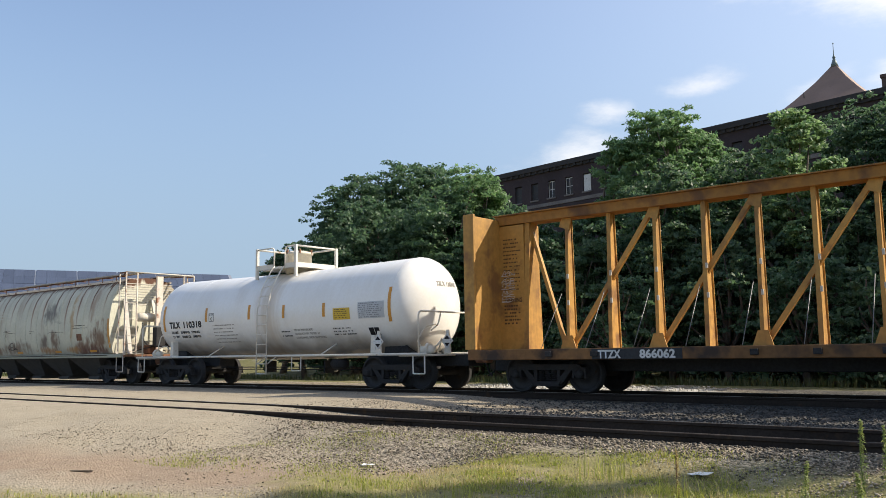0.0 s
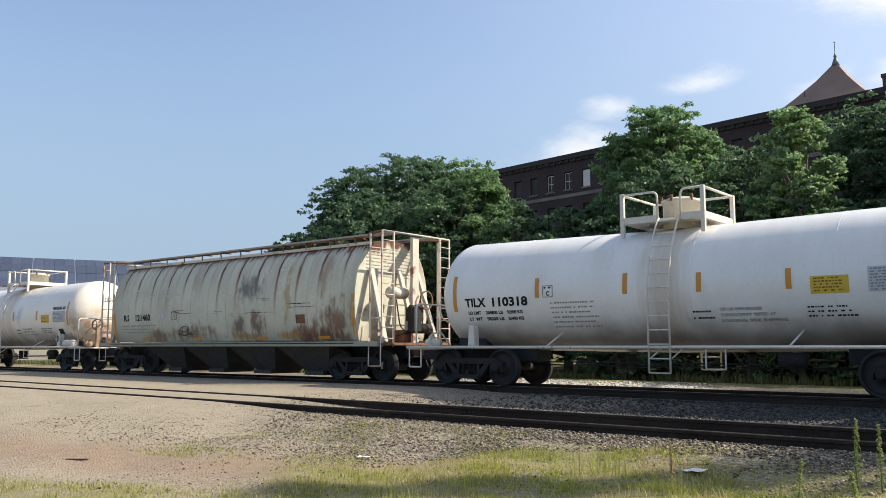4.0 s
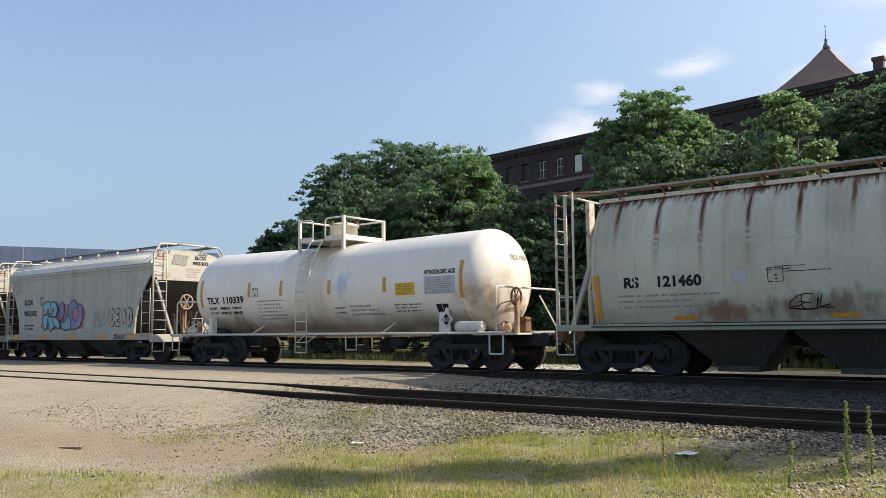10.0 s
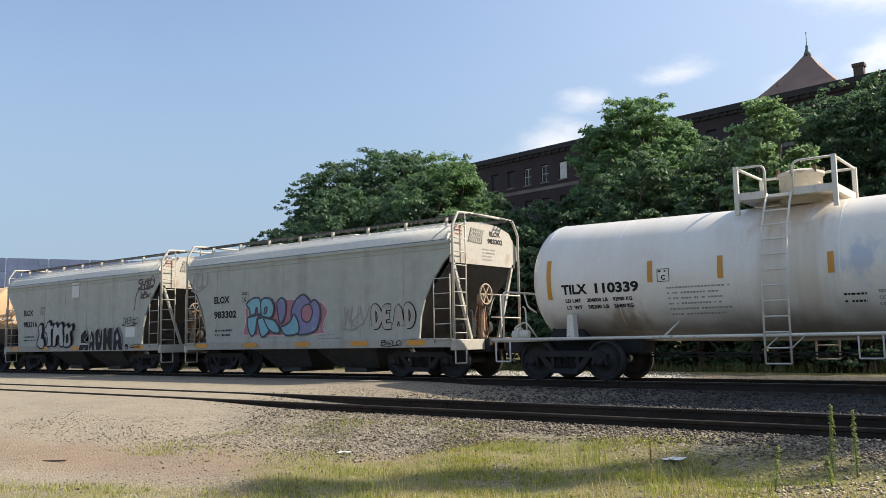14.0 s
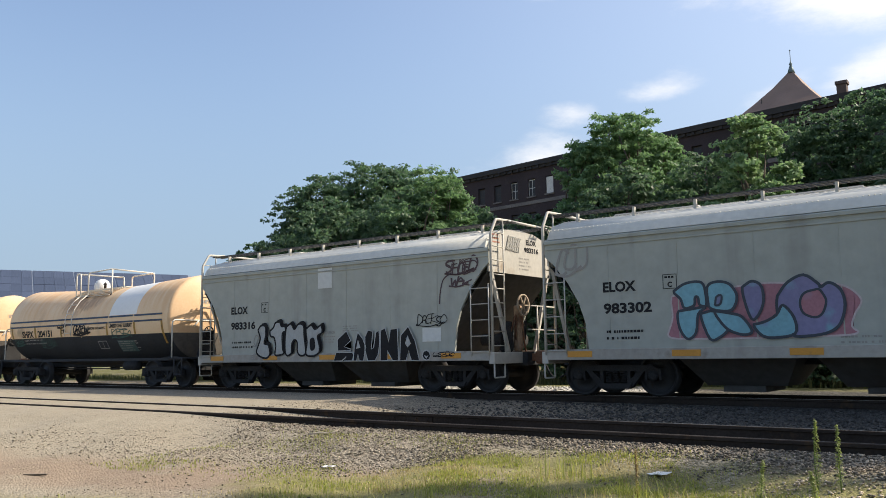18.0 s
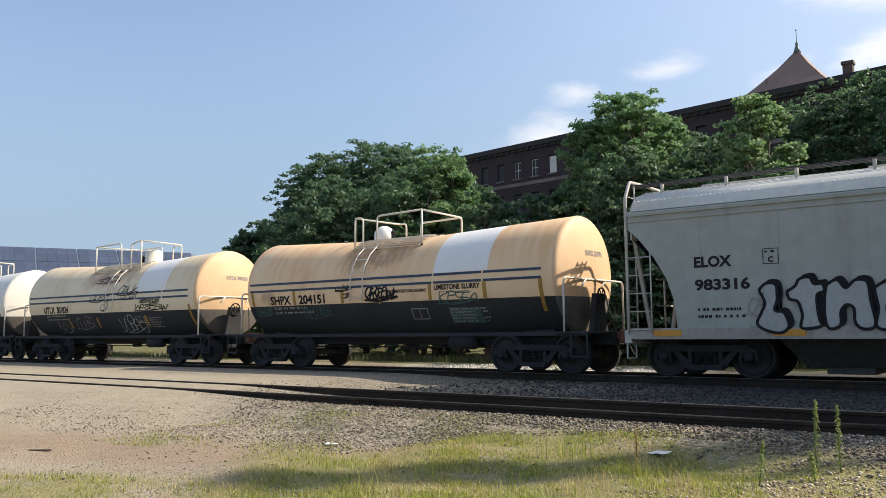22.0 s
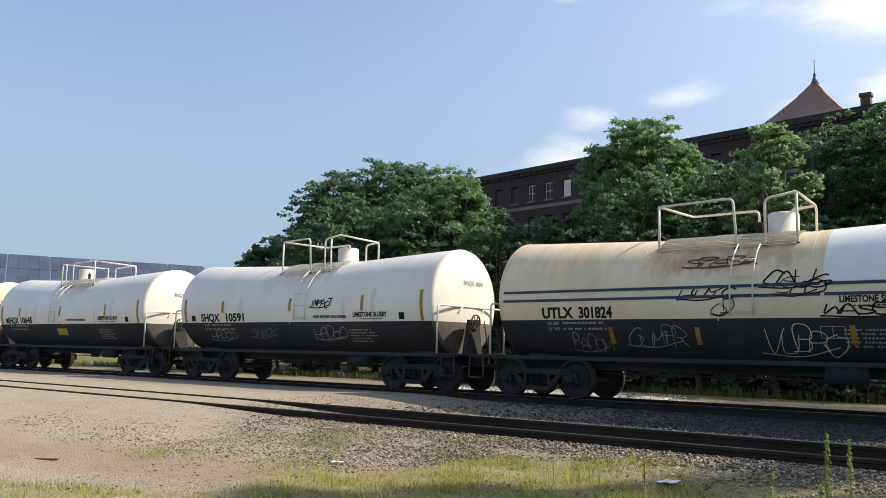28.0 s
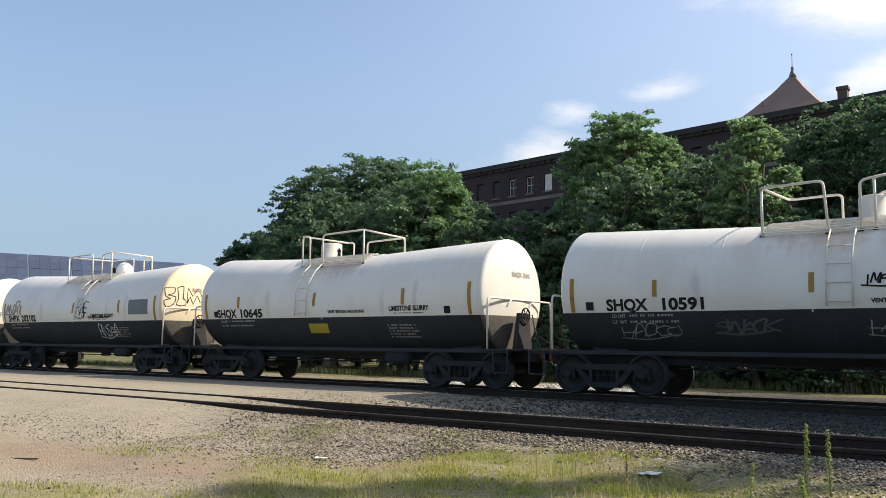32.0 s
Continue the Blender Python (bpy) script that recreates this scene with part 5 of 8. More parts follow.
def tank_shell(car, half, r, zc, depth, paint, lower=None, z_split=None, patches=(), head_paint=None, sag=0.0, head_low=None):
    """A riveted-look cylinder with dished heads; paint borders are cut into the plates."""
    cap = head_profile(r, depth)
    prof = [(-half - u, v) for u, v in cap]
    prof += [(x, r) for x in np.linspace(-half, half, 9)[1:-1]]
    prof += [(half + u, v) for u, v in reversed(cap)]
    bm = lathe(prof, 64, "x")
    moved(bm, Matrix.Translation((0, 0, zc)))
    for v in bm.verts:
        v.co.z -= sag * max(0.0, 1 - abs(v.co.x) / half)
    mats = [paint]
    cuts = [((0, 0, z_split), (0, 0, 1))] if lower else []
    for x0, x1, m in patches:
        cuts += [((x0, 0, 0), (1, 0, 0)), ((x1, 0, 0), (1, 0, 0)), ((0, 0, 2.47), (0, 0, 1))]
    for co, no in cuts:
        bmesh.ops.bisect_plane(bm, geom=bm.verts[:] + bm.edges[:] + bm.faces[:], plane_co=co, plane_no=no)
    mats += [m for _, _, m in patches] + ([lower] if lower else [])
    if head_low:
        mats.append(head_low)
    if head_paint:
        mats.append(head_paint)
    for f in bm.faces:
        c = f.calc_center_median()
        f.smooth = True
        if lower and c.z < z_split:
            f.material_index = len(patches) + (2 if head_low and c.x > half + 0.02 else 1)
        else:
            for k, (x0, x1, m) in enumerate(patches):
                if x0 < c.x < x1 and c.z > 2.47:
                    f.material_index = k + 1
            if head_paint and abs(c.x) > half:
                f.material_index = len(mats) - 1
    me = mesh_of("tank_shell", bm)
    for m in mats:
        me.materials.append(m)
    return part("tank_shell", me, None, car)


def weld_seams(car, xs, r, zc, material, low=-1.2, half=1.0, sag=0.0):
    for x in xs:
        bm = bmesh.new()
        add_lathe(bm, [(x - 0.014, r - 0.002), (x - 0.006, r + 0.003), (x + 0.006, r + 0.003), (x + 0.014, r - 0.002)], 64, "x", low, math.pi - low)
        part("weld_seam", moved(bm, Matrix.Translation((0, 0, zc - sag * max(0.0, 1 - abs(x) / half)))), material, car)


def acid_tank(x, label, number, seed, lad, deck, marks, cargo=""):
    """White acid tank car: full-length walkway pipe, boxed platform with a broad manway, caged ends."""
    half, r, zc = 5.52, 1.40, 2.30
    car = make_car("tank_car", label, x, category="tank car")
    surf = bent_side(r, zc, half, 0.07)
    tank_shell(car, half, r, zc, 0.72, tank_stained if cargo else tank_white, sag=0.07)
    weld_seams(car, (-half, -3.7, -1.05, 0.85, 3.7, half), r, zc, tank_white, half=half, sag=0.07)
    trucks(car, (-5.22, 5.22))
    couplers(car, (-7.35, 7.35))
    for s in (-1, 1):
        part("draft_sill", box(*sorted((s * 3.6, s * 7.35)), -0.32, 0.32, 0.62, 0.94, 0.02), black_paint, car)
        part("saddle", prism([(s * 4.75, 0.9), (s * 5.7, 0.9), (s * 5.6, 1.35), (s * 4.85, 1.35)], -0.85, 0.85), black_paint, car, "black tank saddle")
        part("saddle_bracket", prism([(s * 4.86 - 0.1, 0.96), (s * 4.86 + 0.1, 0.96), (s * 4.86 + 0.07, 1.5), (s * 4.86 - 0.07, 1.5)], -1.40, -1.2), rail_white, car, "white saddle bracket")
        part("end_deck", box(*sorted((s * 5.9, s * 6.9)), -1.5, 1.5, 0.90, 0.95, 0.01), rail_white, car)
        rail = [(s * 6.60, -1.48, 0.95), (s * 6.60, -1.48, 2.09), (s * 6.60, 1.48, 2.09), (s * 6.60, 1.48, 0.95)]
        part("end_rail", hoop(rail), rail_white, car, "bent white safety rail")
        part("rail_stay", pipe([(s * 6.60, 1.44, 0.98), (s * 6.1, 1.30, 1.95)], 0.022, 6), rail_white, car)
        part("handhold", hoop([(s * 6.60, -0.55, 2.09), (s * 6.5, -0.55, 1.75), (s * 6.25, -0.55, 1.6)], 0.022, 0.08), rail_white, car)
        iron = deck_wood if cargo and s > 0 else dome_pale
        valve = part("end_valve", moved(lathe([(-0.24, 0.03), (-0.22, 0.10), (0.20, 0.11), (0.24, 0.03)], 14, "x"), pose(s * 6.45, -0.95, 1.08)), iron, car, "stained brake valve on the end deck")
        part("valve_flange", moved(lathe([(-0.04, 0.15), (0.04, 0.15)], 14, "x"), pose(s * 6.5, -0.95, 1.10)), iron, valve)
        part("valve_pipe", pipe(rounded([(s * 6.62, -0.95, 1.08), (s * 6.75, -0.8, 1.25), (s * 6.6, -0.5, 1.4), (s * 6.35, -0.4, 1.0)], 0.12), 0.022, 6), iron, valve)
        part("valve_pipe", pipe(rounded([(s * 6.3, -0.95, 1.1), (s * 6.2, -1.1, 1.3), (s * 6.35, -0.9, 1.7), (s * 6.55, -0.7, 1.75)], 0.12), 0.02, 6), iron, valve)
        step = [(s * 6.82, -1.5, 0.93), (s * 6.82, -1.5, 0.45), (s * 6.42, -1.5, 0.45), (s * 6.42, -1.5, 0.93)]
        part("end_step", hoop(step, 0.02, 0.03), rail_white, car)
    for y in (-1.52, 1.52):
        part("walkway_pipe", pipe([(-6.9, y, 0.96), (6.9, y, 0.96)], 0.035, 8), rail_white, car, "white side rail along the foot of the tank")
        for xs in (-2.6, 2.85):
            yy = -0.95 if y < 0 else 0.95
            part("strut", pipe([(xs, y, 0.96), (xs + 0.16, yy, 1.32)], 0.022, 6), rail_white, car)
    zl = [0.42 + 0.3 * k for k in range(12)]
    ladder(car, lad - 0.24, lad + 0.24, [(-1.55, 0.42), (-1.55, 2.35), (-1.36, 3.05), (-1.02, 3.62), (-0.86, 3.80)], zl, rail_white, label="white ladder with flaking paint")
    ladder(car, deck - 0.2, deck + 0.28, [(1.55, 0.42), (1.55, 2.35), (1.36, 3.05), (1.02, 3.62), (0.86, 3.80)], zl, rail_white)
    d0, d1, l0, l1 = deck - 0.95, deck + 0.95, lad - 0.27, lad + 0.27
    plat = part("platform", box(d0, d1, -0.86, 0.86, 3.74, 3.79, 0.01), rail_white, car, "white boxed top platform")
    for a, b in (((d0, -0.86), (l0, -0.86)), ((l1, -0.86), (d1, -0.86)), ((d1, -0.86), (d1, 0.86)), ((d0, -0.86), (d0, 0.86)), ((d0, 0.86), (d1, 0.86))):
        bm = bmesh.new()
        add_bar(bm, (*a, 3.80), (*b, 3.80), 0.03, 0.15)
        part("toe_board", bm, rail_white, plat)
    for px in (d0, d1):
        for py in (-0.86, 0.86):
            part("post", box(px - 0.045, px + 0.045, py - 0.045, py + 0.045, 3.42, 4.43, 0.006), rail_white, plat)
    part("top_rail", pipe([(d0, 0.86, 4.4), (d1, 0.86, 4.4)], 0.03, 7), rail_white, plat)
    part("top_rail", pipe([(d0, -0.86, 4.4), (d0, 0.86, 4.4)], 0.03, 7), rail_white, plat)
    part("top_rail", pipe([(d1, -0.86, 4.4), (d1, 0.86, 4.4)], 0.03, 7), rail_white, plat)
    part("top_rail", hoop([(d0, -0.86, 4.4), (l0, -0.86, 4.4), (l0, -0.86, 3.8)]), rail_white, plat)
    part("top_rail", hoop([(d1, -0.86, 4.4), (l1, -0.86, 4.4), (l1, -0.86, 3.8)]), rail_white, plat)
    part("manway", moved(lathe([(3.6, 0.42), (4.20, 0.42), (4.21, 0.46), (4.28, 0.46), (4.29, 0.40), (4.34, 0.28), (4.35, 0.01)], 28, "z"), pose(deck + 0.1, 0.0, 0)), dome_buff, car, "broad buff manway with a bolted lid")
    bolt = mesh_of("lid_bolt", box(-0.03, 0.03, -0.03, 0.03, 4.23, 4.38, 0.008), rust_plain)
    for k in range(6):
        a = math.tau * k / 6 + 0.4
        part("lid_bolt", bolt, None, car).location = (deck + 0.1 + 0.44 * math.cos(a), 0.44 * math.sin(a), 0)
    if cargo:
        part("brake_wheel", moved(lathe([(-0.02, 0.20), (0.02, 0.20), (0.02, 0.24), (-0.02, 0.24), (-0.02, 0.20)], 22, "x", False), pose(6.72, -0.75, 1.85)), rust_plain, car, "rusty hand-brake wheel")
        for k in range(3):
            a = math.pi * k / 3
            bm = bmesh.new()
            add_bar(bm, (6.72, -0.75 - 0.21 * math.cos(a), 1.85 - 0.21 * math.sin(a)), (6.72, -0.75 + 0.21 * math.cos(a), 1.85 + 0.21 * math.sin(a)), 0.025)
            part("spoke", bm, rust_plain, car)
        part("brake_stand", box(6.68, 6.78, -0.82, -0.68, 0.95, 1.9, 0.02), deck_wood, car, "rust-stained hand-brake stand")
        part("brake_valve", box(6.5, 6.75, -0.5, -0.1, 0.95, 1.35, 0.04), rust_plain, car)
        part("reservoir", moved(lathe([(-0.42, 0.04), (-0.40, 0.12), (-0.34, 0.145), (0.34, 0.145), (0.40, 0.12), (0.42, 0.04)], 18, "x"), pose(5.73, -1.36, 1.11)), rail_white, car, "white brake air reservoir")
    part("hanging_step", hoop([(1.0, -1.0, 0.94), (1.0, -1.0, 0.50), (1.42, -1.0, 0.50), (1.42, -1.0, 0.94)], 0.018, 0.03), rail_white, car)
    for s in (-1, 1):
        part("ladder_stay", pipe([(lad + s * 0.24, -1.55, 0.70), (lad + s * 0.24 + 0.2, -1.3, 0.95)], 0.016, 5), rail_white, car)
    for xs in (-1.2, 1.6):
        part("brake_lever", box(xs - 0.03, xs + 0.03, -0.2, 0.2, 0.42, 0.80), truck_iron, car)
    part("brake_rod", pipe([(-4, 0.12, 0.52), (4, 0.12, 0.52)], 0.02, 6), truck_iron, car)
    part("brake_rod", pipe([(-4, -0.35, 0.60), (3, -0.35, 0.60)], 0.018, 6), truck_iron, car)
    part("brake_cylinder", moved(lathe([(-0.25, 0.15), (0.25, 0.15), (0.3, 0.05)], 14, "x"), pose(2.6, -0.5, 0.7)), truck_iron, car)
    # marks
    for xm, z0, z1 in ((-5.38, 1.85, 2.75), (-2.9, 2.12, 2.58), (marks[0], 2.12, 2.58), (marks[1], 2.1, 2.5), (2.86, 2.08, 2.48), (5.48, 1.85, 2.8)):
        part("reflector", patch(surf, xm - 0.055, xm + 0.055, z0, z1), orange_mark, car, "orange reflective stripe")
    letter(car, number.split()[0], -5.06, -4.42, 1.96, 0.20, ink_black, surf)
    letter(car, number.split()[1], -4.22, -3.18, 1.96, 0.20, ink_black, surf)
    for row, words in enumerate((("LD LMT", "204800 LB", "92900 KG"), ("LT WT", "58200 LB", "26400 KG"))):
        for word, a, b in zip(words, (-5.0, -4.46, -3.82), (-4.60, -3.94, -3.36)):
            letter(car, word, a, b, 1.77 - row * 0.15, 0.075, ink_black, surf)
    stuff(part("small_print", bars(surf, -2.55, -1.2, 2.0, 6, 0.11, 0.045, seed + 1), ink_faint, car))
    for a, b, c, d in ((-2.74, -2.47, 2.38, 2.392), (-2.74, -2.47, 2.12, 2.132), (-2.74, -2.728, 2.135, 2.377), (-2.482, -2.47, 2.135, 2.377)):
        part("stencil_box", patch(surf, a, b, c, d, thick=0.002), ink_black, car)
    letter(car, "C", -2.65, -2.56, 2.16, 0.095, ink_black, surf)
    stuff(part("small_print", bars(surf, -2.71, -2.50, 2.36, 1, 0.1, 0.05, seed + 7), ink_black, car))
    stuff(part("small_print", bars(surf, 0.87, 1.35, 1.71, 2, 0.13, 0.05, seed + 2), ink_black, car))
    for row, words in enumerate(("TEST CAR WHEN UNLOADED", "CONDUCTIVITY TESTED AT", "LOADING, SIDE SHIPPING")):
        letter(car, words, 1.45, (2.3, 2.55, 2.76)[row], 1.70 - row * 0.115, 0.055, ink_faint, surf)
    stuff(part("small_print", bars(surf, 3.16, 4.1, 1.74, 3, 0.085, 0.04, seed + 3), ink_black, car))
    pl = part("placard", patch(surf, 3.26, 3.94, 1.97, 2.30), yellow_mark, car, "yellow notice placard")
    stuff(part("print", bars(surf, 3.32, 3.92, 2.27, 5, 0.058, 0.035, seed + 4, 0.013), mat("brown print", (0.16, 0.10, 0.02), 0.6, 0, 5, 0.1, None, 0.6, 0.0), pl))
    pl = part("decal", patch(surf, 4.27, 5.28, 1.97, 2.43), grey_mark, car, "grey hazard table decal")
    stuff(part("print", bars(surf, 4.31, 5.24, 2.40, 8, 0.054, 0.032, seed + 5, 0.013), mat("grey print", (0.22, 0.23, 0.25), 0.6, 0, 5, 0.1, None, 0.6, 0.0), pl))
    head_letter(car, number, -0.2, 0.75, 2.85, 0.13, ink_faint, half, r, zc, 0.72)
    if cargo:
        letter(car, cargo, 4.26, 5.30, 2.49, 0.11, ink_black, surf)
    for a, b in ((4.58, 4.76), (4.78, 4.96)):
        part("warning_plate", patch(surf, a, b, 1.49, 1.71), ink_black, car, "small black warning plate")
    for xs, dy in ((5.2, 0.0), (6.85, 0.95)) if not cargo else ((5.14, 0.0),):
        bm = prism([(xs - 0.20, 1.30), (xs, 1.10), (xs + 0.20, 1.30), (xs, 1.50)], -1.56 + dy, -1.54 + dy)
        p = part("placard_holder", bm, ink_white, car, "white diamond hazard placard")
        part("symbol", prism([(xs - 0.15, 1.30), (xs, 1.45), (xs + 0.15, 1.30), (xs, 1.15)], -1.5645 + dy, -1.562 + dy), ink_black, p, "black diamond symbol")
        part("number_strip", box(xs - 0.13, xs + 0.13, -1.569 + dy, -1.566 + dy, 1.25, 1.35), ink_white, p)
        if cargo:
            letter(p, "1789", xs - 0.11, xs + 0.11, 1.265, 0.075, ink_black, flat_side(-1.569))
        part("bracket", prism([(xs - 0.13, 0.96), (xs + 0.10, 0.96), (xs + 0.04, 1.60), (xs - 0.05, 1.60)], -1.53 + dy, -1.50 + dy), rail_white, p, "white tapered bracket")
    return car


def slurry_tank(x, label, number, look_of, mirror=1, seed=0, patches=(), stripes=False, round_dome=False, marks=((-4.2, -3.25), (-3.0, -2.1)), cargo=(2.56, 3.8, 1.92), top_left=-1.45, bowed=False):
    """Two-tone tank car, black below the belly line, pipe-rail platform round a small white dome."""
    half, r, zc, split = 5.22, 1.45, 2.31, 1.79
    car = make_car("tank_car", label, x, category="tank car")
    sag = 0.21
    surf = bent_side(r, zc, half, sag)
    body, head = look_of
    tank_shell(car, half, r, zc, 0.34, body, black_paint, split, patches, head, sag, head_dust_lit)
    weld_seams(car, (-half, -3.5, -1.75, 0.0, 1.75, 3.5, half), r, zc, body, math.asin((split + 0.16 - zc) / r), half, sag)
    trucks(car, (-4.45, 4.45))
    couplers(car, (-6.15, 6.15))
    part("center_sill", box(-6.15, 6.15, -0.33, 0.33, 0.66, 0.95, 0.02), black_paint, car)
    for s in (-1, 1):
        part("saddle", prism([(s * 4.0, 0.9), (s * 4.9, 0.9), (s * 4.75, 1.4), (s * 4.15, 1.4)], -0.72, 0.72), black_paint, car)
        part("end_deck", box(*sorted((s * 5.3, s * 6.15)), -1.45, 1.45, 0.92, 0.98, 0.01), black_paint, car)
        rail = [(s * 5.52, -1.45, 0.98), (s * 5.52, -1.45, 2.20), (s * 5.60, 1.45, 2.20), (s * 5.60, 1.45, 0.98)]
        part("end_rail", hoop(rail), rail_white, car, "bent white end rail")
        for y in (-0.45, 0.55):
            part("rail_bracket", hoop([(s * 5.57, y, 2.2), (s * 5.50, y - 0.12, 2.02), (s * 5.36, y - 0.15, 1.98)], 0.03, 0.04), rail_white, car)
        part("end_chain", pipe([(s * 5.95, 0.25, 0.98), (s * 5.7, 0.45, 1.5), (s * 5.6, 0.5, 1.85)], 0.018, 5), truck_iron, car)
        part("end_step", hoop([(s * 6.1, -1.48, 0.95), (s * 6.1, -1.48, 0.42), (s * 5.7, -1.48, 0.42), (s * 5.7, -1.48, 0.95)], 0.02, 0.03), black_paint, car)
    for y in (-1.42, 1.42):
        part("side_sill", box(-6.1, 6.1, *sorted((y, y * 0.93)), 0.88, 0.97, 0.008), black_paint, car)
    # brake wheel on the leading end
    part("brake_wheel", moved(lathe([(-0.015, 0.17), (0.015, 0.17), (0.015, 0.20), (-0.015, 0.20), (-0.015, 0.17)], 24, "x", False), pose(5.86, -0.25, 1.80)), truck_iron, car, "dark iron hand-brake wheel")
    part("brake_stand", prism([(-0.62, 0.98), (0.12, 0.98), (-0.05, 1.86), (-0.42, 1.86)], 5.70, 5.82, "x"), truck_iron, car, "sooty tapered brake stand")
    bm = bmesh.new()
    for k in range(3):
        a = math.tau * k / 6
        add_bar(bm, (5.86, -0.25 - 0.18 * math.cos(a), 1.80 - 0.18 * math.sin(a)), (5.86, -0.25 + 0.18 * math.cos(a), 1.80 + 0.18 * math.sin(a)), 0.02)
    part("spoke", bm, truck_iron, car)
    m = mirror
    lx = (-0.98, -0.54) if m > 0 else (0.27, 0.72)
    ladder(car, lx[0], lx[1], [(-1.52, 1.83), (-1.50, 2.45), (-1.40, 2.80), (-1.18, 3.12), (-0.92, 3.33)], [1.92 + 0.35 * k for k in range(5)], rail_white, r=0.017, label="white ladder over the tank flank")
    xa, xb = (-1.40, 1.00) if m > 0 else (top_left, 1.42)
    plat = part("platform", box(xa, xb, -0.06, 0.06, 3.60, 3.625, 0.004), dome_buff, car, "rust-stained top platform")
    slat = mesh_of("slat", box(xa, xb, -0.02, 0.02, -0.010, 0.010, 0.004), dome_buff if stripes else rail_white)
    for k in range(12):
        sy = -0.95 + k * 0.085 if k < 9 else 0.1 + (k - 9) * 0.16
        part("slat", slat, None, plat).location = (0, sy, 2.31 + math.sqrt(1.45 ** 2 - sy ** 2) - 0.12)
    yf, yb, foot = -0.86, 0.86, 3.28
    if m > 0:
        rails = [[(xa, yf, foot), (xa, yf, 4.20), (-1.10, yf, 4.18), (-1.10, yf, foot)],
                 [(xa, yf, 4.20), (xa + 0.2, yb, 4.18), (-0.95, yb, 4.18), (-0.95, yb, 3.3)],
                 [(-0.58, yf, foot), (-0.58, yf, 4.19), (xb, yf, 4.23)], [(xb, yf, 4.23), (xb, yf, foot)],
                 [(xb, yf, 4.23), (xb + 0.06, yb, 4.18), (xb + 0.06, yb, 3.3)],
                 [(xb + 0.06, yb, 4.18), (-0.40, yb, 4.15), (-0.40, yb, 3.3)]]
    else:
        rails = [[(xa, yf, 4.27), (0.15, yf, 4.31), (0.22, yf, foot)], [(xa, yf, foot), (xa, yf, 4.27)],
                 [(xa, yf, 4.27), (xa + 0.1, yb, 4.28), (0.15, yb, 4.30), (0.15, yb, 3.3)],
                 [(0.80, yf, foot), (0.80, yf, 4.24), (xb, yf, 4.33)], [(1.05 if bowed else xb, yf, foot), (1.05 if bowed else xb, yf, 4.30)],
                 [(xb, yf, 4.33), (1.36, yb, 4.30), (1.36, yb, 3.3)],
                 [(1.36, yb, 4.30), (0.84, yb, 4.26), (0.84, yb, 3.3)]]
    for pts in rails:
        part("top_rail", hoop(pts, 0.027, 0.12), rail_white, plat, "bent pipe handrail")
    for fx in (xa, xb, -1.10, -0.58) if m > 0 else (xa, 1.05 if bowed else xb, 0.22, 0.80):
        part("rail_foot", box(fx - 0.05, fx + 0.05, yf - 0.06, yf + 0.06, foot - 0.04, foot + 0.03, 0.01), truck_iron, plat)
    dome_x = -1.06 if m > 0 else 0.92
    part("dome", moved(lathe([(3.45, 0.29), (3.72, 0.30), (3.86, 0.28), (3.97, 0.20), (4.03, 0.09), (4.04, 0.005)] if round_dome else [(3.45, 0.36), (3.58, 0.36), (3.59, 0.31), (4.02, 0.31), (4.05, 0.28), (4.055, 0.005)], 24, "z"), pose(dome_x, 0.0, 0)), patch_white if round_dome else dome_pale, car, "small white dome over the valves")
    part("hatch", moved(lathe([(3.48, 0.26), (3.66, 0.26), (3.68, 0.01)], 20, "z"), pose(0.45 if m > 0 else -0.3, 0.1, 0)), dome_buff, car)
    part("valve", moved(lathe([(3.5, 0.05), (3.78, 0.05), (3.79, 0.08), (3.88, 0.02)], 10, "z"), pose(dome_x + 0.45 * m, -0.15, 0)), truck_iron, car)
    part("outlet", moved(lathe([(0.55, 0.16), (0.9, 0.2)], 12, "z"), pose(0, 0, 0)), black_paint, car)
    part("brake_rod", pipe([(-3.6, -0.4, 0.60), (3.6, -0.4, 0.60)], 0.02, 6), truck_iron, car)
    part("reservoir", moved(lathe([(-0.4, 0.05), (-0.36, 0.17), (0.36, 0.17), (0.4, 0.05)], 14, "x"), pose(2.2, -0.7, 0.72)), black_paint, car)
    if stripes:
        for z in (2.40, 2.20):
            for a, b in ((-5.15, 1.76), (1.82, 3.28), (3.34, 4.95)) if m > 0 else ((-5.15, 1.95), (2.02, 3.5), (3.57, 4.95)):
                part("stripe", patch(surf, a, b, z, z + 0.06, n=2), ink_blue, car, "dark blue pinstripe")
    for xm, z0, z1 in ((-5.05, 1.8, 2.2), (-3.25, 1.8, 2.2), (-1.35, 1.8, 2.2), (1.70, 1.8, 2.2), (3.36, 1.8, 2.2), (4.92, 1.45, 2.2)) if stripes and m > 0 else ((-2.42, 1.26, 1.62), (-0.46, 1.26, 1.62), (2.46, 1.30, 1.65), (4.95, 1.25, 1.96)) if stripes else ((-5.02, 1.8, 2.55), ((marks[0][1] + marks[1][0]) / 2, 2.1, 2.45), (-0.3 if m > 0 else 0.0, 2.1, 2.48), (2.9, 2.08, 2.5), (4.98, 1.8, 2.6)):
        part("reflector", patch(surf, xm - 0.05, xm + 0.05, z0, z1), orange_dull, car, "dull amber reflective stripe")
    mark, num = number.split()
    head_letter(car, number, -0.35, 0.55, 2.78, 0.12, ink_faint, half, r, zc, 0.34)
    letter(car, mark, *marks[0], 1.83, 0.23, ink_black, surf)
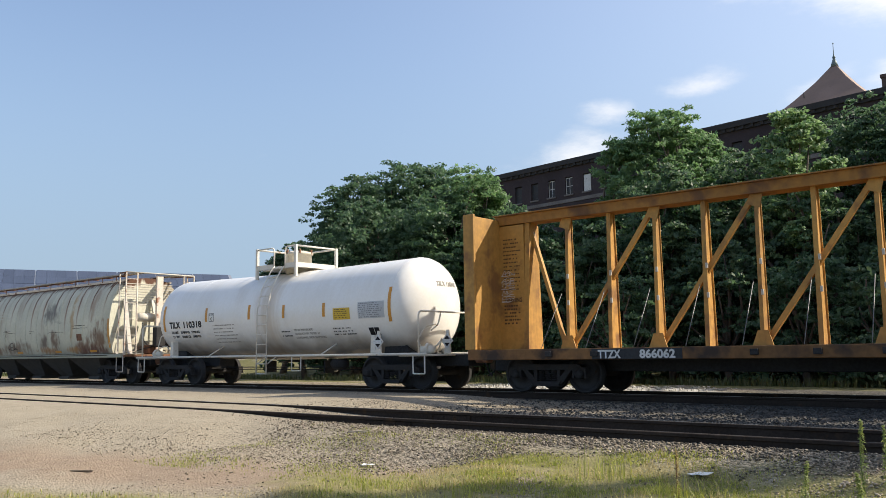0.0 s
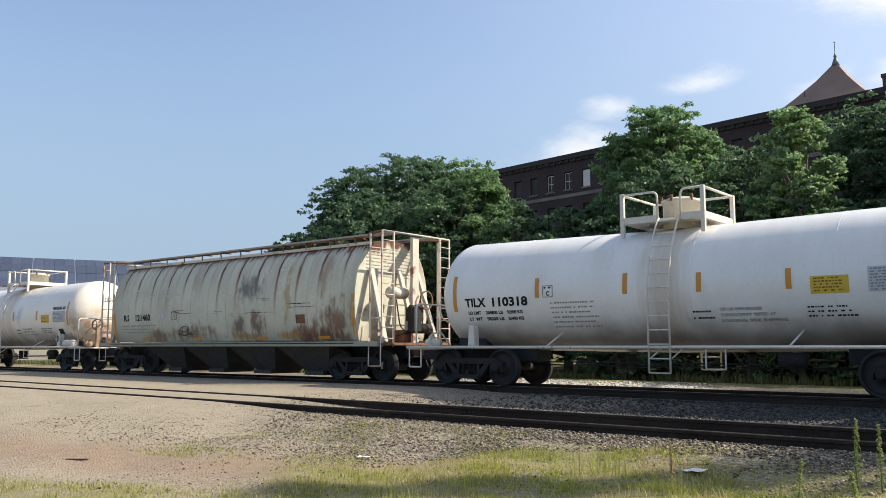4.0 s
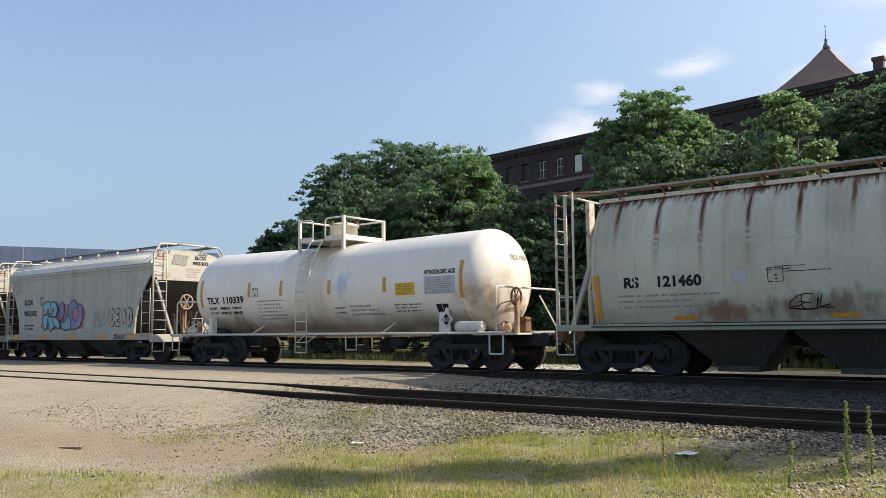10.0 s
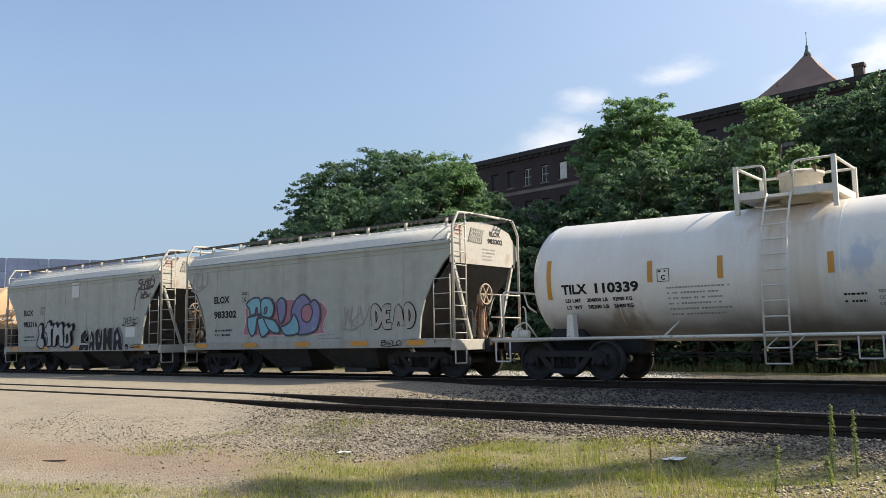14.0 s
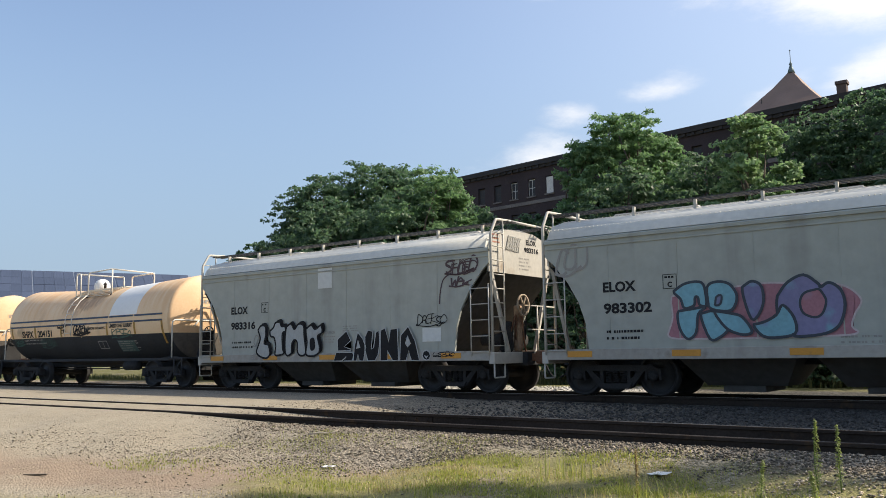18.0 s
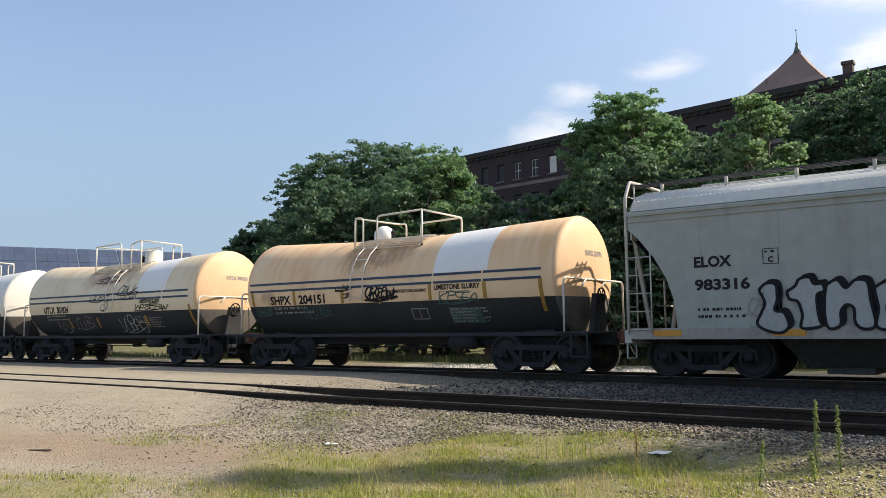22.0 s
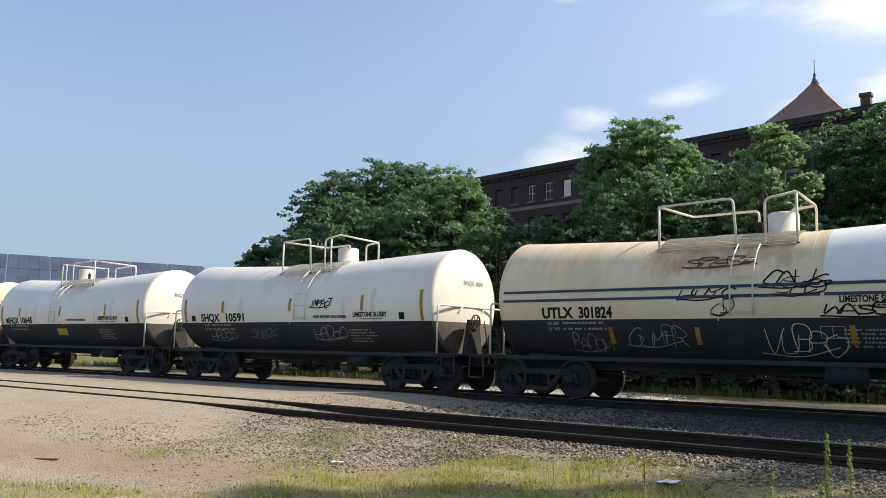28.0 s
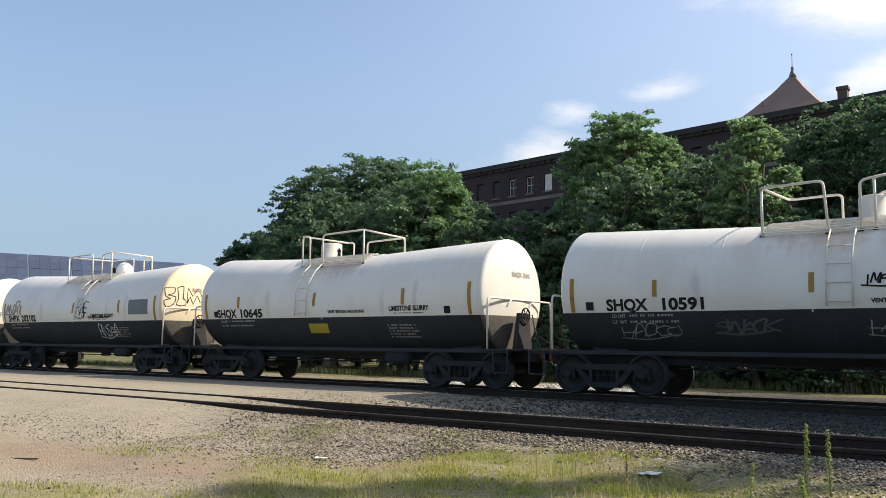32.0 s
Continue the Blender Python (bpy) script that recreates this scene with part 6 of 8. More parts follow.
    letter(car, num, *marks[1], 1.83, 0.23, ink_black, surf)
    for row, word in enumerate(("LD LMT", "LT WT")):
        letter(car, word, marks[0][0] + 0.1, marks[0][0] + 0.42, 1.68 - row * 0.13, 0.065, ink_faint, surf)
    stuff(part("small_print", bars(surf, marks[0][0] + 0.5, marks[0][0] + 1.7, 1.74, 2, 0.13, 0.06, seed), ink_faint, car))
    letter(car, "LIMESTONE SLURRY", cargo[0], cargo[1], cargo[2], 0.12, ink_black, surf)
    if m > 0 or not stripes:
        letter(car, "VENT BEFORE UNLOADING", *((0.24, 1.58) if m > 0 else (1.0, 2.3)), cargo[2] - 0.03, 0.075, ink_black, surf)
    stuff(part("small_print", bars(surf, cargo[0] + 0.15, cargo[1] - 0.15, cargo[2] - 0.05, 1, 0.1, 0.03, seed + 2), ink_black, car))
    stuff(part("small_print", bars(surf, 2.31, 3.36, 1.58, 5, 0.075, 0.045, seed + 3), ink_faint, car))
    return car


# ---- covered hoppers ----
def section_hull(xs, section):
    """Plating through the same section of (y, z) points at each x."""
    bm = bmesh.new()
    rings = [[bm.verts.new((x, y, z)) for y, z in section] for x in xs]
    for a, b in zip(rings, rings[1:]):
        for k in range(len(section) - 1):
            f = bm.faces.new((a[k], a[k + 1], b[k + 1], b[k]))
            f.smooth = True
    bm.faces.new(rings[0]), bm.faces.new(rings[-1][::-1])
    bmesh.ops.recalc_face_normals(bm, faces=bm.faces)
    return bm


def discharge_bays(car, centres, w, material, y=1.2, z0=0.24, z1=1.0, taper=0.5):
    for x in centres:
        bm = bmesh.new()
        lo = [bm.verts.new((x + a * (w / 2 - taper), b * 0.55, z0)) for a, b in ((-1, -1), (1, -1), (1, 1), (-1, 1))]
        hi = [bm.verts.new((x + a * w / 2, b * y, z1)) for a, b in ((-1, -1), (1, -1), (1, 1), (-1, 1))]
        bm.faces.new(lo[::-1]), bm.faces.new(hi)
        for k in range(4):
            bm.faces.new((lo[k], lo[(k + 1) % 4], hi[(k + 1) % 4], hi[k]))
        add_box(bm, x - 0.42, x + 0.42, -0.7, 0.7, z0 - 0.12, z0 - 0.002)
        part("discharge_bay", bm, material, car)


def rusty_hopper_car(x):
    """Round-sided covered hopper, rust running from the roof seams, open cages at the ends."""
    car = make_car("hopper_car", "round-sided grey-green covered hopper car streaked with rust", x, category="hopper car")
    half = 6.38
    side = [(-1.36, 1.14), (-1.46, 1.45), (-1.53, 1.8), (-1.56, 2.2), (-1.54, 2.6), (-1.47, 3.0), (-1.35, 3.37), (-1.17, 3.68), (-0.95, 3.90)]
    sec = side + [(-0.55, 4.02), (0, 4.06), (0.55, 4.02)] + [(-y, z) for y, z in reversed(side)]
    part("body", section_hull(np.linspace(-half, half, 13), sec), rusty_hopper, car, "rust-streaked round-sided body")
    zs, ys = [p[1] for p in side], [p[0] for p in side]
    surf = lambda xx, z: float(np.interp(z, zs, ys))
    for k in range(14):
        xx = -half + 0.06 + k * (2 * half - 0.12) / 13
        for s in (-1, 1):
            bm = bmesh.new()
            pts = [(xx, s * (abs(y) + 0.004), z) for y, z in side]
            for a, b in zip(pts, pts[1:]):
                add_bar(bm, a, b, 0.03, 0.01, (0, s, 0.2))
            part("rib", bm, rusty_hopper, car)
    for s in (-1, 1):
        part("side_sill", box(-half - 0.9, half + 0.9, *sorted((s * 1.44, s * 1.58)), 0.98, 1.12, 0.01), sill_green, car, "grimy green-grey side sill")
        part("sill_pipe", pipe([(-half, s * 1.60, 1.07), (half, s * 1.60, 1.07)], 0.014, 6), truck_iron, car)
        part("eave_angle", box(-half - 0.05, half + 0.05, *sorted((s * 0.93, s * 1.02)), 3.88, 3.97, 0.006), rust_cream, car, "rust-bled cream eave angle")
        for k in range(12):
            xx = -half + 0.5 + k * (2 * half - 1.0) / 11
            bm = bmesh.new()
            add_bar(bm, (xx, s * 1.02, 3.92), (xx - 0.14, s * 0.96, 4.14), 0.035), add_bar(bm, (xx - 0.14, s * 0.98, 4.125), (xx - 0.1, s * 0.55, 4.125), 0.03)
            part("walk_bracket", bm, rust_plain, car)
        part("roof_walk", box(-half - 0.9, half + 0.9, *sorted((s * 0.62, s * 0.98)), 4.14, 4.19, 0.006), mat("weathered grey walk", (0.36, 0.34, 0.31), 0.8, 0, 3, 0.2, (0.22, 0.15, 0.11), 0.63), car, "rusty grating roof walk")
        # end slope, end plate lines, cage
        e = s * half
        bm = bmesh.new()
        for k in range(9):
            z = 3.0 + k * 0.1
            add_box(bm, *sorted((e, e + s * 0.012)), -1.1, 1.1, z, z + 0.03)
        part("end_corrugation", bm, hopper_pale, car)
        part("end_platform", box(*sorted((e + s * 0.05, e + s * 1.0)), -1.5, 1.5, 1.0, 1.08, 0.01), rust_plain, car)
        for y in (-1.1, 0.2, 1.1):
            bm = bmesh.new()
            add_bar(bm, (e + s * 0.75, y, 1.1), (e + s * 0.08, y * 0.9, 3.2), 0.14, 0.09)
            part("end_brace", bm, hopper_pale, car)
        part("cage_post", prism([(-0.09, 1.0), (0.09, 1.0), (0.13, 2.2), (0.13, 4.1), (-0.13, 4.1), (-0.13, 2.2)], *sorted((e + s * 0.80, e + s * 0.90)), "x"), rust_cream, car, "broad tapered centre post")
        for y in (-1.46, -1.0, 1.0, 1.46):
            part("cage_post", box(e + s * 0.95 - 0.025, e + s * 0.95 + 0.025, y - 0.022, y + 0.022, 0.98, 4.16, 0.005), rust_cream, car)
        for y in (-1.46, 1.46):
            part("cage_post", box(e + s * 0.5 - 0.022, e + s * 0.5 + 0.022, y - 0.022, y + 0.022, 1.0, 4.14, 0.005), rust_cream, car)
            part("cage_rail", pipe([(e, y * 0.7, 4.14), (e + s * 0.95, y, 4.16)], 0.03, 6), rust_plain, car)
            part("cage_rail", pipe([(e + s * 0.5, y, 4.14), (e + s * 0.97, y, 4.14)], 0.03, 6), rust_plain, car)
            part("cage_rail", pipe([(e + s * 0.5, y, 1.75), (e + s * 0.95, y, 1.75)], 0.018, 6), rust_cream, car)
        part("cage_rail", pipe([(e + s * 0.95, -1.46, 4.16), (e + s * 0.95, 1.46, 4.16)], 0.03, 6), hopper_pale, car)
        lad = sorted((e + s * 0.5, e + s * 0.95))
        part("corner_step", hoop([(lad[0], -1.5, 1.2), (lad[0], -1.5, 0.45), (lad[1], -1.5, 0.45), (lad[1], -1.5, 1.2)], 0.017, 0.03), rust_cream, car, "rusted corner step")
        lad = part("end_ladder", pipe([(e + s * 0.98, -1.02, 1.0), (e + s * 0.98, -1.02, 4.14)], 0.016, 6), rust_cream, car)
        rung = mesh_of("rung", pipe([(e + s * 0.98, -1.44, 0), (e + s * 0.98, -1.02, 0)], 0.012, 6), rust_cream)
        for k in range(10):
            part("rung", rung, None, lad).location = (0, 0, 1.2 + 0.3 * k)
        lad = part("end_ladder", pipe([(e + s * 0.98, 1.02, 1.0), (e + s * 0.98, 1.02, 4.14)], 0.016, 6), rust_cream, car)
        for k in range(10):
            part("rung", rung, None, lad).location = (0, 2.46, 1.2 + 0.3 * k)
    # brake gear on the leading end
    part("reservoir", moved(lathe([(-0.36, 0.05), (-0.32, 0.17), (0.32, 0.17), (0.36, 0.05)], 16, "y"), pose(half + 0.5, -0.35, 2.5)), dome_buff, car, "rust-stained air reservoir")
    part("brake_wheel", moved(lathe([(-0.02, 0.24), (0.02, 0.24), (0.02, 0.28), (-0.02, 0.28), (-0.02, 0.24)], 22, "x", False), pose(half + 1.0, 0.35, 2.3)), rust_plain, car, "rusty hand-brake wheel")
    part("brake_valve", box(half + 0.4, half + 0.8, 0.1, 0.5, 1.7, 2.1, 0.04), truck_iron, car)
    part("brake_valve", box(half + 0.72, half + 0.96, -0.2, 0.25, 1.35, 2.15, 0.06), truck_iron, car, "dark brake valve casting")
    part("brake_cylinder", moved(lathe([(-0.3, 0.15), (0.3, 0.15), (0.34, 0.05)], 14, "y"), pose(half + 0.55, 0.7, 1.5)), truck_iron, car)
    part("brake_valve", box(half + 0.3, half + 0.7, -0.3, 0.1, 1.1, 1.45, 0.04), rust_plain, car)
    for k, (y0, y1) in enumerate(((-0.6, 0.5), (0.4, -0.9))):
        part("brake_pipe", pipe(rounded([(half + 0.7, y0, 2.3), (half + 0.85, y0, 1.5), (half + 0.6, y1, 1.2)], 0.2), 0.02, 6), truck_iron, car)
    trucks(car, (-5.9, 5.9))
    couplers(car, (-7.25, 7.25))
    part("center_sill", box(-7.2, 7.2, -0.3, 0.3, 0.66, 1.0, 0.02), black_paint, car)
    discharge_bays(car, (-3.5, -1.1, 1.35, 3.8), 2.4, hopper_grime_shade, taper=0.72)
    letter(car, "RS", -5.6, -5.25, 1.90, 0.21, ink_black, surf)
    letter(car, "121460", -4.82, -3.87, 1.90, 0.21, ink_black, surf)
    stuff(part("small_print", bars(surf, -5.75, -3.5, 1.74, 3, 0.12, 0.055, 31), ink_faint, car))
    stuff(part("stencil_box", patch(surf, -3.2, -2.96, 1.95, 2.15), grey_mark, car))
    for a, b, c, d in ((-2.55, -2.25, 2.17, 2.182), (-2.55, -2.25, 1.90, 1.912), (-2.55, -2.538, 1.915, 2.167), (-2.262, -2.25, 1.915, 2.167)):
        part("stencil_box", patch(surf, a, b, c, d, thick=0.002), ink_black, car)
    letter(car, "C", -2.45, -2.36, 1.95, 0.09, ink_black, surf)
    part("primer_patch", patch(surf, 3.89, 4.29, 1.66, 1.92), rust_plain, car, "brown primer patch")
    for xm in (-4.3, -1.2, 2.2, 5.0):
        part("reflector", patch(surf, xm - 0.25, xm + 0.25, 1.2, 1.28), orange_mark, car)
    part("reflector", patch(surf, 6.24, 6.36, 1.35, 2.45), orange_mark, car, "worn yellow end stripe")
    part("reflector", patch(surf, -6.34, -6.2, 1.25, 2.2), orange_mark, car, "worn yellow end stripe")
    ghost = mat("ghost of painted-over letters", (0.53, 0.525, 0.425), 0.65, 0, 2, 0.1)
    stuff(part("painted_over_lettering", bars(surf, -5.3, -1.7, 3.02, 3, 0.125, 0.085, 44), ghost, car, "faint smudges of painted-over letters"))
    tag(car, -2.2, -1.45, 1.36, 1.66, surf, ink_black, 71, 0.025, "=GEIL")
    for k, (xa, xb, z) in enumerate(((-0.2, 0.6, 2.1), (1.4, 3.6, 2.02), (2.0, 3.0, 2.45), (3.2, 5.2, 2.2), (-2.6, -1.2, 2.15))):
        rnd = random.Random(80 + k)
        for q in range(3):
            a = xa + rnd.uniform(0, 0.4) * (xb - xa)
            b = a + rnd.uniform(0.3, 0.6) * (xb - xa)
            zq = z + rnd.uniform(-0.06, 0.06)
            pts = [(a + (b - a) * i / 8, zq + rnd.uniform(-0.008, 0.008)) for i in range(9)]
            part("scrape", ribbon(surf, pts, rnd.uniform(0.006, 0.016), 0.006), ink_black, car, "dark scrape along the side")
    return car


def end_cut(e, s):
    """The curve by which the side plate draws in over the end bogie."""
    return [(e, 3.12), (e - s * 0.22, 2.92), (e - s * 0.56, 2.5), (e - s * 0.82, 2.05), (e - s * 0.97, 1.6), (e - s * 1.03, 1.03)]


def end_text(car, body, y0, y1, z0, h, x, cap=0.69):
    """Writing on the leading end sheet."""
    me = text_mesh(body)
    co = np.empty(len(me.vertices) * 3, np.float32)
    me.vertices.foreach_get("co", co)
    co = co.reshape(-1, 3)
    w = co[:, 0].max() - co[:, 0].min()
    out = np.stack([np.full(len(co), x + 0.006), y0 + (co[:, 0] - co[:, 0].min()) / w * (y1 - y0), z0 + co[:, 1] * (h / cap)], 1)
    me.vertices.foreach_set("co", out.astype(np.float32).ravel())
    me.materials.clear()
    me.materials.append(ink_black)
    return part("lettering", me, None, car)


def grain_hopper(x, label, number, seed):
    """Straight-sided covered hopper with peaked roof, running boards, ladders and pale end frames."""
    car = make_car("hopper_car", label, x, category="hopper car")
    half, y0, eave = 5.42, -1.53, 3.42
    surf = flat_side(y0)
    top = [(half, eave), (-half, eave)]
    outline = top + end_cut(-half, -1) + end_cut(half, 1)[::-1]
    for s in (-1, 1):
        part("side_plate", prism(outline, s * 1.53, s * 1.47), hopper_grey, car, "smooth grey side plate")
        part("side_sill", box(-half, half, *sorted((s * 1.44, s * 1.56)), 0.80, 1.03, 0.008), sill_grey, car, "grimy pale side sill")
        part("eave_rail", prism([(s * 1.47, eave - 0.02), (s * 1.575, eave - 0.02), (s * 1.575, eave + 0.05), (s * 1.5, eave + 0.09), (s * 1.47, eave + 0.09)], -half, half, "x"), hopper_grey, car)
        part("eave_ledge", box(-half, half, *sorted((s * 1.531, s * 1.552)), eave - 0.15, eave - 0.11, 0.004), hopper_grey, car)
    for k in range(1, 7):
        xx = -half + k * 2 * half / 7
        part("plate_seam", box(xx - 0.012, xx + 0.012, y0 - 0.006, y0 - 0.001, 1.05, eave - 0.03), hopper_grey, car)
    roof = [(-1.53, eave + 0.09), (-1.47, eave + 0.24), (-1.3, eave + 0.42), (-0.7, eave + 0.60), (0, eave + 0.66), (0.7, eave + 0.60), (1.3, eave + 0.42), (1.47, eave + 0.24), (1.53, eave + 0.09)]
    part("roof", section_hull(np.linspace(-half + 0.08, half - 0.08, 5), roof), roof_lit, car, "pale curved roof sheet")
    bm = bmesh.new()
    for k in range(110):
        xx = -half + 0.1 + k * (2 * half - 0.2) / 109
        add_bar(bm, (xx, -1.42, eave + 0.31), (xx, -0.72, eave + 0.60), 0.018, 0.014)
    part("roof_corrugation", bm, roof_lit, car)
    for s in (-1, 1):
        bm = bmesh.new()
        for k in range(3):
            add_box(bm, -half - 0.25, half + 0.25, *sorted((s * (0.62 + 0.16 * k), s * (0.66 + 0.16 * k))), 4.15, 4.18)
        for k in range(74):
            xx = -half - 0.2 + k * (2 * half + 0.4) / 73
            add_box(bm, xx, xx + 0.03, *sorted((s * 0.62, s * 0.98)), 4.16, 4.175)
        part("running_board", bm, mat("grimy grating", (0.085, 0.082, 0.078), 0.7, 0.2, 5, 0.2), car, "dark grating roof walk")
        for k in range(8):
            xx = -half + 0.55 + k * (2 * half - 1.1) / 7
            part("walk_support", box(xx - 0.028, xx + 0.028, *sorted((s * 0.88, s * 0.97)), eave + 0.5, 4.149, 0.004), hopper_pale, car)
    for k in range(3):
        part("roof_hatch", box(-half + 1.2 + k * 3.3, -half + 3.2 + k * 3.3, -0.4, 0.4, eave + 0.60, eave + 0.70, 0.03), hopper_pale, car)
    for s in (-1, 1):
        e = s * half
        # end sheet over the slope, then the slope running in
        part("end_sheet", prism([(-1.47, 2.92), (1.47, 2.92), (1.47, eave + 0.1), (1.2, eave + 0.44), (0.6, eave + 0.6), (-0.6, eave + 0.6), (-1.2, eave + 0.44), (-1.47, eave + 0.1)], e - s * 0.06, e - s * 0.02, "x"), hopper_pale, car, "pale end sheet with stencils")
        bm = bmesh.new()
        q = [bm.verts.new(p) for p in ((e - s * 0.06, -1.46, 2.92), (e - s * 0.06, 1.46, 2.92), (e - s * 1.7, 1.46, 1.03), (e - s * 1.7, -1.46, 1.03))]
        bm.faces.new(q)
        r = bmesh.ops.extrude_face_region(bm, geom=bm.faces[:])
        bmesh.ops.translate(bm, verts=[g for g in r["geom"] if isinstance(g, bmesh.types.BMVert)], vec=(-s * 0.04, 0, -0.03))
        bmesh.ops.recalc_face_normals(bm, faces=bm.faces)
        part("slope_sheet", bm, hopper_grime_shade, car, "grimy sloping end sheet, darkened for shade")
        part("end_platform", box(*sorted((e - s * 1.15, e + s * 0.12)), -1.5, 1.5, 0.92, 0.99, 0.01), deck_wood, car, "rust-stained end deck")
        part("end_sill", box(*sorted((e - s * 0.02, e + s * 0.14)), -1.55, 1.55, 0.72, 0.99, 0.01), hopper_pale, car)
        for y in (-1.5, 1.5):
            k = -1 if y < 0 else 1
            part("end_post", hoop([(e + s * 0.06, y, 0.95), (e + s * 0.06, y, 3.82), (e + s * 0.06, y * 0.84, 4.2), (e + s * 0.06, y * 0.40, 4.22)], 0.036, 0.06), hopper_pale, car, "pale corner post")
            part("end_brace", prism([(k * 1.40, 3.0), (k * 1.32, 3.0), (k * 0.58, 1.0), (k * 0.66, 1.0)], e - s * 0.10, e - s * 0.02, "x"), hopper_pale, car)
        part("end_top_bar", pipe([(e + s * 0.06, -0.6, 4.22), (e + s * 0.06, 0.6, 4.22)], 0.036, 7), hopper_pale, car)
        # side and end ladders at the near corner
        sl = sorted((e - s * 0.50, e + s * 0.02))
        ladder(car, sl[0], sl[1], [(-1.58, 0.92), (-1.58, 2.62)], [1.0 + 0.38 * k for k in range(5)], hopper_pale, name="side_ladder", r=0.016, label="side ladder at the corner")
        lad = part("end_ladder", pipe([(e + s * 0.08, -0.98, 0.95), (e + s * 0.08, -0.98, 4.2)], 0.02, 6), hopper_pale, car, "pale end ladder")
        rung = mesh_of("rung", pipe([(e + s * 0.08, -1.48, 0), (e + s * 0.08, -0.98, 0)], 0.014, 6), hopper_pale)
        for k in range(9):
            part("rung", rung, None, lad).location = (0, 0, 1.15 + 0.34 * k)
        bm = bmesh.new()
        for z in (1.55, 2.15):
            add_pipe(bm, [(e + s * 0.08, 0.1, z), (e + s * 0.08, 1.5, z)], 0.02, 6)
        add_pipe(bm, [(e + s * 0.08, 0.55, 0.95), (e + s * 0.08, 0.55, 2.15)], 0.025, 6)
        part("hand_rail", bm, hopper_pale, car)
        part("end_step", hoop([(e + s * 0.1, -1.5, 0.8), (e + s * 0.1, -1.5, 0.40), (e + s * 0.1, -1.05, 0.40), (e + s * 0.1, -1.05, 0.8)], 0.02, 0.03), hopper_pale, car)
    part("brake_wheel", moved(lathe([(-0.02, 0.24), (0.02, 0.24), (0.02, 0.28), (-0.02, 0.28), (-0.02, 0.24)], 22, "x", False), pose(half + 0.1, -0.15, 2.15)), brake_buff, car, "rust-stained buff hand-brake wheel")
    bm = bmesh.new()
    for k in range(3):
        a = math.pi * k / 3
        add_bar(bm, (half + 0.1, -0.15 - 0.25 * math.cos(a), 2.15 - 0.25 * math.sin(a)), (half + 0.1, -0.15 + 0.25 * math.cos(a), 2.15 + 0.25 * math.sin(a)), 0.03)
    part("spoke", bm, brake_buff, car)
    part("brake_stand", box(half - 0.15, half + 0.02, -0.24, -0.06, 1.0, 2.15, 0.03), deck_wood, car, "rust-stained hand-brake housing")
    part("reservoir", moved(lathe([(-0.5, 0.05), (-0.45, 0.2), (0.45, 0.2), (0.5, 0.05)], 16, "y"), pose(half - 0.55, 0.35, 1.3)), truck_iron, car)
    part("brake_cylinder", moved(lathe([(-0.3, 0.16), (0.3, 0.16)], 14, "x"), pose(half - 0.5, -0.6, 1.3)), truck_iron, car)
    end_x = half - 0.02
    end_text(car, number.split()[0], 0.25, 0.75, 3.72, 0.12, end_x)
    end_text(car, number.split()[1], 0.15, 0.85, 3.52, 0.12, end_x)
    vent = part("vent_screen", prism([(-0.72, 3.52), (-0.12, 3.48), (-0.02, 3.84), (-0.58, 3.88)], end_x + 0.002, end_x + 0.012, "x"), mat("grey vent mesh", (0.30, 0.29, 0.26), 0.7, 0, 6, 0.2), car, "diamond mesh vent screen")
    bm = bmesh.new()
    for k in range(8):
        t = k / 7
        add_bar(bm, (end_x + 0.016, -0.72 + 0.6 * t, 3.52 - 0.04 * t), (end_x + 0.016, -0.58 + 0.56 * max(0, t - 0.25), 3.88 - 0.04 * t), 0.012)
        add_bar(bm, (end_x + 0.022, -0.72 + 0.6 * max(0, t - 0.25), 3.52 - 0.04 * t), (end_x + 0.022, -0.58 + 0.56 * t, 3.88 - 0.04 * t), 0.012)
    part("mesh_wire", bm, hopper_pale, vent)
    stuff(part("small_print", moved(bars(lambda q, z: 0.0, 0.0, 0.62, 3.36, 4, 0.09, 0.045, seed + 9), Matrix(((0, -1, 0, end_x), (1, 0, 0, -0.12), (0, 0, 1, 0), (0, 0, 0, 1)))), ink_faint, car))
    stuff(part("red_print", moved(bars(lambda q, z: 0.0, 0.0, 0.34, 3.86, 3, 0.09, 0.05, seed + 11), Matrix(((0, -1, 0, end_x), (1, 0, 0, -1.3), (0, 0, 1, 0), (0, 0, 0, 1)))), mat("red print", (0.42, 0.16, 0.10), 0.6, 0, 5, 0.1, None, 0.6, 0.0), car))
    for k, (ya, yb, zb) in enumerate(((-0.45, -0.3, 2.0), (0.05, 0.15, 1.9), (0.2, -0.05, 1.7))):
        part("brake_hose", pipe(rounded([(half - 0.3, ya, 1.05), (half - 0.05, ya - 0.05, 1.5), (half + 0.03, (ya + yb) / 2, zb), (half - 0.05, yb, 1.3)], 0.2), 0.022, 6), truck_iron if k else rust_plain, car)
    part("brake_valve", box(half - 0.35, half - 0.05, -0.62, -0.36, 1.0, 1.75, 0.05), truck_iron, car, "dark brake valve casting")
    part("brake_chain", pipe([(half + 0.06, -0.15, 1.9), (half + 0.08, -0.12, 1.3), (half + 0.02, 0.1, 0.85)], 0.02, 5), rust_plain, car)
    trucks(car, (-4.02, 4.02))
    couplers(car, (-5.75, 5.75))
    part("center_sill", box(-5.7, 5.7, -0.3, 0.3, 0.66, 1.0, 0.02), black_paint, car)
    discharge_bays(car, (-1.35, 1.35), 2.6, hopper_grime_shade, 1.35)
    mark, num = number.split()
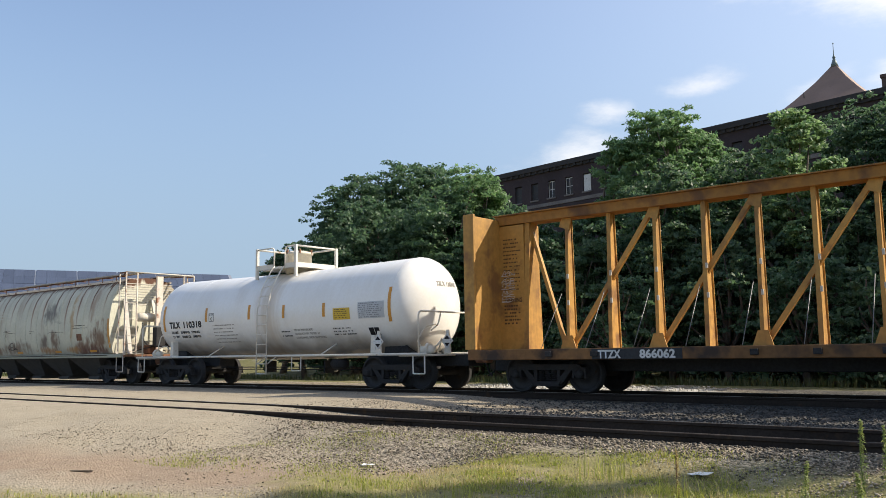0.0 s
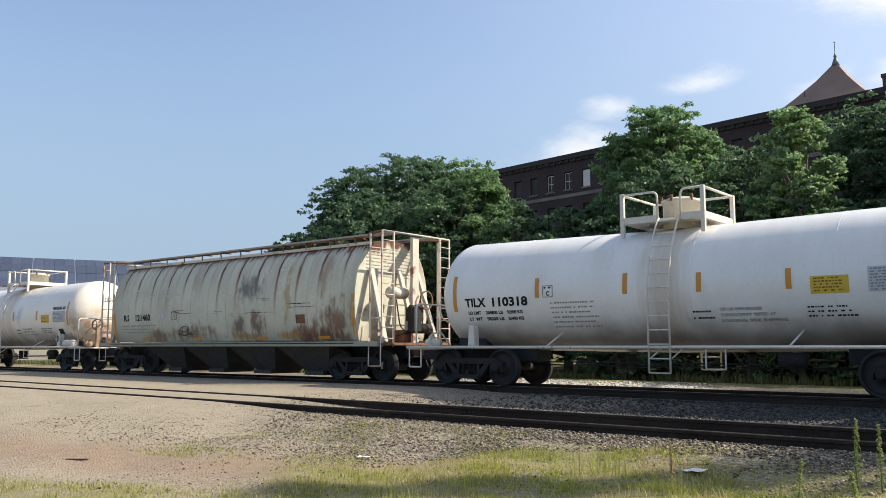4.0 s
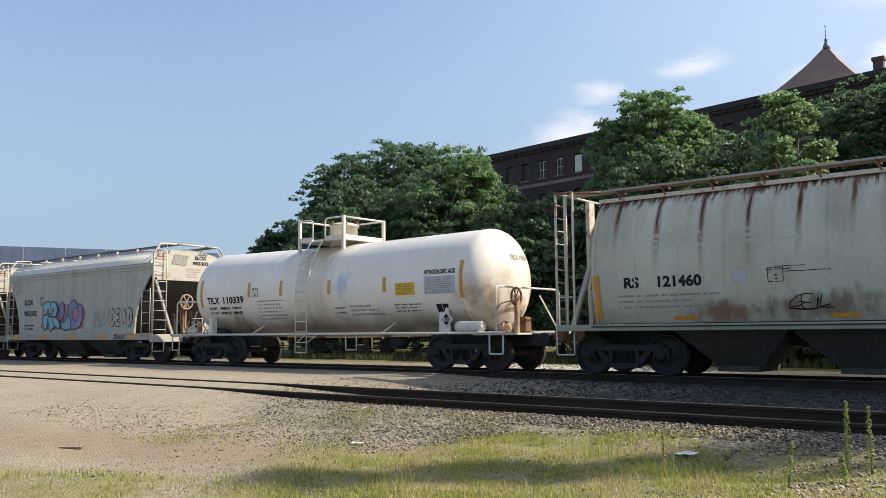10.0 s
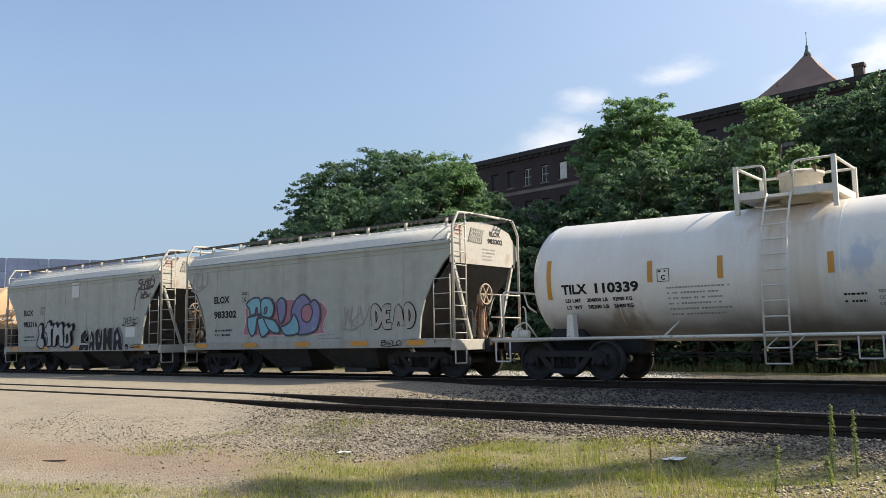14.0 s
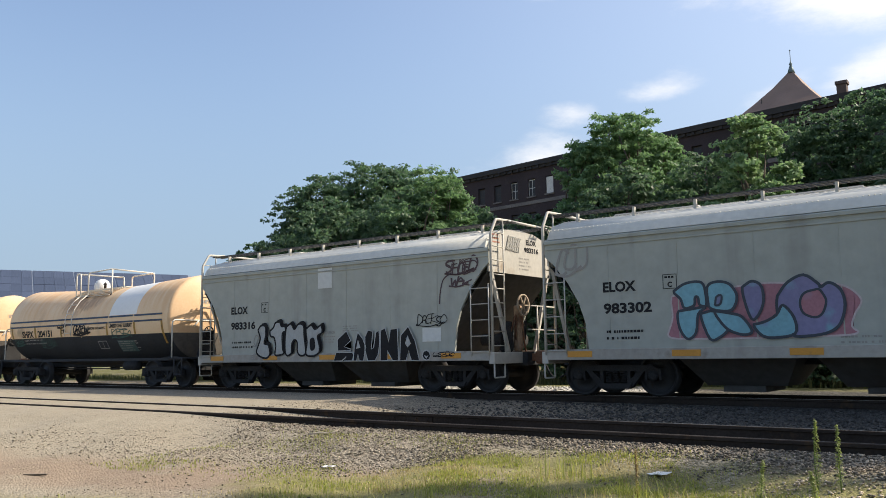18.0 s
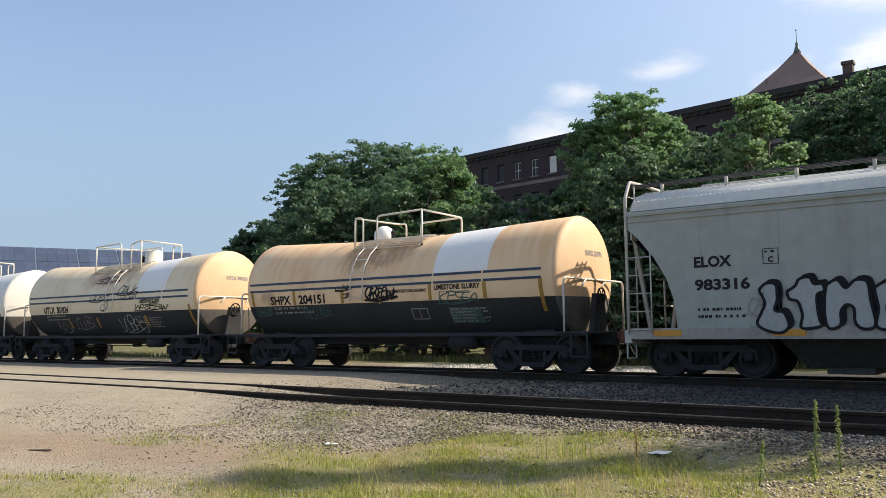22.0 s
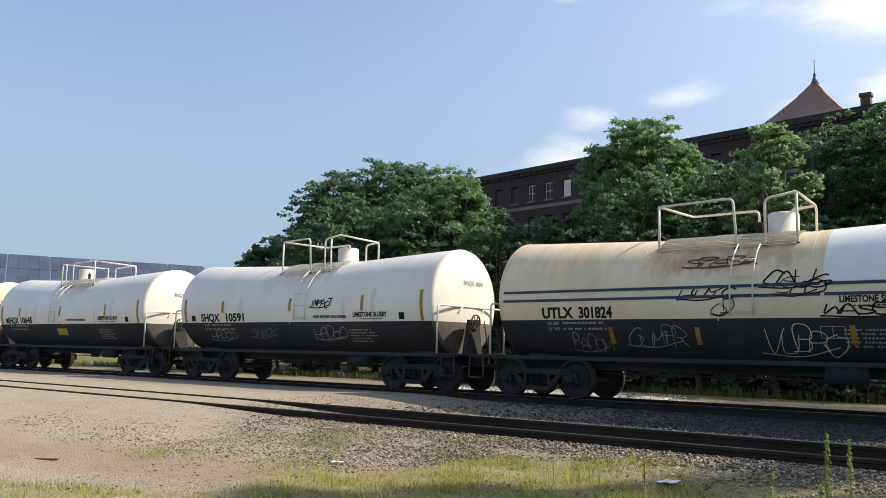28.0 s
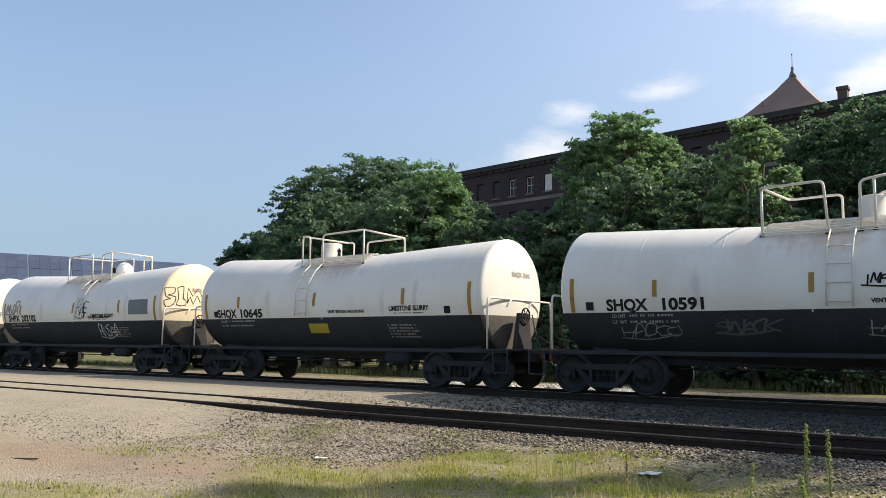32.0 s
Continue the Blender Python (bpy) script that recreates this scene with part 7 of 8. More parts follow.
    letter(car, mark, -4.0, -3.24, 2.25, 0.20, ink_black, surf)
    letter(car, num, -4.0, -2.9, 1.79, 0.20, ink_black, surf)
    stuff(part("small_print", bars(surf, -3.95, -2.95, 1.42, 2, 0.14, 0.07, seed), ink_black, car))
    for a, b, c, d in ((-2.64, -2.34, 2.53, 2.542), (-2.64, -2.34, 2.24, 2.252), (-2.64, -2.628, 2.255, 2.527), (-2.352, -2.34, 2.255, 2.527)):
        part("stencil_box", patch(surf, a, b, c, d, thick=0.002), ink_black, car)
    letter(car, "C", -2.54, -2.44, 2.28, 0.10, ink_black, surf)
    stuff(part("small_print", bars(surf, -2.6, -2.38, 2.50, 1, 0.1, 0.05, seed + 1), ink_black, car))
    stuff(part("small_print", bars(surf, 0.7, 1.7, 1.2, 2, 0.1, 0.05, seed + 2), ink_faint, car))
    for xm in (-4.6, -2.2, 0.1, 2.3, 4.3):
        part("reflector", patch(flat_side(-1.56), xm - 0.30, xm + 0.30, 0.86, 0.99), orange_mark, car, "orange reflective plate on the sill")
    return car


# ---- yellow centre-beam flat car ----
def centre_beam_car(x):
    car = make_car("center_beam_car", "empty weathered-yellow centre-beam flat car with end bulkheads", x, category="flat car")
    half = 11.1
    part("deck", box(-half, half, -1.45, 1.45, 0.92, 1.04, 0.01), beam_yellow, car, "stained deck")
    for s in (-1, 1):
        part("side_sill", box(-half, half, *sorted((s * 1.38, s * 1.55)), 0.79, 1.04, 0.012), mat("rusted yellow sill", (0.20, 0.095, 0.030), 0.75, 0, 1.3, 0.3, (0.045, 0.026, 0.016), 0.50, 0.2, streak=(0.035, 0.02, 0.014), streak_amount=0.8), car, "rust-stained yellow side sill")
        e = s * half
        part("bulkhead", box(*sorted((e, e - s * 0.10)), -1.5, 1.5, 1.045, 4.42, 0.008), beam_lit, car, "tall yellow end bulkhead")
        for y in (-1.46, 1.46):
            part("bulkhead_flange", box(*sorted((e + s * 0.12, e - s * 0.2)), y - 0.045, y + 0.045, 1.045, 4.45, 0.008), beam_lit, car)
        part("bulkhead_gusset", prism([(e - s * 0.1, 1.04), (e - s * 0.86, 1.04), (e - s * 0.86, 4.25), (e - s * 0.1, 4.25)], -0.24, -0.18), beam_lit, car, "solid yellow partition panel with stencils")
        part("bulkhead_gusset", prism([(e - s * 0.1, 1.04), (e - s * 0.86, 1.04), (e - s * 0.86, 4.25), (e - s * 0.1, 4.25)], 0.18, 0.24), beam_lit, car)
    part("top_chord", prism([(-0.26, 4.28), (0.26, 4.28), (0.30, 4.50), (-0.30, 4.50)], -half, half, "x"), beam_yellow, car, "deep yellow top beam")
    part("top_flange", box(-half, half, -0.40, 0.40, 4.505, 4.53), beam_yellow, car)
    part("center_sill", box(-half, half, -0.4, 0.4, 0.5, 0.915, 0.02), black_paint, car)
    pitch = 1.18
    for k in [q for q in range(-8, 9) if q]:
        xx = (k - 0.5 if k > 0 else k + 0.5) * pitch + (0.18 if k > 0 else -0.18)
        wide = k % 2 != 0
        b, t = (0.21, 0.10) if wide else (0.17, 0.09)
        bm = bmesh.new()
        # tapered post: deep at the deck, slim under the chord, flanged on both edges
        add_prism(bm, [(-b, 1.04), (b, 1.04), (t, 4.28), (-t, 4.28)], xx - 0.015, xx + 0.015, "x")
        w = 0.05 if wide else 0.042
        for s in (-1, 1):
            add_prism(bm, [(s * b, 1.04), (s * (b + 0.02), 1.04), (s * (t + 0.02), 4.28), (s * t, 4.28)], xx - w, xx + w, "x")
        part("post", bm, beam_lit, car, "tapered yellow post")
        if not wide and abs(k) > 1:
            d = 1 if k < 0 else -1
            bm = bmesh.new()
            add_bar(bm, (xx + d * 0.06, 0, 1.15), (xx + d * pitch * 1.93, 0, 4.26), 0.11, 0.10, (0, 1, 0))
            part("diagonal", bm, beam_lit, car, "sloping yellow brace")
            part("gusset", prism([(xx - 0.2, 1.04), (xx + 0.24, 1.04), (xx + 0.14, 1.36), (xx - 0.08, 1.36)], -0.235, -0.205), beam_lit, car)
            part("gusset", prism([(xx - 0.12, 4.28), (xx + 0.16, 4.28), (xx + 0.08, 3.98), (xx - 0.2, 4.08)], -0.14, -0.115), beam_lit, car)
        for z in (2.1, 2.75):
            part("strap_guide", box(xx + 0.05, xx + 0.10, -0.27, -0.22, z, z + 0.12, 0.006), hopper_pale, car)
        part("strap", pipe([(xx + 0.03, -1.46, 1.05), (xx - 0.10, -0.26, 2.4)], 0.008, 5), mat("dull steel cable", (0.20, 0.20, 0.20), 0.5, 0.6, 8, 0.2), car, "slack tie-down cable")
        if not -7.7 < xx < -5.4:
            part("winch", box(xx + 0.22, xx + 0.38, -1.62, -1.56, 0.86, 0.98, 0.01), truck_iron, car)
    for s in (-1, 1):
        bm = bmesh.new()
        add_bar(bm, (s * 10.12, 0, 4.05), (s * 9.22, 0, 1.15), 0.09, 0.10, (0, 1, 0))
        part("diagonal", bm, beam_lit, car)
        part("panel_post", prism([(-0.34, 1.04), (0.34, 1.04), (0.18, 4.28), (-0.18, 4.28)], s * 10.16 - 0.07, s * 10.16 + 0.07, "x"), beam_lit, car)
    trucks(car, (-9.12, 9.12))
    couplers(car, (-half - 0.35, half + 0.35))
    s_ = flat_side(-1.557)
    part("number_board", box(-7.62, -5.5, -1.557, -1.5505, 0.795, 1.02), black_paint, car, "black painted number panel")
    letter(car, "TTZX", -7.46, -6.9, 0.82, 0.17, ink_white, s_)
    letter(car, "866062", -6.46, -5.65, 0.82, 0.17, ink_white, s_)
    sf = flat_side(-0.24)
    stuff(part("small_print", bars(sf, -half + 0.22, -half + 0.80, 3.9, 14, 0.10, 0.045, 5), ink_rusty, car))
    letter(car, "WARNING", -half + 0.22, -half + 0.78, 2.25, 0.11, ink_rusty, sf)
    for k in range(5):
        tag(car, -half + 0.14, -half + 0.5, 2.25 + 0.17 * k, 2.4 + 0.17 * k, sf, ink_white, 91 + k, 0.009)
    stuff(part("small_print", bars(sf, -half + 0.22, -half + 0.74, 2.18, 6, 0.09, 0.055, 6), ink_rusty, car))
    return car


# ---- the train, from its head to its tail ----
spray_blue = mat("spray sky blue", (0.19, 0.40, 0.47), 0.6, 0, 2.2, 0.16, (0.20, 0.27, 0.40), 0.60, 0.0)
spray_pink = mat("spray pink", (0.36, 0.16, 0.19), 0.6, 0, 3, 0.16, (0.33, 0.20, 0.25), 0.58, 0.0)
spray_violet = mat("spray violet", (0.20, 0.19, 0.33), 0.6, 0, 1.6, 0.16, (0.19, 0.38, 0.46), 0.56, 0.0)
spray_black = mat("spray black", (0.016, 0.016, 0.018), 0.5, 0, 3, 0.2, None, 0.6, 0.0)
for m_ in (spray_black, ink_black):
    m_.node_tree.nodes["Principled BSDF"].inputs["Specular IOR Level"].default_value = 0.12
ink_ghost = mat("worn-off chalk", (0.085, 0.083, 0.080), 0.7, 0, 6, 0.2, None, 0.6, 0.0)
spray_maroon = mat("spray maroon", (0.075, 0.042, 0.045), 0.6, 0, 3, 0.2, None, 0.6, 0.0)
spray_teal = mat("spray teal", (0.035, 0.10, 0.085), 0.6, 0, 3, 0.2, None, 0.6, 0.0)
centre_beam_car(-1.87)
acid_tank(-21.25, "white acid tank car with orange marks and a boxed top platform", "TILX 110318", 100, 0.22, 0.05, (-0.62, 1.06))
rusty_hopper_car(-36.45)
acid_tank(-52.10, "white acid tank car with brown stains and a hazard table decal", "TILX 110339", 200, -0.30, -0.20, (-1.39, 0.70), "HYDROCHLORIC ACID")
erlo = grain_hopper(-65.65, "grey covered hopper car with pale blue and pink bubble graffiti", "ELOX 983302", 300)
side = flat_side(-1.53)
spray_navy = mat("spray navy", (0.030, 0.042, 0.060), 0.5, 0, 3, 0.2, None, 0.6, 0.0)
spray_chalk = mat("spray chalk pink", (0.50, 0.42, 0.42), 0.6, 0, 3, 0.2, None, 0.6, 0.0)
throw_up(erlo, [(-2.58, 1.30), (-2.46, 1.65), (-2.47, 2.02), (-2.30, 2.10), (-1.2, 2.20), (-0.58, 2.24), (-0.23, 2.22), (0.3, 2.18), (0.68, 2.15), (0.94, 2.03), (1.09, 1.82), (0.97, 1.59), (0.90, 1.37), (0.98, 1.24), (0.4, 1.20), (-2.1, 1.20)], -1.53, spray_pink, spray_chalk, 0.035)
lift = 0.0
for outline, fill, counters in (
        ([(-2.41, 2.18), (-2.2, 2.31), (-1.96, 2.35), (-1.79, 2.29), (-1.74, 1.99), (-1.76, 1.85), (-1.88, 1.88), (-1.91, 2.03), (-1.97, 2.03), (-2.0, 1.87), (-2.2, 1.83), (-2.27, 2.01)], spray_blue, ()),
        ([(-2.32, 1.77), (-2.05, 1.80), (-1.76, 1.83), (-1.92, 1.69), (-1.98, 1.33), (-2.14, 1.20), (-2.27, 1.32), (-2.34, 1.53)], spray_blue, ()),
        ([(-1.01, 2.19), (-0.82, 2.29), (-0.645, 2.17), (-0.64, 1.82), (-0.83, 1.54), (-0.95, 1.78)], spray_violet, ()),
        ([(-0.36, 1.98), (-0.17, 2.22), (0.13, 2.35), (0.38, 2.17), (0.42, 2.10), (0.57, 2.18), (0.757, 2.04), (0.817, 1.76), (0.72, 1.43), (0.52, 1.27), (0.18, 1.21), (-0.16, 1.24), (-0.36, 1.55)], spray_violet, (([(0.36, 2.07), (0.132, 2.01), (0.043, 1.85), (0.087, 1.64), (0.286, 1.55), (0.424, 1.62), (0.50, 1.83), (0.45, 1.98)], spray_pink),)),
        ([(-0.83, 1.45), (-0.62, 1.50), (-0.40, 1.62), (-0.27, 1.80), (-0.08, 1.55), (-0.08, 1.26), (-0.45, 1.19), (-0.69, 1.24)], spray_blue, ()),
        ([(-1.86, 1.70), (-1.60, 1.74), (-1.45, 1.55), (-1.33, 1.38), (-1.5, 1.22), (-1.70, 1.20)], spray_blue, ()),
        ([(-1.57, 1.74), (-1.25, 1.68), (-1.04, 1.60), (-0.87, 1.33), (-1.02, 1.26), (-1.28, 1.34), (-1.45, 1.5)], spray_blue, ()),
        ([(-1.69, 1.84), (-1.70, 2.22), (-1.51, 2.32), (-1.26, 2.26), (-1.12, 2.02), (-1.22, 1.76), (-1.45, 1.74)], spray_blue, (([(-1.56, 1.86), (-1.52, 2.02), (-1.42, 2.04), (-1.45, 1.88)], spray_violet),))):
    lift += 0.0045
    throw_up(erlo, outline, -1.535, fill, spray_navy, 0.055, True, counters, lift)
bubble(erlo, "DEAD", 2.74, 4.28, 1.27, 1.96, side, [sill_grey], spray_black, 0.15, 1.36)
tag(erlo, -5.2, -4.5, 2.65, 3.35, side, ink_faint, 3, 0.05, "MCSU")
tag(erlo, 1.6, 2.5, 1.3, 1.95, side, ink_faint, 5, 0.04, "KMWE")
tag(erlo, 3.1, 3.75, 0.84, 0.99, flat_side(-1.56), ink_black, 6, 0.018, "=BARUG")
silver = grain_hopper(-78.05, "grey covered hopper car with silver and black bubble graffiti", "ELOX 983316", 400)
low = flat_side(-1.565)
spray_dull_silver = mat("spray dull silver", (0.37, 0.38, 0.37), 0.5, 0.1, 2.4, 0.14, (0.30, 0.31, 0.30), 0.58, 0.0)
lift = 0.0
for outline, counters in (
        ([(-2.72, 1.75), (-2.60, 1.86), (-2.42, 1.84), (-2.38, 1.60), (-2.45, 1.35), (-2.28, 1.30), (-2.2, 1.05), (-2.35, 0.92), (-2.62, 0.97), (-2.78, 1.1), (-2.70, 1.3), (-2.62, 1.5)], ()),
        ([(-2.2, 1.70), (-2.05, 1.80), (-1.98, 1.92), (-1.80, 1.95), (-1.72, 1.82), (-1.58, 1.82), (-1.55, 1.68), (-1.68, 1.60), (-1.66, 1.2), (-1.62, 1.05), (-1.80, 1.0), (-1.98, 1.02), (-1.95, 1.25), (-2.02, 1.5), (-2.16, 1.55)], ()),
        ([(-1.5, 1.80), (-1.32, 1.88), (-1.18, 1.72), (-1.02, 1.86), (-0.82, 1.82), (-0.78, 1.5), (-0.72, 1.05), (-0.92, 0.98), (-1.05, 1.1), (-1.06, 1.35), (-1.18, 1.42), (-1.28, 1.3), (-1.3, 1.05), (-1.5, 1.0), (-1.56, 1.3)], ()),
        ([(-0.70, 1.72), (-0.5, 1.82), (-0.35, 1.70), (-0.12, 1.80), (-0.08, 1.6), (-0.25, 1.5), (-0.18, 1.25), (-0.2, 1.05), (-0.45, 0.96), (-0.70, 1.02), (-0.66, 1.35)], (([(-0.52, 1.42), (-0.40, 1.44), (-0.36, 1.2), (-0.50, 1.14)], spray_black),))):
    throw_up(silver, [(u + 0.07, v + 0.05) for u, v in outline], -1.5605, spray_black, spray_black, 0.05, True, (), lift * 0.2)
    lift += 0.0045
    throw_up(silver, outline, -1.568, spray_dull_silver, spray_black, 0.055, True, counters, lift)
spray_grey_white = mat("spray thin white", (0.42, 0.42, 0.41), 0.6, 0, 3, 0.2, None, 0.6, 0.0)
for outline, counters in (
        ([(0.50, 1.40), (0.83, 1.62), (0.99, 1.36), (0.74, 1.20), (1.0, 1.13), (0.98, 1.09), (0.52, 1.09)], ()),
        ([(0.45, 1.05), (1.05, 1.05), (1.10, 0.95), (1.03, 0.82), (0.74, 0.82), (0.82, 0.93), (0.66, 0.82), (0.36, 0.82)], ()),
        ([(1.24, 1.58), (1.42, 1.40), (1.52, 1.2), (1.45, 0.82), (1.30, 0.82), (1.25, 1.0), (1.2, 0.82), (1.08, 0.82), (1.12, 1.2)], (([(1.25, 1.36), (1.33, 1.17), (1.2, 1.14)], spray_grey_white),)),
        ([(1.5, 1.45), (1.60, 1.62), (1.78, 1.58), (1.72, 1.12), (1.80, 1.15), (1.88, 1.55), (1.99, 1.6), (2.02, 1.3), (1.96, 0.98), (1.85, 0.82), (1.60, 0.82), (1.50, 1.1)], ()),
        ([(2.04, 1.6), (2.2, 1.66), (2.33, 1.30), (2.38, 1.62), (2.62, 1.63), (2.65, 0.82), (2.45, 0.82), (2.27, 1.08), (2.27, 0.82), (2.03, 0.82)], ()),
        ([(2.72, 1.45), (2.97, 1.68), (3.2, 1.3), (3.33, 0.82), (3.07, 0.82), (2.98, 1.06), (2.90, 0.82), (2.69, 0.82)], (([(2.95, 1.44), (3.05, 1.24), (2.95, 1.16), (2.88, 1.25)], spray_grey_white),)),
        ([(3.42, 0.94), (3.46, 1.04), (3.55, 1.07), (3.64, 1.03), (3.68, 0.93), (3.64, 0.85), (3.55, 0.82), (3.46, 0.86)], (([(3.49, 0.94), (3.55, 0.90), (3.61, 0.94), (3.55, 0.87)], spray_grey_white),))):
    throw_up(silver, outline, -1.574, spray_black, spray_grey_white, 0.028, False, counters)
tag(silver, 3.75, 4.35, 0.90, 1.03, flat_side(-1.56), spray_black, 8, 0.018, "=LSADC")
tag(silver, -3.05, -2.76, 0.88, 1.04, flat_side(-1.56), ink_faint, 7, 0.02, "=RPO")
for size_ in (0.042, 0.028):
    tag(silver, 4.12, 5.02, 2.90, 3.30, side, spray_maroon, 9 + int(size_ * 100), size_, "=SHOED")
tag(silver, 4.25, 4.84, 2.60, 2.86, side, spray_maroon, 10, 0.04, "=WAK")
part("graffiti_tag", ribbon(side, smooth_line([(4.32, 2.95), (4.08, 2.80), (3.98, 2.5), (3.95, 2.2)]), 0.035, 0.008), spray_maroon, silver)
tag(silver, 3.20, 4.10, 1.66, 1.98, side, spray_black, 11, 0.022, "=DREKSO")
letter(silver, "CAUTION", -0.02, 0.36, 1.56, 0.07, ink_faint, side)
stuff(part("small_print", bars(side, -0.05, 0.42, 1.50, 3, 0.075, 0.04, 412), ink_faint, silver))
stuff(part("small_print", bars(side, 0.65, 1.3, 1.76, 3, 0.06, 0.035, 413), ink_faint, silver))
tag(silver, -3.0, -2.5, 1.25, 1.7, side, ink_faint, 12, 0.03)
part("paint_patch", patch(side, -0.29, 0.24, 2.82, 3.38), mat("pale repaint", (0.62, 0.63, 0.60), 0.6, 0, 2, 0.08), silver, "pale repaint patch")
part("paint_patch", patch(side, 3.40, 3.98, 1.28, 1.62), mat("pale repaint", (0.62, 0.63, 0.60), 0.6, 0, 2, 0.08), silver, "white repaint patch")
slurry_a = slurry_tank(-90.63, "iron-stained orange and black tank car with a white band", "SHPX 204151", (tank_orange, head_orange), 1, 500, [(1.79, 3.45, patch_white)], True, True, ((-4.27, -3.41), (-3.07, -2.02)), (1.84, 3.24, 2.05))
rs = bent_side(1.45, 2.31, 5.22, 0.21)
tag(slurry_a, -0.52, 0.62, 1.82, 2.20, rs, spray_black, 27, 0.05, "=GRIDWL")
tag(slurry_a, -0.45, 0.2, 1.86, 2.16, rs, spray_black, 28, 0.04, "=CCO")
tag(slurry_a, -1.60, -1.05, 2.12, 2.30, rs, spray_black, 21, 0.03, "=LONU")
tag(slurry_a, -1.35, -1.08, 1.94, 2.08, rs, spray_black, 25, 0.03, "=MA")
for xa, xb, za, zb in ((1.02, 1.54, 1.58, 1.60), (1.02, 1.54, 1.32, 1.34), (1.02, 1.04, 1.345, 1.575), (1.52, 1.54, 1.345, 1.575), (1.27, 1.285, 1.345, 1.575)):
    part("stencil_box", patch(rs, xa, xb, za, zb, thick=0.002), ink_faint, slurry_a)
tag(slurry_a, 1.95, 3.05, 1.68, 1.98, rs, spray_teal, 22, 0.025, "=KPSEA")
tag(slurry_a, -5.0, -4.3, 1.5, 1.78, rs, spray_teal, 23, 0.03)
tag(slurry_a, -3.0, -1.9, 1.4, 1.75, rs, spray_teal, 24, 0.02)
part("decal", patch(rs, 2.2, 3.15, 1.21, 1.6), mat("dark green notice", (0.05, 0.10, 0.09), 0.6, 0, 4, 0.2, None, 0.6, 0.0), slurry_a, "dark green notice board decal")
stuff(part("small_print", bars(rs, 2.25, 3.12, 1.57, 5, 0.075, 0.04, 505, 0.014), ink_faint, slurry_a))
slurry_b = slurry_tank(-103.78, "stained cream and black tank car with blue pinstripes", "UTLX 301824", (tank_cream, head_orange), -1, 611, [(2.0, 3.68, patch_white)], True, False, ((-4.10, -3.29), (-3.15, -2.33)), (2.28, 3.43, 2.07), -1.47)
for k, (xa, xb, za, zb, ink, wd, word) in enumerate(((-0.80, 0.62, 2.84, 3.06, spray_maroon, 0.035, "=SPERA"), (-0.85, 0.25, 2.16, 2.52, spray_black, 0.035, "=HUYC"), (-0.15, 0.28, 1.84, 2.2, spray_black, 0.03, "=OD"),
                                                     (0.81, 2.0, 2.36, 2.72, spray_black, 0.035, "=CAUG"), (1.1, 1.9, 2.2, 2.6, spray_black, 0.03, "=SCO"), (1.93, 3.66, 1.80, 2.04, spray_black, 0.035, "=WASERW"),
                                                     (-3.5, -2.55, 1.08, 1.5, ink_faint, 0.02, "=RADOM"), (-2.1, -0.8, 1.2, 1.66, ink_faint, 0.02, "=GUMPR"), (0.75, 2.2, 1.06, 1.66, ink_white, 0.02, "=VUBRO"))):
    tag(slurry_b, xa, xb, za, zb, rs, ink, 30 + k, wd * 0.8, word)
for xa, xb, za, zb in ((1.9, 2.34, 1.62, 1.635), (1.9, 2.34, 1.40, 1.415), (1.9, 1.915, 1.42, 1.615), (2.325, 2.34, 1.42, 1.615), (2.11, 2.125, 1.42, 1.615)):
    part("stencil_box", patch(rs, xa, xb, za, zb, thick=0.002), ink_faint, slurry_b)
slurry_c = slurry_tank(-116.45, "milky white and black tank car with graffiti", "SHQX 10591", (tank_milk, tank_milk), -1, 701, marks=((-4.2, -3.25), (-2.93, -2.05)), top_left=-1.02, bowed=True)
tag(slurry_c, 0.85, 1.70, 2.18, 2.44, rs, spray_black, 41, 0.03, "=IMPACT")
tag(slurry_c, 0.9, 2.1, 1.28, 1.66, rs, ink_faint, 42, 0.02, "=HADCO")
tag(slurry_c, -4.0, -2.7, 1.22, 1.56, rs, ink_faint, 43, 0.018, "=HADCO")
tag(slurry_c, -1.9, -0.7, 1.32, 1.62, rs, ink_ghost, 44, 0.04, "=SWACK")
slurry_d = slurry_tank(-129.24, "milky white and black tank car with a dark brake wheel", "SHQX 10645", (tank_milk, tank_milk), 1, 801, marks=((-4.48, -3.58), (-3.40, -2.43)), cargo=(2.44, 3.74, 1.93))
part("placard", patch(rs, -0.56, 0.18, 1.36, 1.62), mat("dusty yellow placard", (0.42, 0.32, 0.03), 0.6, 0, 4, 0.15, None, 0.6, 0.02), slurry_d, "plain yellow placard")
slurry_e = slurry_tank(-141.94, "white and black tank car with a tagged end", "SHPX 202102", (tank_milk, tank_cream), -1, 900, round_dome=True, marks=((-4.7, -3.85), (-3.7, -2.6)), cargo=(1.2, 2.6, 1.92))
part("decal", patch(rs, 3.5, 4.6, 2.0, 2.5), mat("dark table decal", (0.15, 0.165, 0.18), 0.6, 0, 4, 0.15, None, 0.6, 0.0), slurry_e, "dark grey table decal")
tag(slurry_e, 0.2, 0.9, 1.9, 2.6, rs, spray_black, 51, 0.03)
tag(slurry_e, -5.1, -4.0, 2.1, 2.6, rs, ink_faint, 52, 0.05)
tag(slurry_e, 1.5, 2.6, 1.2, 1.7, rs, ink_white, 53, 0.03)
prof = head_profile(1.45, 0.34)
bm = bmesh.new()
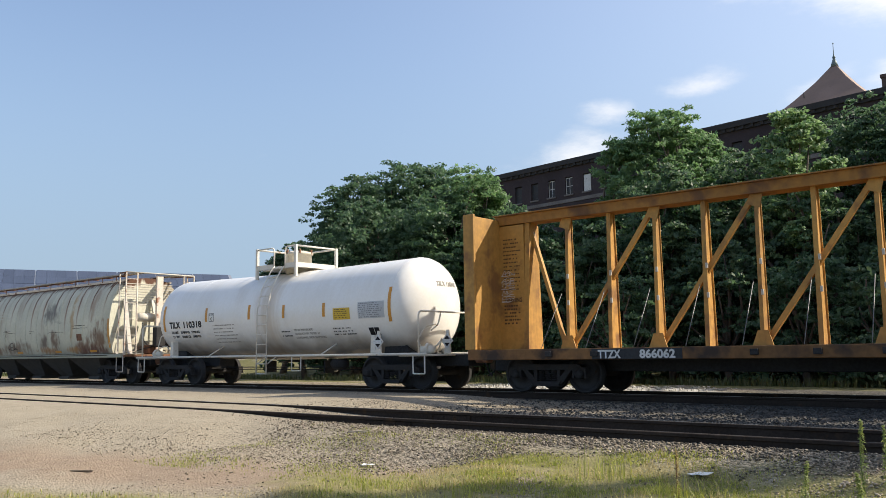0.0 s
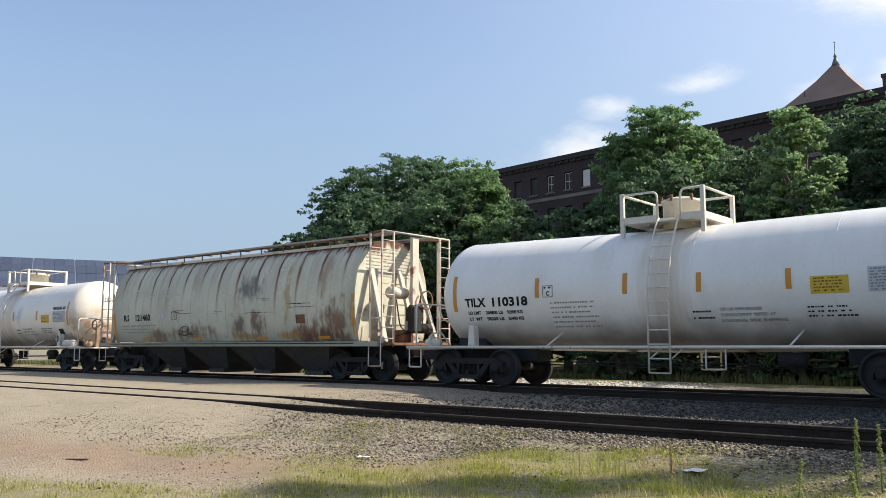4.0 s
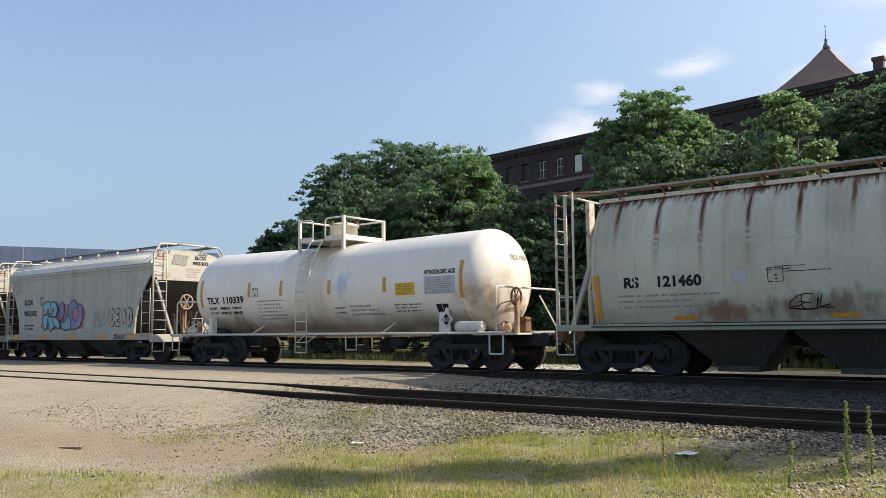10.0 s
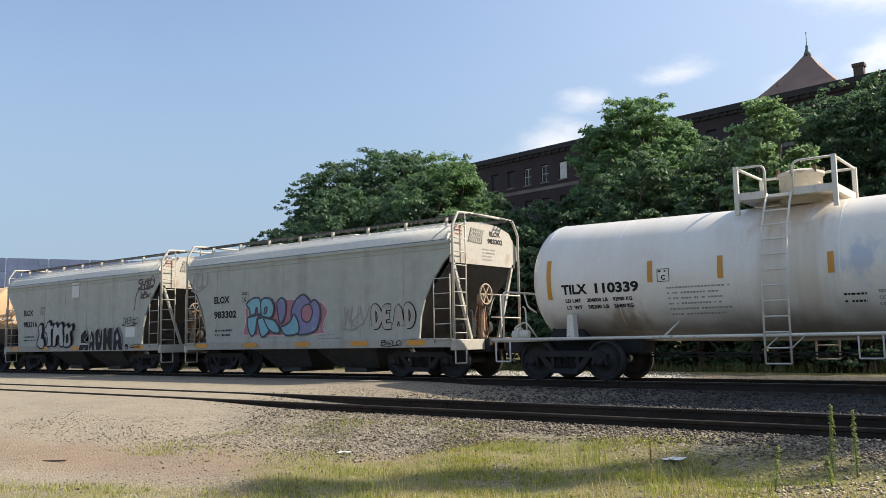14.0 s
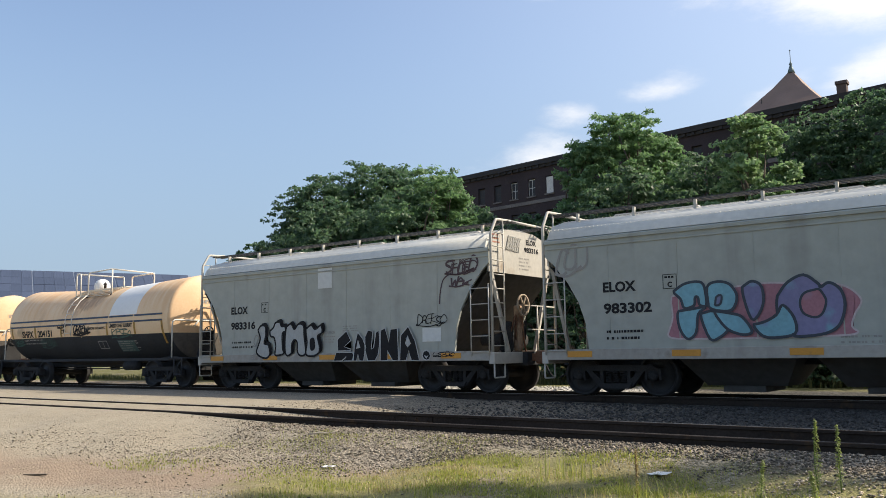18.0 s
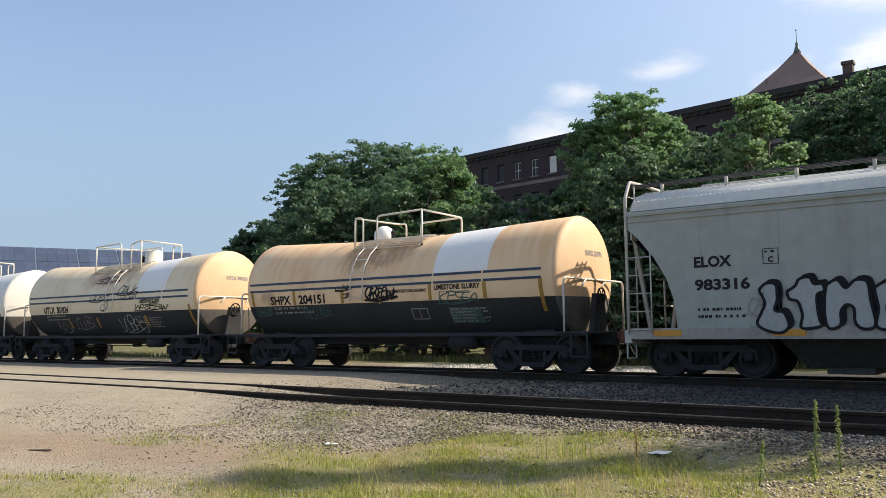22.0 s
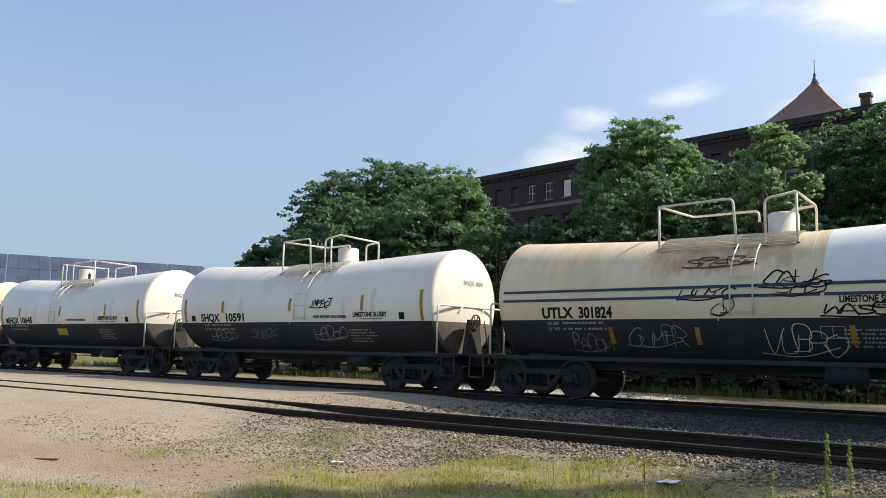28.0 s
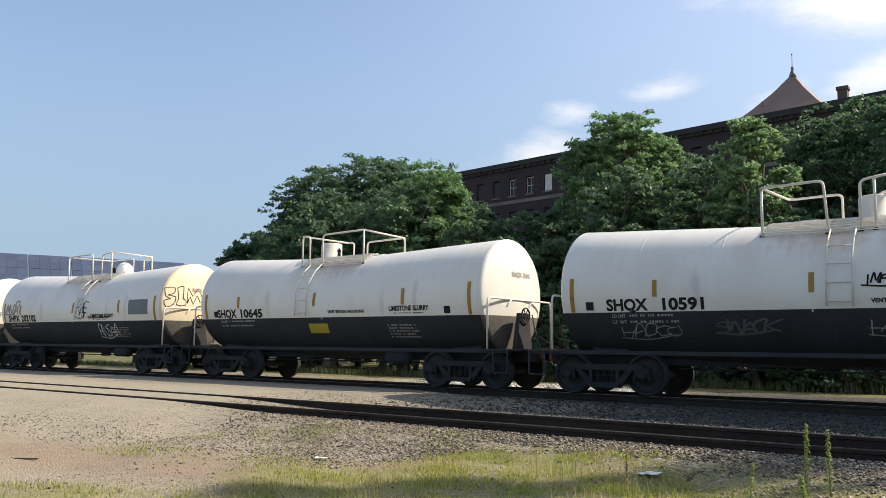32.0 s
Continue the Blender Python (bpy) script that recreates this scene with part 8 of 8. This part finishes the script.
for outline in ([(-1.30, 2.86), (-0.98, 2.90), (-1.0, 2.70), (-1.22, 2.64), (-0.95, 2.58), (-1.02, 2.34), (-1.26, 2.23), (-1.33, 2.45), (-1.12, 2.51), (-1.28, 2.60), (-1.30, 2.86)],
                [(-0.88, 2.88), (-0.66, 2.94), (-0.70, 2.55), (-0.60, 2.48), (-0.62, 2.30), (-0.92, 2.32), (-0.86, 2.52), (-0.88, 2.88)],
                [(-0.54, 2.38), (-0.51, 2.90), (-0.34, 2.62), (-0.15, 2.88), (0.05, 2.54), (-0.06, 2.44), (-0.18, 2.66), (-0.32, 2.36), (-0.44, 2.60), (-0.54, 2.38)],
                [(0.16, 2.36), (0.12, 2.84), (0.46, 2.88), (0.50, 2.66), (0.32, 2.58), (0.52, 2.38), (0.34, 2.32), (0.16, 2.36)]):
    pts = [(5.22 + float(np.interp(math.hypot(y, z - 2.31), [q[1] for q in prof], [q[0] for q in prof])) + 0.006, y, z) for y, z in smooth_line(outline, 2)]
    add_pipe(bm, pts, 0.011, 4)
part("graffiti_tag", bm, spray_black, slurry_e, "outlined graffiti letters on the tank head")["kind"] = "stuff"
for car_, xs_ in ((slurry_c, (-4.6, 4.3)), (slurry_d, (-4.55, 4.3))):
    for xm in xs_:
        part("inspection_plate", patch(rs, xm - 0.09, xm + 0.09, 1.84, 2.02), ink_black, car_, "small black inspection plate")
slurry_tank(-154.7, "white and black tank car at the tail of the cut", "SHQX 10600", (tank_milk, tank_milk), 1, 1000)
# ---- loose stone, turf and weeds in the foreground ----
stone_grey_loose = mat("crushed stone", (0.165, 0.135, 0.098), 0.9, 0, 8, 0.2, (0.34, 0.285, 0.21), 0.6, 0.3, 60, random_value=-0.6)
stone_mixed_loose = mat("mixed gravel", (0.30, 0.255, 0.19), 0.9, 0, 8, 0.2, (0.19, 0.16, 0.12), 0.58, 0.3, 60, random_value=-0.5)
stone_sand_loose = mat("pale pebble", (0.40, 0.33, 0.24), 0.9, 0, 8, 0.2, (0.26, 0.215, 0.16), 0.6, 0.3, 60, random_value=-0.3)
OCTA_F = np.array([(0, 2, 4), (2, 1, 4), (1, 3, 4), (3, 0, 4), (2, 0, 5), (1, 2, 5), (3, 1, 5), (0, 3, 5)])
OCTA_V = np.array([(1, 0, 0), (-1, 0, 0), (0, 1, 0), (0, -1, 0), (0, 0, 1), (0, 0, -1)], float)


def stones(name, label, xy, size, material, rng, sink=0.3):
    """Angular stones, each turned and squashed its own way, bedded in the ground."""
    n = len(xy)
    v = OCTA_V[None] * (0.35 + 1.05 * rng.random((n, 6, 1)))
    q = rng.normal(size=(n, 3, 3))
    q, _ = np.linalg.qr(q)
    v = np.einsum("nij,nkj->nki", q, v) * np.array([1.1, 1.1, 0.65])
    s = size * (0.45 + 1.1 * rng.random((n, 1, 1)) ** 2)
    z = ground_z(xy[:, 0], xy[:, 1])
    v = v * s + np.stack([xy[:, 0], xy[:, 1], z + s[:, 0, 0] * (0.75 - sink)], 1)[:, None]
    f = OCTA_F[None] + (np.arange(n) * 6)[:, None, None]
    return tagged(new(name, raw_mesh(name, v.reshape(-1, 3), f.reshape(-1, 3), material)), label, "gravel", kind="stuff")


def scatter(n, x0, x1, y0, y1, rng, keep=None):
    p = np.stack([rng.uniform(x0, x1, n), rng.uniform(y0, y1, n)], 1)
    return p[keep(p[:, 0], p[:, 1])] if keep is not None else p


def lawn_edge(x):
    return np.interp(x, [-12, -10, -7.7, -7.0, -6.8, -5.8, -4.2, -3.5, -3.1, -2, 1], [2.8, 3.9, 4.9, 5.6, 7.4, 8.7, 9.1, 9.0, 8.4, 8.0, 7.9])


def patchy(x, y, s=1.0, k=0.0):
    return np.sin(x * 1.7 * s + 1.3 * y * s + k) + np.sin(y * 2.3 * s - 0.8 * x * s + 2 * k) + 0.7 * np.sin(x * 4.1 * s + k) * np.sin(y * 3.7 * s)


grng = np.random.default_rng(7)
stones("ballast_stones", "angular grey ballast stones along the siding", np.concatenate([scatter(44000, -14, 1.5, 6.6, 9.7, grng, lambda x, y: ((x < -3.2) | (y > 8.7)) & (grng.random(len(x)) < np.clip((y - 6.8) / 2.2, 0, 1) * np.where(y < lawn_edge(x) - 0.1, 0.03, 1) * np.clip((x + 10.5 + 0.8 * patchy(x, y, 0.9)) / 4.5, 0.0, 1))), scatter(22000, -20, 1.5, 9.8, 16.6, grng, lambda x, y: ((y < 11.5) | (x < -9)) & (grng.random(len(x)) < np.clip((x + 13 + 0.7 * patchy(x, y, 0.7)) / 5, 0.0, 1)))]), 0.017, stone_grey_loose, grng)
stones("gravel", "loose pale grey gravel between lot and siding", scatter(44000, -14, -4.5, 6.2, 14.2, grng, lambda x, y: ((y < 9.5) | (y > 9.9)) & ((y < 11.0) | (y > 11.4)) & (y > lawn_edge(x)) & (grng.random(len(x)) < np.clip((x + 13.5 + 0.8 * patchy(x, y, 0.8)) / 4.5, 0, 1) * np.clip((y - 8.7 - 0.26 * x) / 1.2, 0.04, 1))), 0.014, stone_mixed_loose, grng)
# dark stones, their colour lowered further to stand for the shade here
stones("track_ballast", "dark ballast stones between the tracks, darkened further for shade", scatter(15000, -14, 1.5, 11.5, 17.0, grng, lambda x, y: grng.random(len(x)) < np.clip((x + 12) / 4, 0, 1)), 0.026, mat("dark shaded ballast", (0.060, 0.057, 0.052), 0.85, 0, 8, 0.25, (0.13, 0.12, 0.11), 0.62, 0.3, 60, random_value=-0.5), grng)
stones("lot_pebbles", "loose pale pebbles of the gravel lot", np.concatenate([scatter(5000, -16, -5.5, 5.0, 9.6, grng, lambda x, y: y > lawn_edge(x) - 0.4), scatter(6000, -28, -8, 4.0, 16.4, grng)]), 0.008, stone_sand_loose, grng)
# stones whitened to carry the painted sunlight of that strip
stones("shoulder_ballast", "ballast stones along the main track's far edge, whitened for sunlight", scatter(2000, -16, -7.6, 19.5, 21.0, grng, lambda x, y: grng.random(len(x)) < np.clip((-7.6 - x) / 2, 0, 1)), 0.028, mat("sunlit ballast stone", (0.52, 0.50, 0.45), 0.9, 0, 8, 0.15, (0.62, 0.60, 0.55), 0.6, 0.3, 60, random_value=-0.3), grng)
stones("verge_pebbles", "pale crushed stone at the end of the verge", scatter(9000, -3.2, 1.5, 5.6, 9.65, grng, lambda x, y: grng.random(len(x)) < np.clip((x + 3.2) / 1.0, 0, 1)), 0.016, mat("pale crushed stone", (0.42, 0.34, 0.25), 0.9, 0, 8, 0.2, (0.30, 0.23, 0.17), 0.6, 0.3, 60, random_value=-0.55), grng)
stones("verge_stones", "dark scattered stones among the turf", scatter(1300, -9, -2.8, 4.3, 8.6, grng), 0.011, stone_grey_loose, grng)


def blades(name, label, xy, height, width, material, rng, lean=0.45, parts=2):
    """Grass: tapered blades of two segments, each leaning its own way."""
    n = len(xy)
    a = rng.uniform(0, math.tau, n)
    d = np.stack([np.cos(a), np.sin(a), np.zeros(n)], 1)
    side = np.stack([-np.sin(a), np.cos(a), np.zeros(n)], 1) * (width * (0.6 + 0.8 * rng.random(n)))[:, None]
    base = np.stack([xy[:, 0], xy[:, 1], ground_z(xy[:, 0], xy[:, 1]) - 0.01], 1)
    h = (height * (0.45 + 0.9 * rng.random(n)))[:, None]
    up = np.array([0, 0, 1.0])
    ln = (lean * rng.random(n))[:, None]
    mid = base + up * h * 0.6 + d * h * ln * 0.35
    tip = base + up * h * (1 - 0.25 * ln) + d * h * ln
    v = np.stack([base - side, base + side, mid + side * 0.75, mid - side * 0.75, tip + side * 0.1, tip - side * 0.1], 1).reshape(-1, 3)
    k = (np.arange(n) * 6)[:, None]
    f = np.concatenate([k + np.array([[0, 1, 2, 3]]), k + np.array([[3, 2, 4, 5]])])
    return tagged(new(name, raw_mesh(name, v, f, material)), label, "grass", kind="stuff")


grass_green = leaf_mat("green grass blade", (0.155, 0.185, 0.040), (0.375, 0.375, 0.100), 0.42)
grass_dry = leaf_mat("straw grass blade", (0.26, 0.21, 0.09), (0.50, 0.41, 0.20), 0.35)
lush = scatter(170000, -11, 0.6, 3.4, 9.3, grng, lambda x, y: (y < lawn_edge(x) + grng.normal(size=len(x)) * 0.12) & (patchy(x, y, 1.6) + 0.8 * patchy(x, y, 3.7, 1.1) + grng.normal(size=len(x)) * 0.6 > 0.2))
lush = lush[grng.random(len(lush)) < np.clip((lush[:, 0] + 7.2) / 1.6, 0.30, 1)]
blades("turf", "patchy green turf at the edge of the lot", lush, 0.048, 0.0042, grass_green, grng, 0.95)
dry = scatter(60000, -11, 0.6, 3.4, 9.2, grng, lambda x, y: (y < lawn_edge(x) + grng.normal(size=len(x)) * 0.3) & (patchy(x, y, 1.3, 2.0) + 0.8 * patchy(x, y, 3.1, 0.4) + grng.normal(size=len(x)) * 0.6 > 0.25))
dry = dry[grng.random(len(dry)) < np.clip((dry[:, 0] + 8.4) / 2.2, 0.55, 1)]
blades("dry_turf", "dry straw-coloured grass among the turf", dry, 0.046, 0.0035, grass_dry, grng, 0.9)
for k, (tx, ty) in enumerate(((-4.54, 8.0), (-4.4, 8.1), (-3.3, 7.3), (-5.2, 6.6), (-4.1, 6.3), (-2.4, 7.4), (-6.2, 6.3), (-5.7, 5.9), (-3.0, 6.7))):
    p = np.stack([tx + grng.normal(size=34) * 0.1, ty + grng.normal(size=34) * 0.1], 1)
    blades("grass_tuft", "tall tuft of green grass", p, (0.30, 0.26, 0.20, 0.12, 0.14, 0.18, 0.10, 0.10, 0.16)[k], 0.003, grass_green, grng, 0.5)
for k in range(46):
    tx, ty = grng.uniform(-6.6, -2.3), grng.uniform(4.9, 7.6)
    n = int(grng.integers(14, 34))
    p = np.stack([tx + grng.normal(size=n) * 0.09, ty + grng.normal(size=n) * 0.09], 1)
    blades("grass_tuft", "loose tuft of long grass in the turf", p, float(grng.uniform(0.08, 0.17)), 0.0026, grass_green if k % 3 else grass_dry, grng, 0.7)
thin = scatter(26000, -10.5, -2.5, 6.2, 9.35, grng, lambda x, y: (y > lawn_edge(x) - 0.2) & (patchy(x, y, 1.4, 0.7) + grng.normal(size=len(x)) * 0.8 > 0.5))
blades("sparse_turf", "thin greenish grass growing through the gravel", thin, 0.04, 0.004, grass_green, grng, 0.9)
far = scatter(26000, -60, 4, 21.8, 26.5, grng, lambda x, y: patchy(x, y, 0.5) + grng.normal(size=len(x)) * 0.5 > -0.4)
blades("trackside_weeds", "rank grass and weeds beyond the main track", far, 0.24, 0.010, leaf_mat("weed blade", (0.038, 0.062, 0.02), (0.11, 0.118, 0.042), 0.3), grng, 0.6)

weed_leaf = leaf_mat("weed leaf", (0.15, 0.19, 0.055), (0.30, 0.34, 0.12), 0.45)
stalk_green = mat("weed stalk", (0.14, 0.19, 0.05), 0.8, 0, 8, 0.2)
stalk_brown = mat("dead stalk", (0.22, 0.12, 0.07), 0.9, 0, 8, 0.2)


def tall_weed(x, y, h, seed, label="tall leafy weed with a narrow seed spike", stem=stalk_green, leaf=weed_leaf, spread=0.042):
    rnd, rng = random.Random(seed), np.random.default_rng(seed)
    z = float(ground_z(x, y))
    top = thing("weed", label, "weed", at=Matrix.Translation((x, y, z - 0.01)))
    bm = bmesh.new()
    lean = (rnd.uniform(-0.05, 0.05), rnd.uniform(-0.05, 0.05), h)
    add_limb(bm, (0, 0, 0), lean, 0.008, 0.003, rnd, 0.03, 6)
    part("stem", bm, stem, top)
    n = 34
    cs = np.array([(lean[0] * t, lean[1] * t, h * t) for t in np.linspace(0.12, 0.98, n)])
    rs = spread * (1.25 - np.linspace(0.1, 1, n))
    v, f = leaf_cloud(cs, rs, 6, 0.042, rng, 0.9, 0.5, 0.22)
    ob = new("foliage", raw_mesh("foliage", v, f, leaf))
    ob.parent = top
    return top


for k, (x, y, h) in enumerate(((-2.02, 8.28, 0.66), (-1.84, 8.33, 0.60), (-2.34, 7.6, 0.40), (-1.95, 7.9, 0.26))):
    tall_weed(x, y, h, 300 + k)
for k, (x, y, h) in enumerate(((-3.33, 7.3, 0.44),)):
    tall_weed(x, y, h, 320 + k, "dead brown weed stalk", stalk_brown, grass_dry, 0.014)

# litter and a dropped slat
paper = mat("crumpled paper", (0.75, 0.74, 0.70), 0.8, 0, 9, 0.1)


def litter(x, y, sx, sy, rz, label):
    rnd = random.Random(int(x * 100))
    bm = bmesh.new()
    g = [[bm.verts.new((sx * (i / 3 - 0.5), sy * (j / 2 - 0.5), 0.012 + rnd.uniform(0, 0.02))) for j in range(3)] for i in range(4)]
    for i in range(3):
        for j in range(2):
            bm.faces.new((g[i][j], g[i + 1][j], g[i + 1][j + 1], g[i][j + 1]))
    r = bmesh.ops.extrude_face_region(bm, geom=bm.faces[:])
    bmesh.ops.translate(bm, verts=[q for q in r["geom"] if isinstance(q, bmesh.types.BMVert)], vec=(0, 0, 0.006))
    bmesh.ops.recalc_face_normals(bm, faces=bm.faces)
    ob = solid("paper_scrap", bm, paper, label, "litter")
    ob.matrix_world = pose(x, y, float(ground_z(x, y)) + 0.005, 4, -3, rz)


litter(-3.62, 8.5, 0.20, 0.16, -20, "white paper scrap lying in the turf")
litter(-7.4, 7.5, 0.16, 0.09, 10, "flattened white paper scrap on the gravel")
wood = mat("grey split wood", (0.10, 0.075, 0.055), 0.9, 0, 12, 0.3, None, 0.6, 0.4)
solid("wood_slat", moved(box(-0.14, 0.14, -0.02, 0.02, 0, 0.018, 0.003), pose(-10.2, 5.36, float(ground_z(-10.2, 5.36)), 0, 0, 38)), wood, "thin dark wooden slat on the trodden earth", "wood slat")
solid("stick", moved(pipe([(-0.2, 0, 0.01), (-0.05, 0.02, 0.03), (0.1, 0.0, 0.02), (0.22, 0.03, 0.06)], 0.011, 6), pose(-9.0, 9.0, float(ground_z(-9.0, 9.0)) + 0.01, 0, 0, 30)), mat("bleached stick", (0.42, 0.36, 0.28), 0.9, 0, 12, 0.2), "bleached stick lying on the gravel", "stick")


# ---- what moves: the cars roll past, their wheels turn ----
def motions():
    ts, ds = [a for a, _ in ROLLED], [b for _, b in ROLLED]
    for car, x in ROLLING:
        walk(car, [(t, pose(x + d, MAIN_Y, 0)) for t, d in ROLLED])
    steps = np.linspace(0, ts[-1], 181)
    rolled = np.interp(steps, ts, ds)
    for w in WHEELSETS:
        x, y, z = w.location
        walk(w, [(float(t), pose(x, y, z) @ Matrix.Rotation(float(d) / WHEEL_R, 4, "Y")) for t, d in zip(steps, rolled)])


motions()
